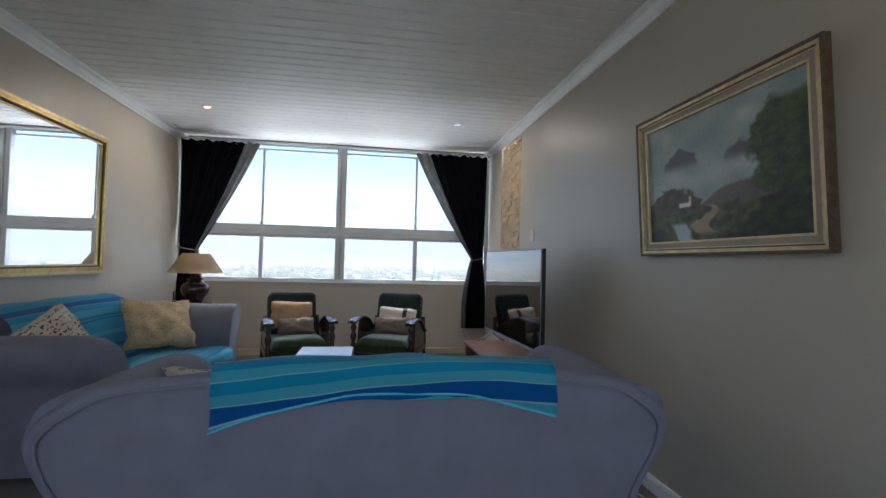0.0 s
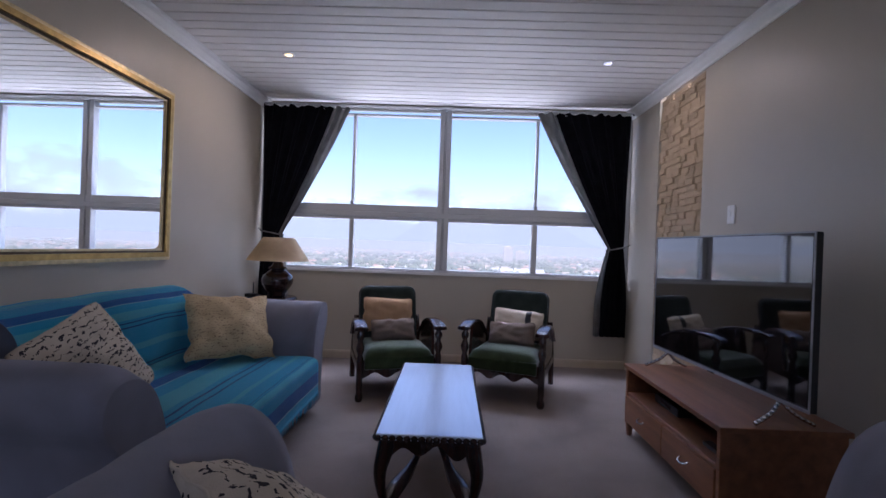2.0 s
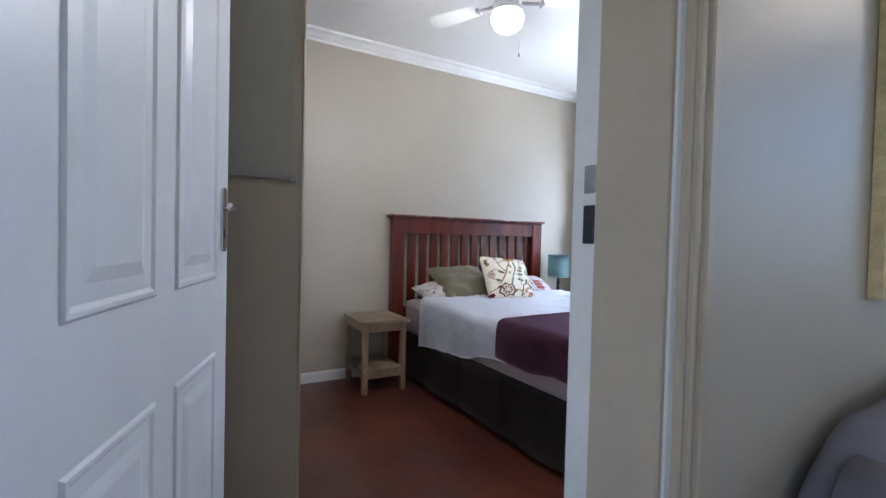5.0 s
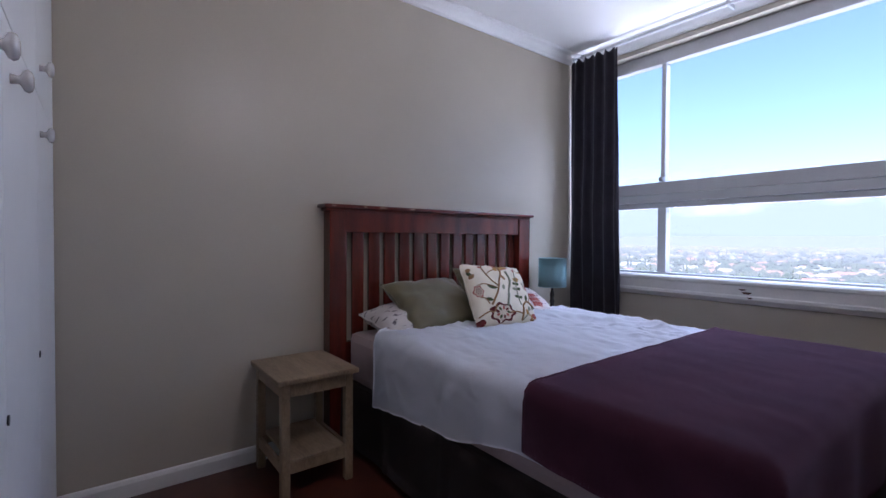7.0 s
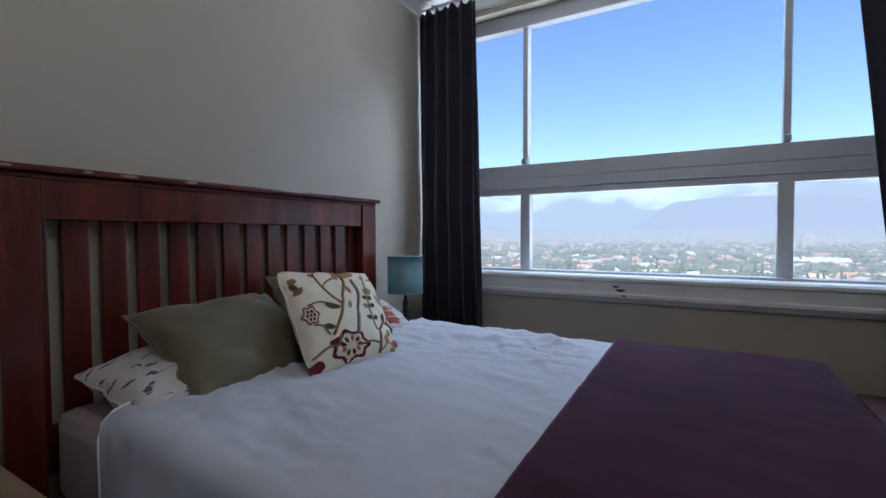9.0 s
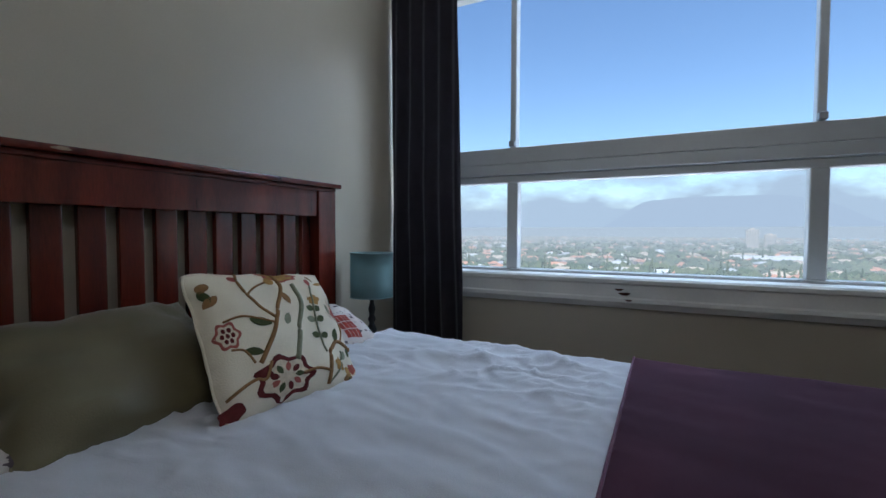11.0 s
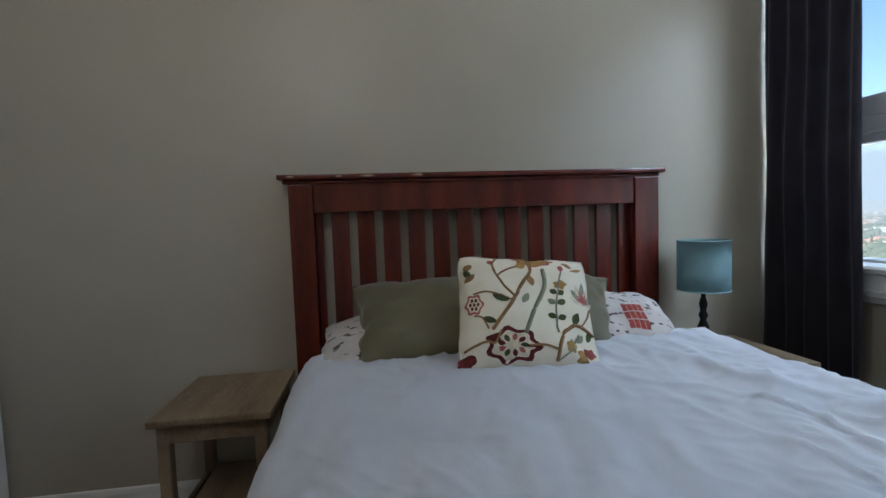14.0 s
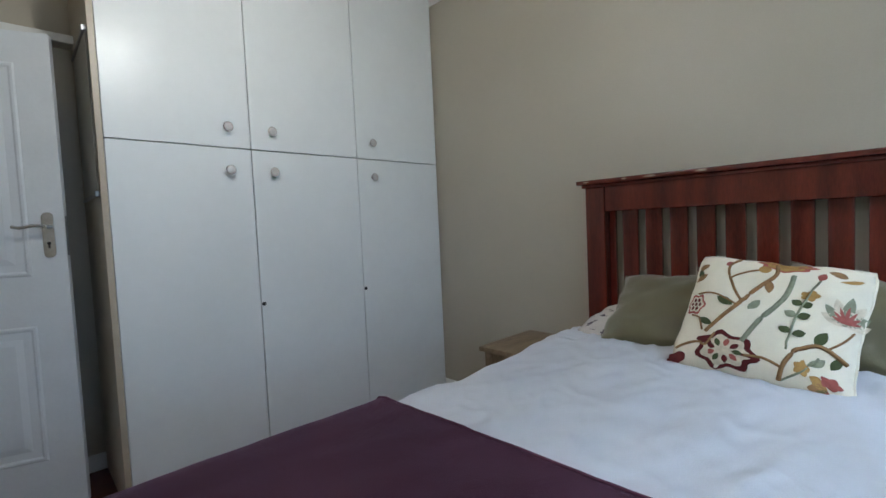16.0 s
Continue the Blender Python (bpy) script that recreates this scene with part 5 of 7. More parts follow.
def panel_door():
    hx, hy, fx, fy = -2.085, D0 + 0.035, -2.975, 1.935
    ang = math.degrees(math.atan2(fy - hy, fx - hx))
    w, h, t = math.hypot(fx - hx, fy - hy), 2.02, 0.04
    d = base("door_1", (hx, hy, 0.008), "white moulded four-panel interior door, standing open", "door", rz=ang, kind="structure")
    # local x from hinge to free edge; the face with +y local looks into the corner, -y into the room
    bm = bmesh.new()
    rbox(bm, 0, w, -t / 2, t / 2, 0, h, 0.002, 1)
    leaf = part("leaf", bm, M_DOOR, d)
    for sy in (-1, 1):
        for x0, x1 in ((0.12, w / 2 - 0.05), (w / 2 + 0.05, w - 0.12)):
            for z0, z1 in ((0.22, 0.80), (1.01, 1.89)):
                bm = bmesh.new()
                steps = [(0.0, 0.0005), (0.006, 0.006), (0.014, 0.006), (0.022, 0.001), (0.05, 0.001), (0.075, 0.007)]
                rows = []
                for ins, o in steps:
                    rows.append([bm.verts.new((x, sy * (t / 2 + o), z)) for x, z in ((x0 + ins, z0 + ins), (x1 - ins, z0 + ins), (x1 - ins, z1 - ins), (x0 + ins, z1 - ins))])
                for a, b in zip(rows, rows[1:]):
                    for k in range(4):
                        bm.faces.new((a[k], a[(k + 1) % 4], b[(k + 1) % 4], b[k]))
                bm.faces.new(rows[-1])
                part("panel", bm, M_DOOR, leaf)
        bm = bmesh.new()
        out = [(0.021 * math.cos(a), (0.075 if math.sin(a) > 0 else -0.075) + 0.021 * math.sin(a)) for a in [k * math.pi / 8 for k in range(16)]]
        vs = [[bm.verts.new((w - 0.055 + x, sy * (t / 2 + yy), 1.18 + z)) for x, z in out] for yy in (0, 0.007)]
        for k in range(16):
            bm.faces.new((vs[0][k], vs[0][(k + 1) % 16], vs[1][(k + 1) % 16], vs[1][k]))
        bm.faces.new(vs[1])
        hp = part("handle_plate", bm, M_CHROME, d, "oval steel lock plate")
        bm = bmesh.new()
        cyl(bm, (w - 0.055, sy * t / 2, 1.215), (w - 0.055, sy * (t / 2 + 0.045), 1.215), 0.008, None, 10)
        tube(bm, smooth_line([(w - 0.055, sy * (t / 2 + 0.042), 1.215), (w - 0.09, sy * (t / 2 + 0.050), 1.22), (w - 0.13, sy * (t / 2 + 0.05), 1.212), (w - 0.16, sy * (t / 2 + 0.047), 1.218)], 12), 0.007, 8)
        part("lever", bm, M_CHROME, hp, "curved steel lever")
        bm = bmesh.new()
        cyl(bm, (w - 0.055, sy * (t / 2 + 0.0065), 1.145), (w - 0.055, sy * (t / 2 + 0.0085), 1.145), 0.007, None, 10)
        box(bm, w - 0.058, w - 0.052, sy * (t / 2 + 0.0065), sy * (t / 2 + 0.0085), 1.125, 1.143)
        part("keyhole", bm, M_BLACK, hp, "dark keyhole")
    bm = bmesh.new()
    rbox(bm, w - 0.001, w + 0.002, -0.011, 0.011, 1.09, 1.26, 0.001, 1)
    part("latch_plate", bm, M_GREYMETAL, d, "steel latch plate on the edge")


panel_door()
# ledge over the door corner
bm = bmesh.new()
rbox(bm, -3.09, EX, BS + 0.001, BS + 0.10, 2.085, 2.125, 0.004, 1)
solid("wall_ledge", bm, M_TRIM, "white painted ledge above the open door", "ledge", "structure")


# ---- wardrobe ----
def wardrobe():
    x0, x1, y0, y1 = WX + 0.002, -3.075, BS + 0.002, 2.20
    top = BC - 0.002
    w = base("wardrobe", ((x0 + x1) / 2, y0, 0), "built-in white gloss wardrobe with six doors and round knobs", "wardrobe")
    ox, oy = (x0 + x1) / 2, y0

    def add(nm, mt, lab, par, *b, r=0.002):
        bm = bmesh.new()
        rbox(bm, b[0] - ox, b[1] - ox, b[2] - oy, b[3] - oy, b[4], b[5], r, 1)
        return part(nm, bm, mt, par, lab)
    add("side_panel", M_WALL, "taupe painted side", w, x1 - 0.02, x1, y0, y1 - 0.002, 0, top)
    add("side_panel", M_WARD, "", w, x0, x0 + 0.02, y0, y1 - 0.02, 0, top)
    add("edge_strip", M_CREAM, "cream edge strip", w, x1 - 0.02, x1 + 0.004, y1 - 0.002, y1 + 0.008, 0, top)
    add("plinth", M_WARD, "", w, x0 + 0.02, x1 - 0.02, y1 - 0.06, y1 - 0.045, 0, 0.05)
    add("carcass", M_BLACK, "", w, x0 + 0.02, x1 - 0.02, y0 + 0.01, y1 - 0.025, 0.05, top - 0.003)
    xs = [x1 - 0.02, -3.685, -4.298, x0 + 0.012]
    gap = 0.0025
    for k in range(3):
        a, b = xs[k + 1] + gap, xs[k] - gap
        for z0, z1, kz in ((0.045, 1.568, 1.463), (1.573, top - 0.004, 1.666)):
            dr = add("wardrobe_door", M_WARD, "", w, a, b, y1 - 0.02, y1, z0, z1, r=0.0015)
            kx = (-3.575, -3.788, -4.402)[k]
            bm = bmesh.new()
            lathe(bm, [(0.010, 0), (0.008, 0.012), (0.011, 0.016), (0.021, 0.021), (0.0235, 0.027), (0.020, 0.033), (0.012, 0.036), (0.003, 0.0365)], seg=20)
            bm.transform(Matrix.Translation((kx - ox, y1 - oy, kz)) @ pose(0, 0, 0, -90, 0, 0))
            part("knob", bm, M_KNOB, dr, "round pearly knob with metal rim", True)
        if k:
            bm = bmesh.new()
            cyl(bm, ((-3.699, -4.311)[k - 1] - ox, y1 - oy - 0.002, 0.80), ((-3.699, -4.311)[k - 1] - ox, y1 - oy + 0.003, 0.80), 0.010, None, 14)
            part("lock", bm, M_BLACK, w, "small dark key lock")
    return w


M_KNOB = mat("pearl_knob", (0.66, 0.62, 0.60), 0.18, 0.35, vary=0.1, scale=40, coat=0.6)
wardrobe()
# frosted mirror; the wall it reflects is put into a plain grey-green colour
wm = base("wardrobe_side_mirror", (-3.075, 1.93, 1.345), "frosted mirror held by metal rails on the wardrobe side, its reflection a painted grey-green", "panel")
bm = bmesh.new()
box(bm, 0.003, 0.008, -0.20, 0.235, 0.0, 0.66)
part("sheet", bm, mat("grey_green_reflection", (0.36, 0.355, 0.31), 0.3, vary=0.05, scale=4), wm)
for z in (0.0, 0.66):
    bm = bmesh.new()
    rbox(bm, 0.001, 0.016, -0.20, 0.24, z - 0.006, z + 0.006, 0.002, 1)
    part("clip_rail", bm, M_GREYMETAL, wm, "thin metal retaining rail")
    bm = bmesh.new()
    rbox(bm, 0.001, 0.02, 0.226, 0.25, z - 0.012, z + 0.012, 0.003, 1)
    part("corner_clip", bm, M_GREYMETAL, wm, "metal corner clip")


# ---- bed ----
def bed():
    b = base("bed", (-3.85, 4.15, 0), "double bed with slatted red mahogany headboard and dark brown valance", "bed")
    off = Matrix.Translation((3.85, -4.15, 0))

    def add(nm, mt, lab, *q, r=0.004):
        bm = bmesh.new()
        rbox(bm, *q, r, 2, off)
        return part(nm, bm, mt, par, lab)
    par = b
    bmm = bmesh.new()
    rbox(bmm, -4.944, -4.865, 3.440, 4.841, 1.185, 1.305, 0.004, 2, off)
    me = mesh("headboard", bmm, M_REDWOOD)
    hb = new("headboard", me)
    hb.parent = b
    hb["label"] = "slatted red mahogany headboard"
    par = hb
    add("cap", M_REDWOOD, "moulded cap, chipped along its edge", -4.947, -4.835, 3.307, 4.976, 1.318, 1.339, r=0.006)
    add("cap_moulding", M_REDWOOD, "", -4.94, -4.855, 3.325, 4.958, 1.302, 1.318, r=0.005)
    for y0, y1 in ((3.345, 3.440), (4.841, 4.955)):
        add("post", M_REDWOOD, "", -4.946, -4.856, y0, y1, 0, 1.302)
    add("lower_rail", M_REDWOOD, "", -4.94, -4.90, 3.440, 4.841, 0.42, 0.56)
    gap, pitch = 3.487, 0.107
    edges = [3.440] + [gap + pitch * k for k in range(13)] + [4.841]
    for k, (g0, g1) in enumerate(zip(edges, edges[1:])):
        a = g0 + (0.0175 if k else 0.0)
        add("slat", M_REDWOOD, "", -4.930, -4.908, a, g1 - (0.0175 if k < 13 else 0.0), 0.56, 1.187, r=0.004)
    # bare wood where the cap's varnish has chipped off
    for y, ln, hg in ((3.36, 0.014, 0.004), (3.55, 0.012, 0.004), (3.665, 0.026, 0.005), (3.87, 0.022, 0.005)):
        bm = bmesh.new()
        out = [(ln * math.cos(q) * (1 + 0.25 * math.sin(3 * q + y)), hg * math.sin(q)) for q in [j * math.pi / 7 for j in range(14)]]
        prism(bm, out, -0.0008, 0.0008, off @ Matrix.Translation((-4.8345, y, 1.330)) @ pose(0, 0, 0, 0, 0, 90))
        part("chip", bm, M_BAREWOOD, hb, "pale chip in the varnish")
    par = b
    add("mattress", M_MAUVE, "mauve covered mattress", -4.84, -2.87, 3.445, 4.90, 0.36, 0.635, r=0.05)
    add("bed_base", M_SKIRT, "", -4.84, -2.88, 3.44, 4.88, 0.10, 0.36, r=0.01)
    bm = bmesh.new()

    def val(u, v):
        # valance round three sides, box pleats
        per = u * (1.98 * 2 + 1.50)
        if per < 1.98:
            x, y, nx, ny = -4.86 + per, 3.425, 0, -1
        elif per < 3.48:
            x, y, nx, ny = -2.875, 3.425 + per - 1.98, 1, 0
        else:
            x, y, nx, ny = -2.875 - (per - 3.48), 4.895, 0, 1
        f = 0.006 * math.sin(per * 12) + 0.010 * (1 if (per * 2.2) % 1 < 0.06 else 0)
        k = (1 - v) * 0.012 + f
        return off @ Vector((x + nx * k, y + ny * k, 0.035 + (0.36 - 0.035) * v + 0.006 * math.sin(per * 7) * (1 - v)))
    grid(bm, val, 220, 5)
    bmesh.ops.solidify(bm, geom=bm.faces[:], thickness=0.003)
    part("valance", bm, M_SKIRT, b, "dark brown pleated valance")
    for x in (-4.75, -3.0):
        for y in (3.52, 4.78):
            bm = bmesh.new()
            cyl(bm, tuple(off @ Vector((x, y, 0))), tuple(off @ Vector((x, y, 0.10))), 0.025, 0.03, 10)
            part("foot", bm, M_BLACK, b)
    return b


bed()


def cover_z(x, y):
    """Height of the bed linen over the mattress top."""
    d = 0.666 + 0.026 * math.exp(-((x + 4.42) / 0.30) ** 2)
    d += 0.009 * noise.noise(Vector((x * 2.2, y * 2.2, 0))) + 0.009 * noise.noise(Vector((x * 4 + y * 2, y * 11, 3))) + 0.006 * noise.noise(Vector((x * 8, y * 22 + x * 6, 6)))
    # folds running out from the pillows, and one soft ridge near the far pillow
    d += 0.020 * math.exp(-((y - 4.62 - 0.35 * (x + 4.2)) / 0.05) ** 2) * math.exp(-((x + 4.05) / 0.35) ** 2)
    d += 0.012 * math.sin(26 * (y + 0.55 * x)) * math.exp(-((x + 3.75) / 0.4) ** 2) * (0.4 + 0.6 * noise.noise(Vector((x, y * 1.5, 1))))
    # sharp creases, drawn out from the pillow end towards the foot
    crease = 1 - abs(2 * noise.noise(Vector((x * 2.6 + y * 1.2, y * 7.5 - x * 2.5, 12))))
    patch = max(0.0, 0.35 + noise.noise(Vector((x * 1.6, y * 1.6, 20)))) * max(0.0, min(1.0, (-3.52 - x) / 0.1))
    d += 0.021 * max(0.0, crease) ** 5 * patch
    fine = 1 - abs(2 * noise.noise(Vector((x * 7 + y * 4, y * 15 - x * 9, 30))))
    return d + 0.011 * max(0.0, fine) ** 4 * patch


def linen(name, xa, xb, lift, near_drop, far_drop, foot_drop, material, label, category, n=90, skew=0.0, rag=0.0, flat=1.0):
    """Cloth over the bed from xa to xb: hangs down the near side (low y), the far side and, if foot_drop, the foot."""
    ob = base(name, (-3.85, 4.15, 0.63), label, category)
    off = Vector((3.85, -4.15, -0.63))
    y0, y1, xf = 3.43 - lift, 4.95 + lift, -2.84 + lift
    r = 0.055

    def fold(s, edge, sg):
        # s: distance past the edge line, first round the shoulder then straight down
        a = s / r
        if a < math.pi / 2:
            return edge - sg * r + sg * r * math.sin(a), -(r - r * math.cos(a))
        return edge, -r - (s - r * math.pi / 2)
    span_y = near_drop + (y1 - y0 - 2 * r) + far_drop
    span_x = (xf - r - xa) + foot_drop if foot_drop else xb - xa

    def fn(u, v):
        nd = near_drop + rag * (1 - u) + 0.02 * noise.noise(Vector((u * 5, 2, 0)))
        sy = -nd + v * (nd + (y1 - y0 - 2 * r) + far_drop)
        sx = u * span_x
        x = xa + sx + skew * (1 - v) * max(0.0, 1 - sx / (xf - r - xa))
        dzx = 0.0
        if foot_drop and sx > xf - r - xa:
            x, dzx = fold(sx - (xf - r - xa), xf, 1)
        if sy < 0:
            y, dzy = fold(-sy, y0, -1)
        elif sy > y1 - y0 - 2 * r:
            y, dzy = fold(sy - (y1 - y0 - 2 * r), y1, 1)
        else:
            y, dzy = y0 + r + sy, 0.0
        calm = flat * (1 - 0.7 * max(0.0, min(1.0, (x + 3.60) / 0.14))) if flat == 1.0 else flat
        z = 0.672 + calm * (cover_z(x, min(max(y, y0 + r), y1 - r)) - 0.672) + lift + min(dzx, dzy)
        hang = max(0.0, min(1.0, -min(dzx, dzy) / 0.15))
        if dzy < 0:
            y += hang * (0.012 * math.sin(x * 17 + 2 * math.sin(x * 5)) + 0.014 * noise.noise(Vector((x * 4, z * 3, 7))) ) * (-1 if sy < 0 else 1) - hang * 0.012 * (1 if sy < 0 else -1)
        if dzx < 0:
            x += hang * (0.010 * math.sin(y * 15) + 0.012)
        return Vector((x, y, z)) + off
    bm = bmesh.new()
    grid(bm, fn, n, n)
    bmesh.ops.solidify(bm, geom=bm.faces[:], thickness=-0.006)
    part("cloth", bm, material, ob)
    for u0 in ((0.0,) if foot_drop else (0.0, 1.0)):
        bm = bmesh.new()
        tube(bm, [fn(u0, k / 60) + Vector((0, 0, 0.002)) for k in range(61)], 0.0035, 6)
        part("hem", bm, material, ob)
    return ob


linen("bed_sheet", -4.51, -2.86, 0.0, 0.125, 0.30, 0.22, M_WHITE, "crumpled white bed sheet hanging down the bed side", "bed sheet", 190, 0.0, 0.29)
linen("bed_runner", -3.535, -2.86, 0.019, 0.25, 0.22, 0.34, M_PURPLE, "aubergine velour blanket across the foot of the bed", "blanket", 80, 0.03, 0.0, 0.3)


# pillows and cushions on the bed; their fronts look along +x
cushion("pillow", pose(-4.62, 3.78, 0.70, -80, 0, 90), 0.62, 0.38, 0.17, M_BIRDS, "white pillow with dark printed motifs under the cushions", 2.0, crease=0.8, ear=0.25)
cushion("pillow", pose(-4.62, 4.63, 0.715, -62, 5, 88), 0.42, 0.32, 0.16, M_BIRDS, "white printed pillow with a red patterned patch", 7.0, crease=0.8)
cushion("scatter_cushion", pose(-4.584, 3.867, 0.782, -55.9, -0.5, 92.3), 0.54, 0.41, 0.17, M_OLIVE, "plain olive satin cushion on the bed", 3.0, "olive cushions", 1.2, ear=1.0)
cushion("scatter_cushion", pose(-4.63, 4.347, 0.80, -50.7, 11.3, 78.9), 0.49, 0.38, 0.15, M_OLIVE, "plain olive satin cushion behind the embroidered one", 9.0, "olive cushions", 1.2, ear=0.9)
FW, FH, FT, FS = 0.455, 0.41, 0.15, 5.0
floral = cushion("embroidered_cushion", pose(-4.385, 4.165, 0.825, -33.7, 4.5, 85), FW, FH, FT, mat("cream_linen", (0.72, 0.65, 0.52), 0.95, vary=0.06, scale=12, bump=0.5, fine=300, spec=0.1), "cream cushion embroidered with brown vines, leaves and red flowers", FS, crease=0.7)


def on(u, v, lift=0.0015):
    return cushion_point(u, v, 1, FW, FH, FT, FS, 0.7) + Vector((0, -lift, 0))


def stitch(name, color, label=""):
    return mat(name, color, 0.85, vary=0.2, scale=60, bump=0.7, fine=500, spec=0.15)


S_VINE, S_RED, S_ROSE, S_GREEN, S_SAGE, S_GOLD, S_BEIGE = (stitch("brown_wool", (0.27, 0.15, 0.065)), stitch("dark_red_wool", (0.11, 0.018, 0.018)), stitch("rose_wool", (0.34, 0.10, 0.08)),
    stitch("green_wool", (0.07, 0.085, 0.035)), stitch("sage_wool", (0.24, 0.25, 0.17)), stitch("gold_wool", (0.38, 0.22, 0.07)), stitch("cream_wool", (0.62, 0.53, 0.40)))


def vine(pts, r, material):
    bm = bmesh.new()
    line = smooth_line([(a, b, 0) for a, b in pts], 8 * (len(pts) - 1))
    tube(bm, [on(p.x, p.y) for p in line], r, 5)
    part("embroidered_vine", bm, material, floral)


def leaf(u, v, ang, ln, wd, material, lift=0.002, nm="embroidered_leaf"):
    bm = bmesh.new()
    ca, sa = math.cos(radians(ang)), math.sin(radians(ang))

    def pt(a, b):
        x, y = a * ln, b * wd * math.sin(math.pi * min(1, max(0, a))) ** 0.8
        return on(u + x * ca - y * sa, v + x * sa + y * ca, lift)
    grid(bm, lambda a, b: pt(a, 2 * b - 1), 8, 4)
    part(nm, bm, material, floral)


def blob(u, v, ru, rv, material, lift, lobes=0, nm="embroidered_flower", depth=0.12):
    bm = bmesh.new()
    n = 36
    cen = bm.verts.new(on(u, v, lift + 0.0006))
    prev = [bm.verts.new(on(u + 0.5 * ru * math.cos(2 * math.pi * k / n), v + 0.5 * rv * math.sin(2 * math.pi * k / n), lift + 0.0004)) for k in range(n)]
    rim = []
    for k in range(n):
        a = 2 * math.pi * k / n
        q = 1 + (depth * math.cos(lobes * a) if lobes else 0)
        rim.append(bm.verts.new(on(u + q * ru * math.cos(a), v + q * rv * math.sin(a), lift)))
    for k in range(n):
        bm.faces.new((cen, prev[k], prev[(k + 1) % n]))
        bm.faces.new((prev[k], rim[k], rim[(k + 1) % n], prev[(k + 1) % n]))
    part(nm, bm, material, floral)


vine([(-0.95, -0.72), (-0.7, -0.62), (-0.52, -0.62), (-0.45, -0.45)], 0.004, S_VINE)
vine([(-0.55, -0.42), (-0.30, -0.05), (-0.12, 0.30), (0.05, 0.62), (0.02, 0.85)], 0.006, S_VINE)
vine([(-0.22, 0.12), (-0.42, 0.42), (-0.50, 0.70), (-0.42, 0.92)], 0.004, S_VINE)
vine([(-0.47, 0.50), (-0.30, 0.62), (-0.15, 0.68)], 0.003, S_VINE)
vine([(-0.26, 0.05), (-0.55, 0.20), (-0.80, 0.18)], 0.003, S_VINE)
vine([(-0.60, -0.40), (-0.68, -0.22), (-0.80, -0.18)], 0.003, S_VINE)
vine([(-0.10, -0.48), (0.06, -0.05), (0.22, 0.28), (0.24, 0.66)], 0.007, S_SAGE)
vine([(0.32, -0.86), (0.40, -0.55), (0.62, -0.30), (0.92, -0.42)], 0.006, S_VINE)
vine([(0.34, -0.70), (0.15, -0.62), (-0.05, -0.66)], 0.004, S_VINE)
vine([(0.70, -0.33), (0.86, -0.15), (0.93, 0.0)], 0.003, S_VINE)
vine([(0.36, -0.45), (0.36, -0.05), (0.42, 0.25), (0.52, 0.62)], 0.003, S_SAGE)
vine([(0.34, -0.86), (0.62, -0.62), (0.66, -0.45)], 0.003, S_SAGE)
for rr_, mt, lf in ((1.0, S_RED, 0.0012), (0.78, S_BEIGE, 0.0020)):
    blob(-0.28, -0.66, 0.37 * rr_, 0.26 * rr_, mt, lf, 7)
    blob(-0.80, 0.0, 0.135 * rr_, 0.17 * rr_, mt if rr_ < 1 else S_ROSE, lf, 6)
    blob(0.12, 0.86, 0.30 * rr_, 0.13 * rr_, S_ROSE if rr_ == 1 else S_GOLD, lf, 8)
for k in range(9):
    a = k * 0.698
    leaf(-0.28 + 0.10 * math.cos(a), -0.66 + 0.06 * math.sin(a), math.degrees(a), 0.12, 0.035, (S_GREEN, S_RED, S_ROSE)[k % 3], 0.0032, "embroidered_petal")
for k in range(7):
    blob(-0.80 + 0.06 * math.cos(k * 1.05) * (k > 0), 0.08 * math.sin(k * 1.05) * (k > 0), 0.022, 0.032, S_RED, 0.0030)
for u, v, a, ln, wd, mt in ((-0.30, 0.03, 150, 0.26, 0.06, S_GREEN), (-0.48, -0.30, 160, 0.22, 0.05, S_GREEN), (-0.16, 0.68, 20, 0.16, 0.07, S_GOLD), (-0.50, 0.72, 110, 0.14, 0.05, S_ROSE), (-0.78, 0.55, 220, 0.22, 0.06, S_VINE),
                            (0.37, -0.22, 20, 0.14, 0.05, S_GREEN), (0.36, -0.20, 160, 0.14, 0.05, S_GREEN), (0.38, 0.02, 25, 0.14, 0.05, S_GREEN), (0.37, 0.03, 155, 0.14, 0.05, S_SAGE), (0.40, 0.18, 30, 0.12, 0.05, S_GREEN), (0.40, 0.2, 150, 0.12, 0.05, S_GREEN),
                            (0.60, -0.30, 65, 0.22, 0.06, S_GREEN), (0.86, -0.36, 250, 0.2, 0.05, S_GREEN), (0.62, -0.62, 60, 0.2, 0.05, S_SAGE), (0.05, 0.30, 100, 0.22, 0.05, S_VINE), (-0.12, 0.0, 60, 0.2, 0.05, S_SAGE), (0.50, 0.62, 75, 0.14, 0.05, S_ROSE),
                            (0.72, 0.72, 15, 0.2, 0.05, S_GOLD), (0.55, 0.80, 5, 0.22, 0.05, S_VINE), (-0.85, 0.80, 250, 0.2, 0.06, S_VINE), (-0.93, 0.66, 290, 0.2, 0.05, S_GREEN)):
    leaf(u, v, a, ln, wd, mt)
for k in range(7):
    a = 25 + k * 22
    leaf(0.84, 0.05, a, 0.42 - 0.05 * abs(k - 3), 0.06, S_SAGE if k % 2 else S_BEIGE, 0.0016)
    leaf(0.84, 0.08, a, 0.25 - 0.03 * abs(k - 3), 0.02, S_ROSE, 0.0030)
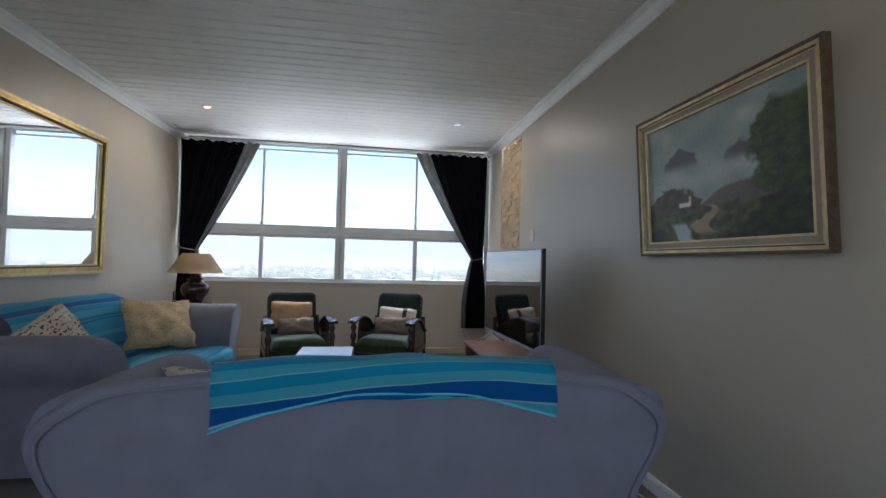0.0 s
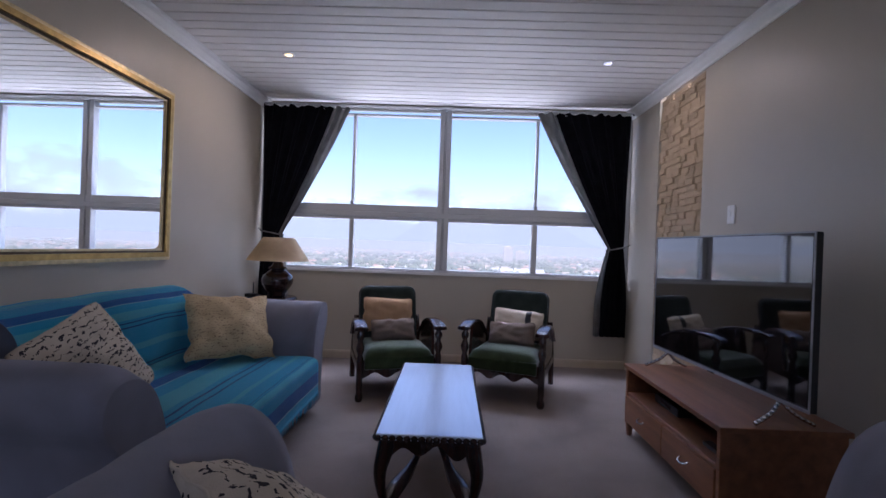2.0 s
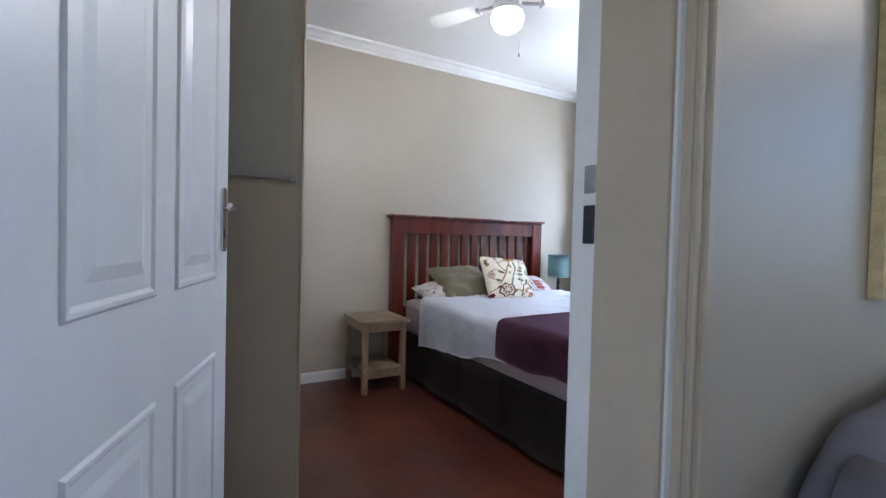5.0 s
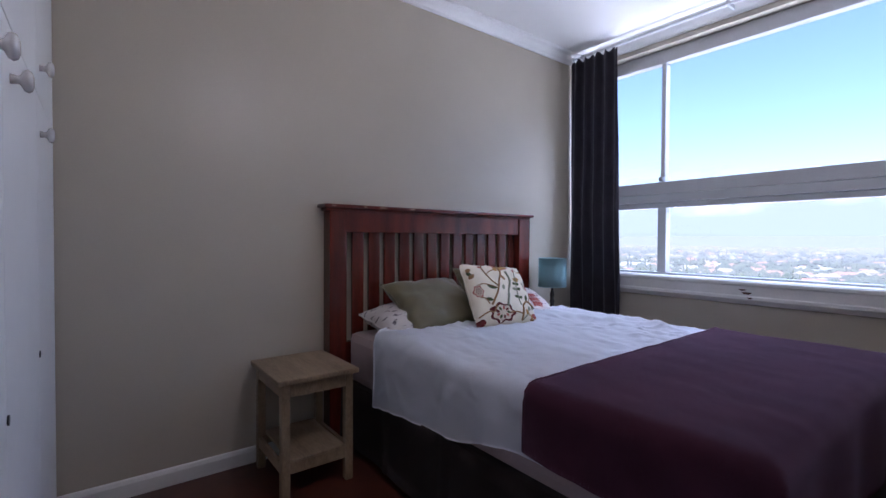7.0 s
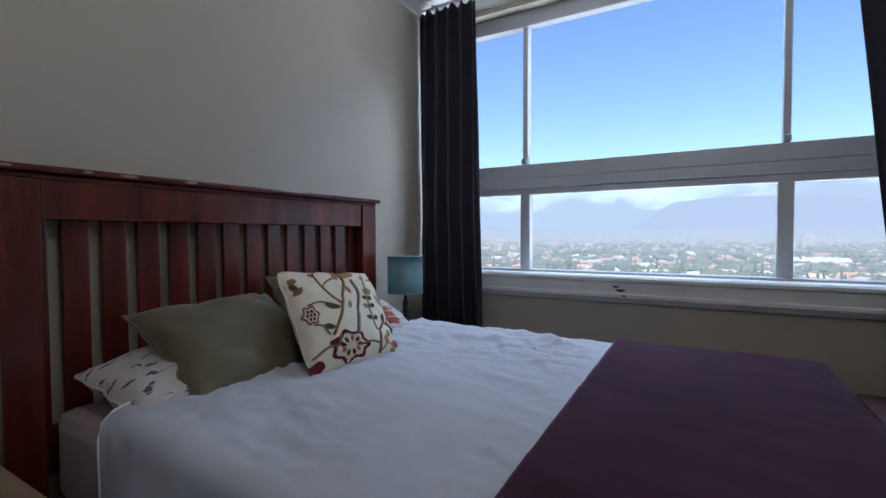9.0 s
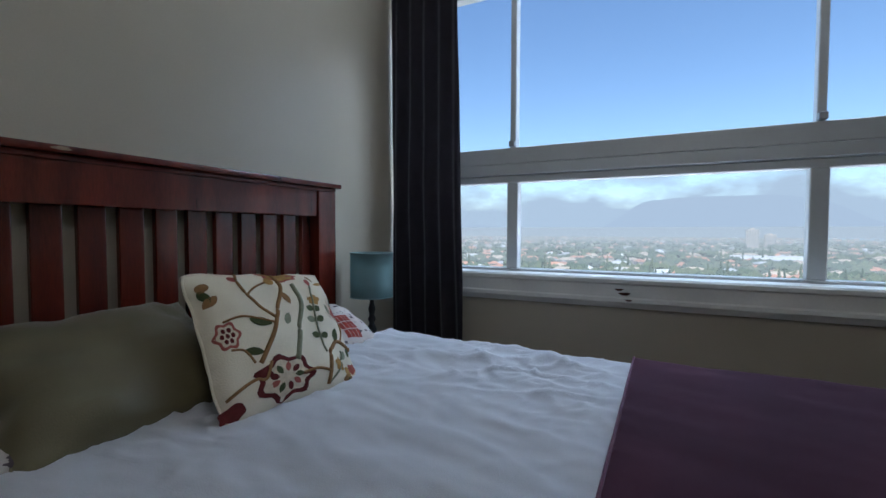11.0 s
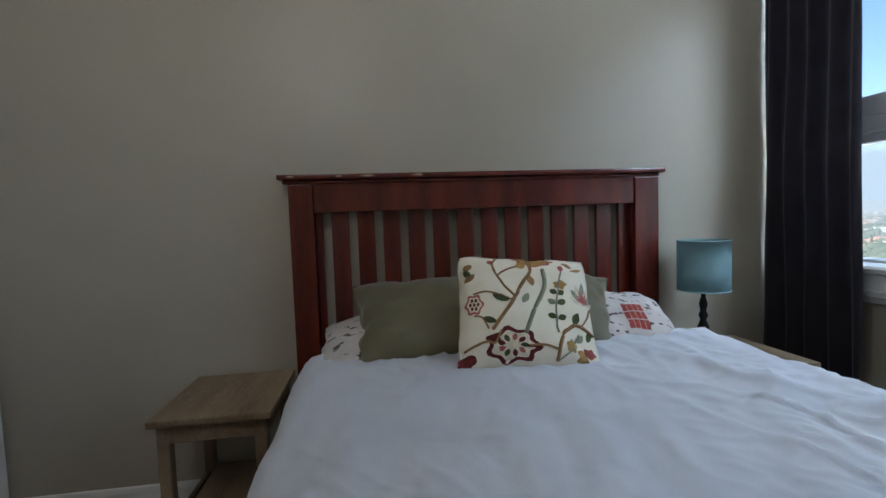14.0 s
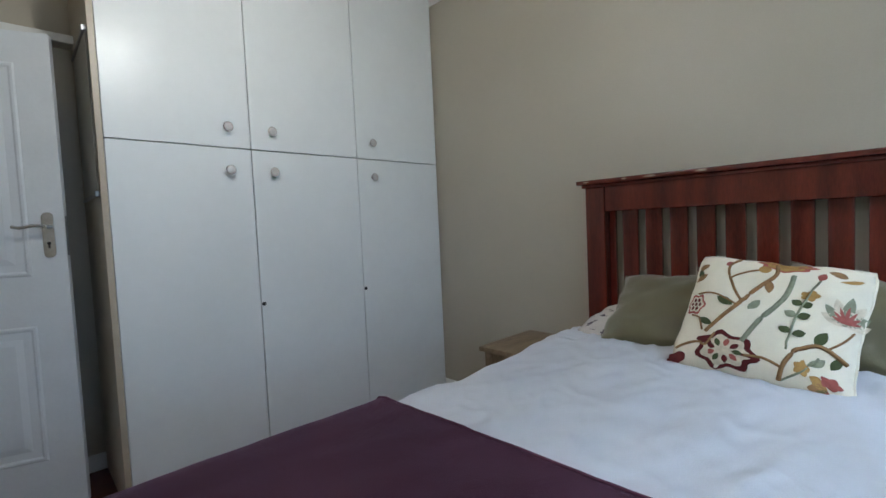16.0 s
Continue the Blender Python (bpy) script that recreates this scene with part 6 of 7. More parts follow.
for cu, cv, mt in ((0.46, 0.36, S_GOLD), (0.54, -0.66, S_GOLD), (0.82, -0.74, S_ROSE)):
    for k in range(5):
        leaf(cu, cv, k * 72, 0.10, 0.04, mt, 0.0026, "embroidered_petal")
for k in range(4):
    leaf(0.80, -0.84, 150 + k * 35, 0.22, 0.06, (S_GOLD, S_VINE, S_GREEN, S_ROSE)[k], 0.002)
blob(-0.93, -0.90, 0.13, 0.11, S_RED, 0.0015, 5)

# red patch of the far pillow
bm = bmesh.new()
for i in range(4):
    for j in range(3):
        grid(bm, lambda u, v: cushion_point(-0.12 + 0.10 * (i + 0.9 * u), -0.72 + 0.26 * (j + 0.88 * v), 1, 0.42, 0.32, 0.16, 7.0, 0.8) + Vector((0, -0.002, 0)), 3, 3)
far_pillow = [o for o in scene.objects if o.get("label", "").startswith("white printed pillow")][0]
part("red_patch", bm, mat("red_print", (0.26, 0.04, 0.028), 0.9, vary=0.4, scale=60, bump=0.4, fine=300), far_pillow, "red printed patch in squares")


# ---- bedside ----
def nightstand(at, label):
    t = base("nightstand", at, label, "nightstand", "nightstands by the bed")
    w, d, h = 0.38, 0.44, 0.535   # w along y, d along x
    bm = bmesh.new()
    rbox(bm, -d / 2, d / 2, -w / 2, w / 2, h - 0.024, h, 0.006, 2)
    part("tabletop", bm, M_PALEWOOD, t, "worn pale wooden top")
    for sx in (-1, 1):
        for sy in (-1, 1):
            bm = bmesh.new()
            cx, cy = sx * (d / 2 - 0.04), sy * (w / 2 - 0.04)
            rbox(bm, cx - 0.019, cx + 0.019, cy - 0.019, cy + 0.019, 0, h - 0.024, 0.003, 1)
            part("leg", bm, M_PALEWOOD, t)
    for sy in (-1, 1):
        for z0, z1 in ((h - 0.085, h - 0.024), (0.11, 0.16)):
            bm = bmesh.new()
            cy = sy * (w / 2 - 0.032)
            rbox(bm, -d / 2 + 0.059, d / 2 - 0.059, cy - 0.009, cy + 0.009, z0, z1, 0.002, 1)
            part("rail", bm, M_PALEWOOD, t)
    for sx in (-1, 1):
        for z0, z1 in ((h - 0.085, h - 0.024), (0.11, 0.16)):
            bm = bmesh.new()
            cx = sx * (d / 2 - 0.032)
            rbox(bm, cx - 0.009, cx + 0.009, -w / 2 + 0.059, w / 2 - 0.059, z0, z1, 0.002, 1)
            part("rail", bm, M_PALEWOOD, t)
    bm = bmesh.new()
    rbox(bm, -d / 2 + 0.02, d / 2 - 0.02, -w / 2 + 0.06, w / 2 - 0.06, 0.16, 0.175, 0.003, 1)
    part("shelf", bm, M_PALEWOOD, t)
    return t


nightstand((-4.69, 3.135, 0), "small pale worn wooden nightstand with a low shelf")
nightstand((-4.69, 5.19, 0), "small pale worn wooden nightstand holding the lamp")
bl = base("bedside_lamp", (-4.745, 5.09, 0.535), "bedside lamp with pale teal drum shade and dark turned stem", "lamp")
bm = bmesh.new()
lathe(bm, [(0.06, 0), (0.062, 0.012), (0.03, 0.025), (0.015, 0.04), (0.022, 0.07), (0.024, 0.10), (0.012, 0.13), (0.02, 0.15), (0.012, 0.17), (0.018, 0.20), (0.010, 0.23), (0.008, 0.30)], seg=18)
part("stem", bm, M_BLACK, bl, "dark turned stem")
bm = bmesh.new()
grid(bm, lambda u, v: Vector((0.104 * math.cos(2 * math.pi * u), 0.104 * math.sin(2 * math.pi * u), 0.262 + 0.215 * v)), 40, 3, True)
bmesh.ops.solidify(bm, geom=bm.faces[:], thickness=0.002)
part("shade", bm, M_TEAL, bl, "pale teal drum shade")
for z in (0.262, 0.477):
    bm = bmesh.new()
    tube(bm, [(0.1045 * math.cos(k * math.pi / 20), 0.1045 * math.sin(k * math.pi / 20), z) for k in range(41)], 0.0025, 5)
    part("shade_rim", bm, M_TEAL, bl)

# bedroom curtains
def hanging(name, xa_t, xb_t, xa_b, xb_b, y, top, bottom, label):
    c = base(name, ((xa_t + xb_t) / 2, y, 0), label, "curtain", "bedroom curtains")
    off = Vector((-(xa_t + xb_t) / 2, -y, 0))

    def fn(u, v):
        x = (xa_t + (xa_b - xa_t) * v) + ((xb_t + (xb_b - xb_t) * v) - (xa_t + (xa_b - xa_t) * v)) * u
        f = 0.030 * math.sin(u * 30 + 1.2 * math.sin(v * 3)) * (0.45 + 0.55 * v) + 0.012 * noise.noise(Vector((u * 5, v * 5, 1)))
        return Vector((x, y + f, top + (bottom - top) * v + (0.016 * math.sin(u * 44) if v == 0 else 0))) + off
    bm = bmesh.new()
    grid(bm, fn, 70, 40)
    bmesh.ops.solidify(bm, geom=bm.faces[:], thickness=0.003)
    part("curtain_cloth", bm, M_BCURTAIN, c)
    for k in range(9):
        bm = bmesh.new()
        p = fn((k + 0.5) / 9, 0.0)
        tube(bm, [p + Vector((0.004, 0, 0.02 + 0.016 * math.sin(a))) + Vector((0, 0.016 * math.cos(a), 0)) for a in [j * math.pi / 6 for j in range(13)]], 0.0025, 5)
        part("curtain_hook", bm, M_PLASTIC, c, "white curtain hook")


hanging("curtain", WX + 0.01, -4.505, WX + 0.01, -4.445, 5.555, 2.655, 0.03, "dark plum curtain hanging straight beside the bed")
hanging("curtain", -2.69, EX - 0.02, -2.42, EX - 0.02, 5.555, 2.655, 0.03, "dark plum curtain drawn to the window's other end")
br = base("curtain_rod", ((WX + EX) / 2, 5.555, 2.672), "white curtain rod below the bedroom ceiling", "curtain rod")
bm = bmesh.new()
hx = (EX - WX) / 2
cyl(bm, (-hx, 0, 0), (hx, 0, 0), 0.010, None, 12)
part("rod", bm, M_WIN, br)
for x in (-hx + 0.12, -0.25, hx - 0.15):
    bm = bmesh.new()
    rbox(bm, x - 0.008, x + 0.008, -0.012, 0.125, -0.012, 0.02, 0.003, 1)
    part("bracket", bm, M_WIN, br)

# chips in the sill's paint
for x, z, s in ((-3.655, 0.835, 0.016), (-3.63, 0.815, 0.022), (-3.61, 0.785, 0.013)):
    bm = bmesh.new()
    ys = 5.634 if z > 0.795 else 5.628
    bm.faces.new([bm.verts.new((x + s * math.cos(a) * (1.1 + 0.4 * math.sin(a * 3)), ys - 0.0006, z + 0.45 * s * math.sin(a) * (1 + 0.3 * math.cos(a * 2)))) for a in [k * math.pi / 8 for k in range(16)]])
    bmesh.ops.solidify(bm, geom=bm.faces[:], thickness=0.0005)
    solid("paint_chip", bm, mat("bare_brown_wood", (0.12, 0.05, 0.03), 0.8, vary=0.3, scale=50), "brown chip in the white sill paint", "paint chip", "structure")


# ---- ceiling fan ----
def ceiling_fan(at):
    f = base("ceiling_fan", at, "white five-blade ceiling fan with a lit glass bowl", "ceiling fan")
    bm = bmesh.new()
    lathe(bm, [(0.06, 0), (0.06, -0.03), (0.025, -0.05), (0.012, -0.055), (0.012, -0.16), (0.05, -0.165), (0.075, -0.19), (0.08, -0.24), (0.08, -0.33), (0.06, -0.345), (0.055, -0.37), (0.075, -0.375), (0.078, -0.405)], seg=28)
    part("motor", bm, M_PLASTIC, f)
    for k in range(5):
        bm = bmesh.new()
        outline = [(0.16, -0.045), (0.30, -0.058), (0.46, -0.062), (0.50, -0.05), (0.515, 0.0), (0.50, 0.05), (0.46, 0.062), (0.30, 0.058), (0.16, 0.045)]
        outline = [(0.06 + 0.82 * x, 0.85 * y) for x, y in outline]
        a = [bm.verts.new((x, y, -0.345 + 0.2 * y)) for x, y in outline]
        fc = bm.faces.new(a)
        bmesh.ops.solidify(bm, geom=[fc], thickness=0.006)
        bm.transform(pose(0, 0, 0, 0, 0, k * 72 + 62))
        bl_ = part("blade", bm, M_PLASTIC, f)
        bm = bmesh.new()
        rbox(bm, 0.07, 0.19, -0.012, 0.012, -0.357, -0.349, 0.002, 1)
        for y in (-0.018, 0.018):
            cyl(bm, (0.175, y, -0.362), (0.175, y, -0.342), 0.006, None, 8)
        bm.transform(pose(0, 0, 0, 0, 0, k * 72 + 62))
        part("blade_iron", bm, M_GREYMETAL, bl_)
    bm = bmesh.new()
    lathe(bm, [(0.078, -0.405), (0.084, -0.42), (0.084, -0.445), (0.070, -0.478), (0.04, -0.498), (0.004, -0.505)], seg=28)
    bowl = part("glass_bowl", bm, glow("lit_opal_glass", (1.0, 0.90, 0.72), 1.1), f, "lit opal glass bowl")
    bowl.visible_shadow = False
    bm = bmesh.new()
    cyl(bm, (0.075, 0.02, -0.40), (0.075, 0.02, -0.64), 0.0015, None, 6)
    ball(bm, (0.075, 0.02, -0.64), 0.006, (1, 1, 1.6), 8)
    part("pull_chain", bm, M_GREYMETAL, f, "thin pull chain")


ceiling_fan((-3.30, 3.27, BC))
point("fan_lamp", (-3.30, 3.27, BC - 0.455), 9, (1.0, 0.92, 0.80), 0.045)

# dark wooden chest beyond the bed
M_MAROON = mat("dark_maroon_wood", (0.045, 0.012, 0.012), 0.5, vary=0.4, scale=4, bump=0.06, fine=60, stretch=(1, 5, 5))
ch = base("blanket_chest", (-2.36, 5.20, 0), "dark red wooden chest against the wall beyond the bed", "chest")
bm = bmesh.new()
rbox(bm, -0.26, 0.28, -0.28, 0.28, 0.03, 0.40, 0.008, 2)
part("body", bm, M_MAROON, ch)
bm = bmesh.new()
rbox(bm, -0.28, 0.30, -0.30, 0.30, 0.40, 0.44, 0.008, 2)
part("lid", bm, M_MAROON, ch)
for sx in (-1, 1):
    for sy in (-1, 1):
        bm = bmesh.new()
        rbox(bm, sx * 0.22 - 0.03, sx * 0.22 + 0.03, sy * 0.22 - 0.03, sy * 0.22 + 0.03, 0, 0.03, 0.004, 1)
        part("foot", bm, M_REDWOOD, ch)

# ---- the city outside, far below ----
H0 = -34.0


def plain(name, color, vary=0.2, scale=0.02, fine=0.3, rough=0.9):
    return mat(name, color, rough, vary=vary, scale=scale, fine=fine)


bm = bmesh.new()
bmesh.ops.create_grid(bm, x_segments=40, y_segments=40, size=4600, matrix=Matrix.Translation((0, 0, H0)))
solid("ground", bm, mat("suburb_ground", (0.17, 0.19, 0.11), 0.95, second=(0.30, 0.27, 0.19), scale=0.012, fine=0.11, spec=0.1), "green and sandy suburban ground far below", "ground", "structure")

rc = random.Random(11)


def house(verts, faces, slots, x, y, w, d, h, roof, rot, slot):
    m = Matrix.Translation((x, y, H0)) @ Matrix.Rotation(rot, 4, "Z")
    e, i = 0.6, len(verts)
    q = min(d / 2, w / 2) * 0.8
    for z, g in ((0, 0), (h, 0), (h, e)):
        verts.extend(tuple(m @ Vector((sx * (w / 2 + g), sy * (d / 2 + g), z))) for sx, sy in ((-1, -1), (1, -1), (1, 1), (-1, 1)))
    verts.extend((tuple(m @ Vector((-w / 2 + q, 0, h + roof))), tuple(m @ Vector((w / 2 - q, 0, h + roof)))))
    for k in range(4):
        faces.append((i + k, i + (k + 1) % 4, i + 4 + (k + 1) % 4, i + 4 + k))
        slots.append(0)
    for f in ((8, 9, 13, 12), (10, 11, 12, 13), (9, 10, 13), (11, 8, 12)):
        faces.append(tuple(i + k for k in f))
        slots.append(slot)


HOUSE_MATS = [plain("pale_house_wall", (0.56, 0.50, 0.43)), plain("terracotta_roof", (0.50, 0.24, 0.15)), plain("sandy_roof", (0.50, 0.40, 0.30)), plain("grey_roof", (0.40, 0.40, 0.41)), plain("white_roof", (0.58, 0.57, 0.55))]


def town(name, count, near, far, label):
    me = bpy.data.meshes.new(name)
    verts, faces, slots = [], [], []
    for k in range(count):
        y = near * (far / near) ** rc.random()
        x = rc.uniform(-0.95, 1.05) * y * 1.1 - 2
        house(verts, faces, slots, x, y, rc.uniform(10, 22), rc.uniform(8, 13), rc.uniform(3, 6.5), rc.uniform(1.8, 3.4), rc.choice((0, 1.57, 0.4, 1.97)) + rc.uniform(-0.1, 0.1), rc.choice((1, 1, 1, 1, 2, 2, 2, 3, 4)))
    me.from_pydata(verts, [], faces)
    me.polygons.foreach_set("material_index", slots)
    for mt in HOUSE_MATS:
        me.materials.append(mt)
    return tagged(new(name, me), label, "houses", kind="stuff")


town("distant_houses", 1500, 210, 1500, "pale suburban houses with terracotta and grey roofs")
town("distant_houses", 1300, 1400, 3600, "far pale roofs of the town in the haze")

M_LEAF = [plain("dark_tree_foliage", (0.055, 0.085, 0.04), 0.4, 0.3, 2.0), plain("olive_tree_foliage", (0.11, 0.13, 0.06), 0.4, 0.3, 2.0)]


def blob_tree(verts, faces, x, y, h, w, tall):
    for c in range(7 if not tall else 9):
        if tall:
            q = c / 9
            cz, rr, cx, cy = h * (0.12 + 0.82 * q), w * (1 - q) * 0.5 + 0.3, x + rc.uniform(-0.3, 0.3), y
            sz = h * 0.13
        else:
            cz, rr = h * rc.uniform(0.45, 0.85), w * rc.uniform(0.2, 0.34)
            cx, cy = x + rc.uniform(-0.33, 0.33) * w, y + rc.uniform(-0.33, 0.33) * w
            sz = rr * 0.8
        i = len(verts)
        ring = 6
        verts.append((cx, cy, H0 + cz + sz))
        for k in range(ring):
            a = k * 2 * math.pi / ring + c
            j = rc.uniform(0.75, 1.2)
            verts.append((cx + rr * j * math.cos(a), cy + rr * j * math.sin(a), H0 + cz + rc.uniform(-0.2, 0.2) * sz))
        verts.append((cx, cy, H0 + cz - sz))
        for k in range(ring):
            k2 = (k + 1) % ring
            faces.append((i, i + 1 + k, i + 1 + k2))
            faces.append((i + 1 + ring, i + 1 + k2, i + 1 + k))
    i = len(verts)
    verts.extend([(x - 0.25, y, H0), (x + 0.25, y, H0), (x + 0.15, y, H0 + h * 0.6), (x - 0.15, y, H0 + h * 0.6)])
    faces.append((i, i + 1, i + 2, i + 3))


for nm, n, mt, lab in (("distant_trees", 2300, M_LEAF[0], "dark green trees between the far houses"), ("distant_trees", 2300, M_LEAF[1], "olive green bushy trees in the suburb")):
    verts, faces = [], []
    for k in range(n):
        y = 200 * (1900 / 200) ** rc.random()
        x = rc.uniform(-0.95, 1.05) * y * 1.1
        tall = rc.random() < 0.08
        blob_tree(verts, faces, x, y, rc.uniform(12, 20) if tall else rc.uniform(5, 10), rc.uniform(3, 5) if tall else rc.uniform(8, 19), tall)
    me = bpy.data.meshes.new(nm)
    me.from_pydata(verts, [], faces)
    me.materials.append(mt)
    tagged(new(nm, me), lab, "trees", kind="stuff")


def tower(x, y, w, h, label):
    t = base("apartment_tower", (x, y, H0), label, "building")
    bm = bmesh.new()
    box(bm, -w / 2, w / 2, -w / 4, w / 4, 0, h)
    part("wall", bm, plain("cream_tower_wall", (0.66, 0.55, 0.46)), t)
    bm = bmesh.new()
    box(bm, -w / 5, w / 6, -w / 6, w / 6, h, h + 3)
    part("roof_house", bm, plain("cream_tower_wall", (0.66, 0.55, 0.46)), t)
    for k in range(int(h // 3.2)):
        bm = bmesh.new()
        for j in range(5):
            x0 = -w / 2 + w * (j + 0.2) / 5
            box(bm, x0, x0 + w * 0.12, -w / 4 - 0.08, -w / 4 + 0.02, k * 3.2 + 1.0, k * 3.2 + 2.5)
        part("window_row", bm, plain("tower_window", (0.12, 0.13, 0.15), rough=0.3), t)


tower(165, 1330, 26, 44, "cream apartment tower rising over the suburb")
tower(205, 1360, 24, 32, "second cream apartment block beside the tower")
for x, y, w, d, mt, lab in ((-255, 380, 62, 20, HOUSE_MATS[1], "long red-roofed hall among trees"), (-330, 520, 110, 26, HOUSE_MATS[4], "long white-roofed warehouse beyond the trees"), (90, 620, 70, 24, HOUSE_MATS[4], "white-roofed warehouse standing among small houses")):
    hall = base("distant_hall", (x, y, H0), lab, "building")
    bm = bmesh.new()
    box(bm, -w / 2, w / 2, -d / 2, d / 2, 0, 6)
    part("wall", bm, HOUSE_MATS[0], hall)
    bm = bmesh.new()
    prism(bm, [(-d / 2 - 1, 6), (0, 10), (d / 2 + 1, 6)], -w / 2 - 1, w / 2 + 1, pose(0, 0, 0, 0, 0, 90))
    part("roof", bm, mt, hall)

# sea strip, mountain with painted haze, cloud bank
bm = bmesh.new()
box(bm, 900, 4400, 2350, 4400, H0 - 2, H0 + 0.6)
solid("sea", bm, plain("far_sea", (0.20, 0.36, 0.46), 0.1), "pale blue bay beyond the town", "water", "structure")


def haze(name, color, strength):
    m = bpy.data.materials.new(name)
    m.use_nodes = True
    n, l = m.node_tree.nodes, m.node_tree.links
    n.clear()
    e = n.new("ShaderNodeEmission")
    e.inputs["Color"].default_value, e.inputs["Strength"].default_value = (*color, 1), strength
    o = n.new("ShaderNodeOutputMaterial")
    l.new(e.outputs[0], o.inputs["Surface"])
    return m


verts, faces = [], []
prof = []
N = 90
for k in range(N + 1):
    q = k / N
    az = radians(-38 + 76 * q)
    deg = -38 + 76 * q
    flat = 1 / (1 + math.exp(-(deg + 5.5) * 0.9)) * (1 / (1 + math.exp((deg - 15) * 0.6)))
    h = 18 + 300 * flat * (0.93 + 0.05 * noise.noise(Vector((q * 14, 0, 0)))) + 60 * math.exp(-((deg + 26) / 9) ** 2) + 26 * noise.noise(Vector((q * 30, 3, 0)))
    prof.append((4250 * math.sin(az), 4250 * math.cos(az), h))
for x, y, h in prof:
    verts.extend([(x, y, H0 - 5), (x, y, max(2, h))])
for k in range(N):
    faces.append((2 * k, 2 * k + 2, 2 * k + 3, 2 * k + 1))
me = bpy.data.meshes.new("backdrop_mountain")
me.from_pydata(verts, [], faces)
# haze over the mountain is put into one flat glowing colour
me.materials.append(haze("glowing_haze_mountain", (0.79, 0.885, 1.0), 0.505))
tagged(new("backdrop_mountain", me), "flat-topped mountain, its pale haze put into a flat glow", "mountain", kind="structure")

# cloud bank and haze: a plain backdrop of distance that thins out upwards
m = bpy.data.materials.new("cloud_bank")
m.use_nodes = True
n, l = m.node_tree.nodes, m.node_tree.links
n.clear()
tc = n.new("ShaderNodeTexCoord")
mp = n.new("ShaderNodeMapping")
mp.inputs["Scale"].default_value = (0.0016, 0.0016, 0.0034)
l.new(tc.outputs["Object"], mp.inputs["Vector"])
nz = n.new("ShaderNodeTexNoise")
nz.inputs["Scale"].default_value, nz.inputs["Detail"].default_value, nz.inputs["Roughness"].default_value = 1.0, 7, 0.55
l.new(mp.outputs[0], nz.inputs["Vector"])
sp = n.new("ShaderNodeSeparateXYZ")
l.new(tc.outputs["Object"], sp.inputs[0])
up = n.new("ShaderNodeMapRange")
up.inputs["From Min"].default_value, up.inputs["From Max"].default_value = 60, 900
up.inputs["To Min"].default_value, up.inputs["To Max"].default_value = 0.34, -0.22
l.new(sp.outputs["Z"], up.inputs["Value"])
ad = n.new("ShaderNodeMath")
l.new(nz.outputs["Fac"], ad.inputs[0])
l.new(up.outputs[0], ad.inputs[1])
rp = n.new("ShaderNodeMapRange")
rp.inputs["From Min"].default_value, rp.inputs["From Max"].default_value = 0.50, 0.72
l.new(ad.outputs[0], rp.inputs["Value"])
em = n.new("ShaderNodeEmission")
em.inputs["Color"].default_value, em.inputs["Strength"].default_value = (0.80, 0.90, 1.0, 1), 0.52
tr = n.new("ShaderNodeBsdfTransparent")
mx = n.new("ShaderNodeMixShader")
l.new(rp.outputs[0], mx.inputs[0])
l.new(tr.outputs[0], mx.inputs[1])
l.new(em.outputs[0], mx.inputs[2])
ou = n.new("ShaderNodeOutputMaterial")
l.new(mx.outputs[0], ou.inputs["Surface"])
bm = bmesh.new()
grid(bm, lambda u, v: Vector((4450 * math.sin(radians(-80 + 160 * u)), 4450 * math.cos(radians(-80 + 160 * u)), H0 - 10 + 3200 * v)), 60, 12)
solid("backdrop_clouds", bm, m, "low white cloud bank over the horizon", "clouds", "structure")

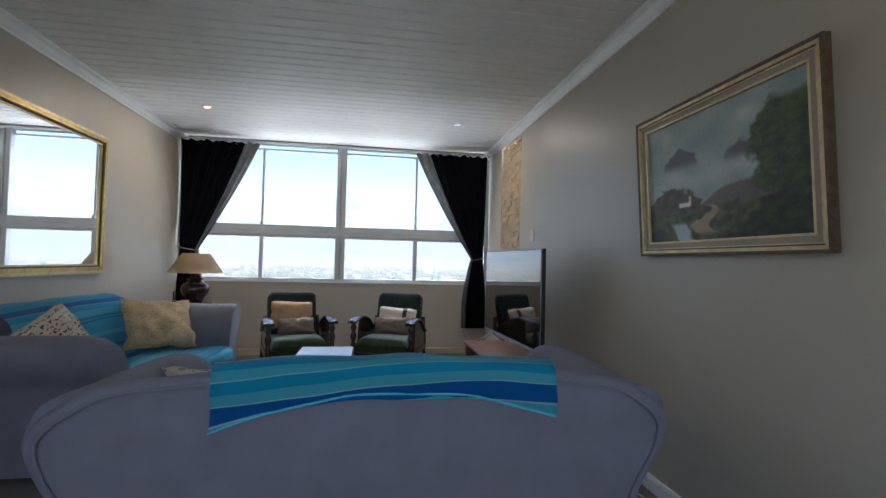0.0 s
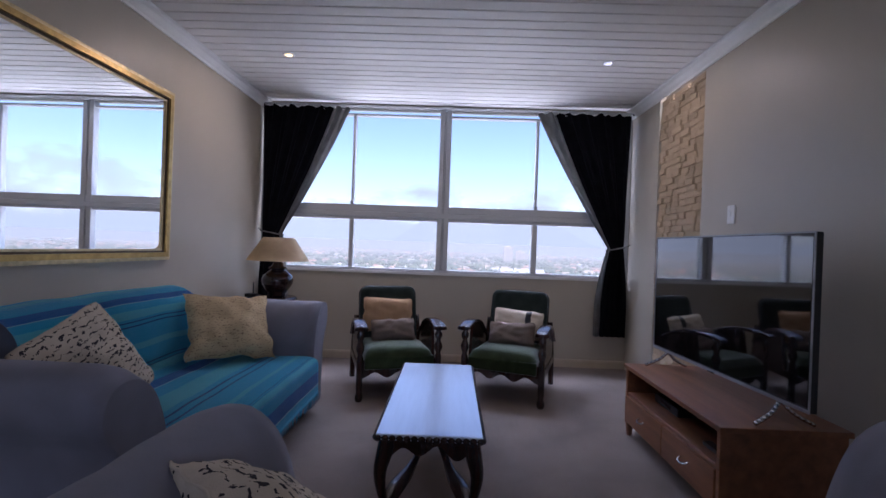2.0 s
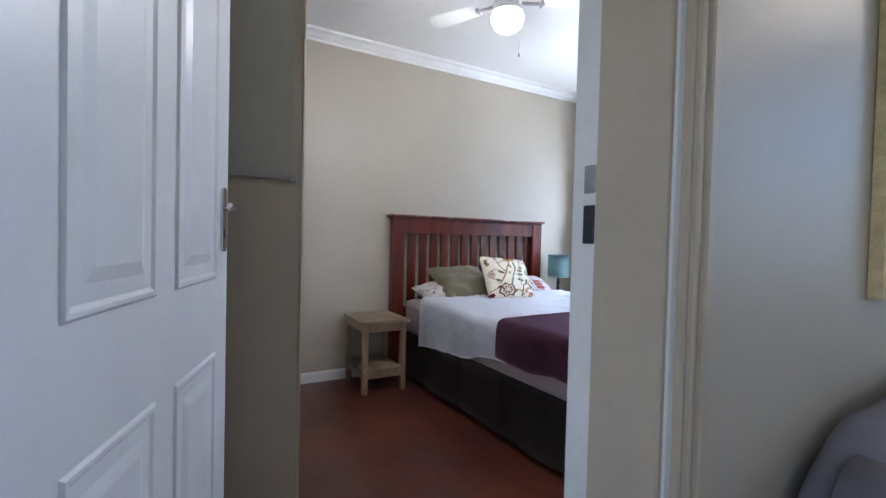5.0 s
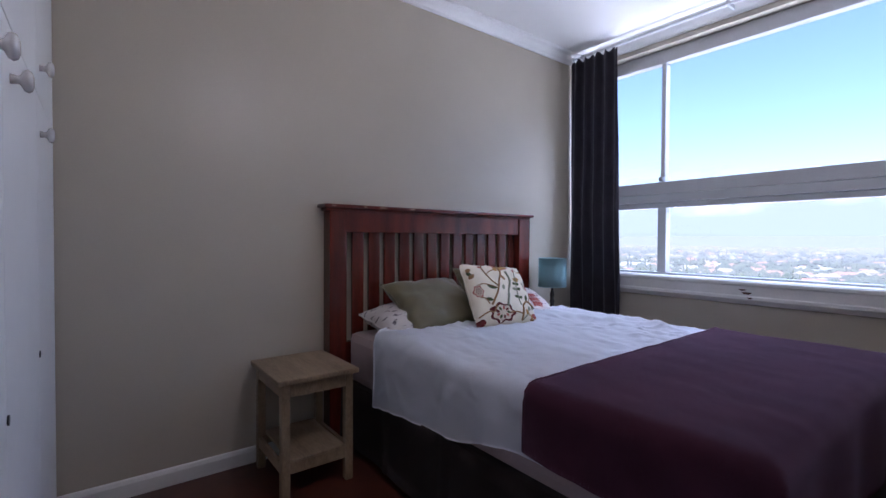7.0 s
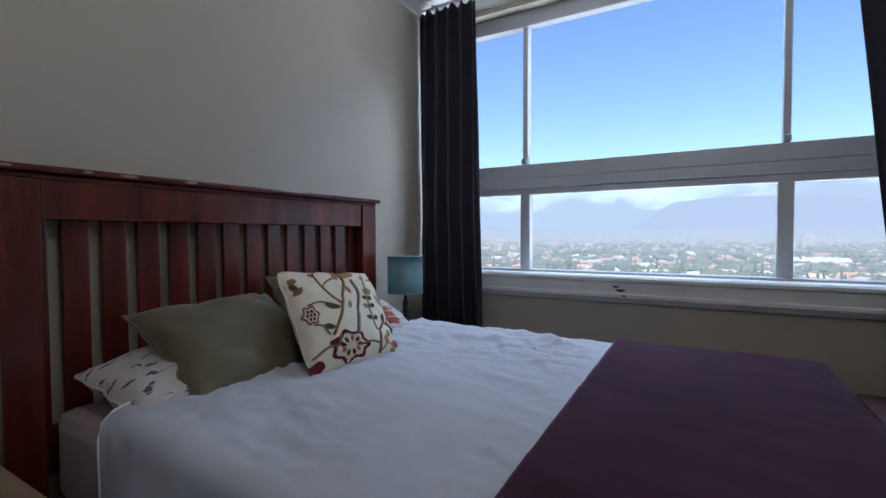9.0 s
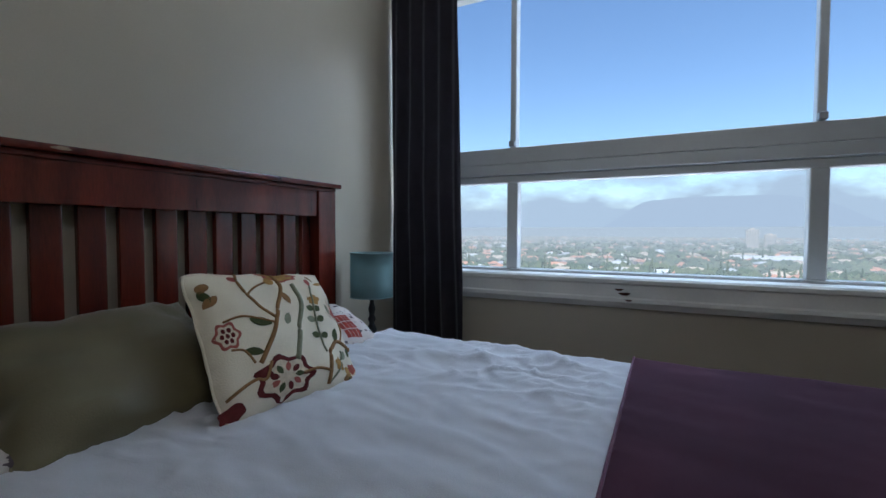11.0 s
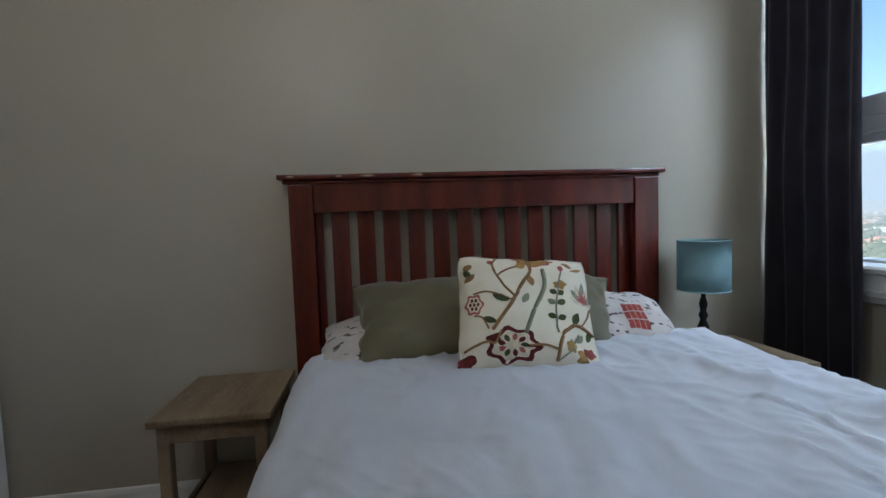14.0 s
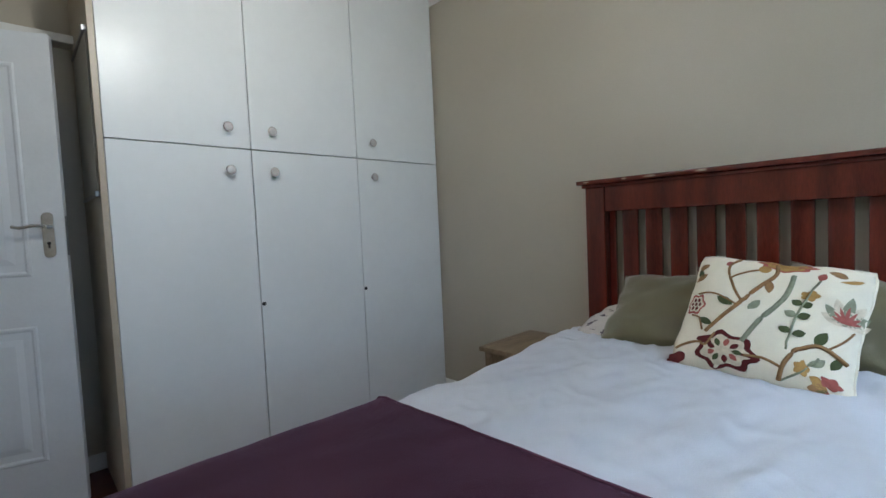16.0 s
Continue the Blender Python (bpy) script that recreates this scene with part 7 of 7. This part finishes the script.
# glowing see-through sheets painted as thin haze between the near and the far suburb
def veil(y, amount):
    m = bpy.data.materials.new("glowing_haze_veil")
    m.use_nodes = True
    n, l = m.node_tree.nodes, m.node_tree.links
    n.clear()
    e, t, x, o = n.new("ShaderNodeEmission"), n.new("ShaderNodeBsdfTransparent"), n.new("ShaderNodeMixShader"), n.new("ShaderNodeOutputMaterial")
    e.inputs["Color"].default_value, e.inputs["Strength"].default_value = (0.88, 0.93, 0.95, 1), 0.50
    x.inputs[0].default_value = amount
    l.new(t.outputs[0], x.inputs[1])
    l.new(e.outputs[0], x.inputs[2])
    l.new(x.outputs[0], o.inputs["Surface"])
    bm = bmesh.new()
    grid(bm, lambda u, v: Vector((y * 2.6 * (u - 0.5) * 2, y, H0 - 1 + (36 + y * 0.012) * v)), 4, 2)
    solid("backdrop_haze_sheet", bm, m, "thin glowing sheet standing in for haze over the town", "haze", "structure")


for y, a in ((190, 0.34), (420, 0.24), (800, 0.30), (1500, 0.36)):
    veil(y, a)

# ---- stones of the ledger panel, each a piece ----
bk = boxes("stone_panel", M_GROUT, "panel of split sandstone ledger pieces set into the wall", "stone panel", (RX + 0.045, RX + 0.052, PY0, PY1, 0.0, 2.565))
rs = random.Random(21)
shapes = []
for k in range(10):
    bm = bmesh.new()
    vs = bmesh.ops.create_cube(bm, size=1)["verts"]
    for v in vs:
        v.co += Vector((rs.uniform(-0.16, 0.05) if v.co.x < 0 else 0, rs.uniform(-0.03, 0.03), rs.uniform(-0.04, 0.04)))
    bmesh.ops.bevel(bm, geom=bm.edges[:], offset=0.05, segments=1, affect="EDGES")
    shapes.append(mesh("stone", bm, M_STONE))
rh = 2.55 / 50
for row in range(50):
    cuts = [0] + [c for c in (0.17 + rs.uniform(-.05, .05), 0.34 + rs.uniform(-.05, .05), 0.5 + rs.uniform(-.05, .05), 0.67 + rs.uniform(-.05, .05), 0.83 + rs.uniform(-.05, .05))] + [1]
    for a, b in zip(cuts, cuts[1:]):
        w = (b - a) * (PY1 - PY0 - 0.004)
        dep = rs.uniform(0.026, 0.044)
        ob = new("stone", shapes[rs.randrange(10)])
        ob.parent = bk
        ob.matrix_basis = Matrix.LocRotScale((RX + 0.046 - dep / 2, PY0 + 0.002 + a * (PY1 - PY0 - 0.004) + w / 2, 0.004 + rh * (row + 0.5)), None, (dep, w - rs.uniform(0.001, 0.016), rh - rs.uniform(0.0005, 0.004)))
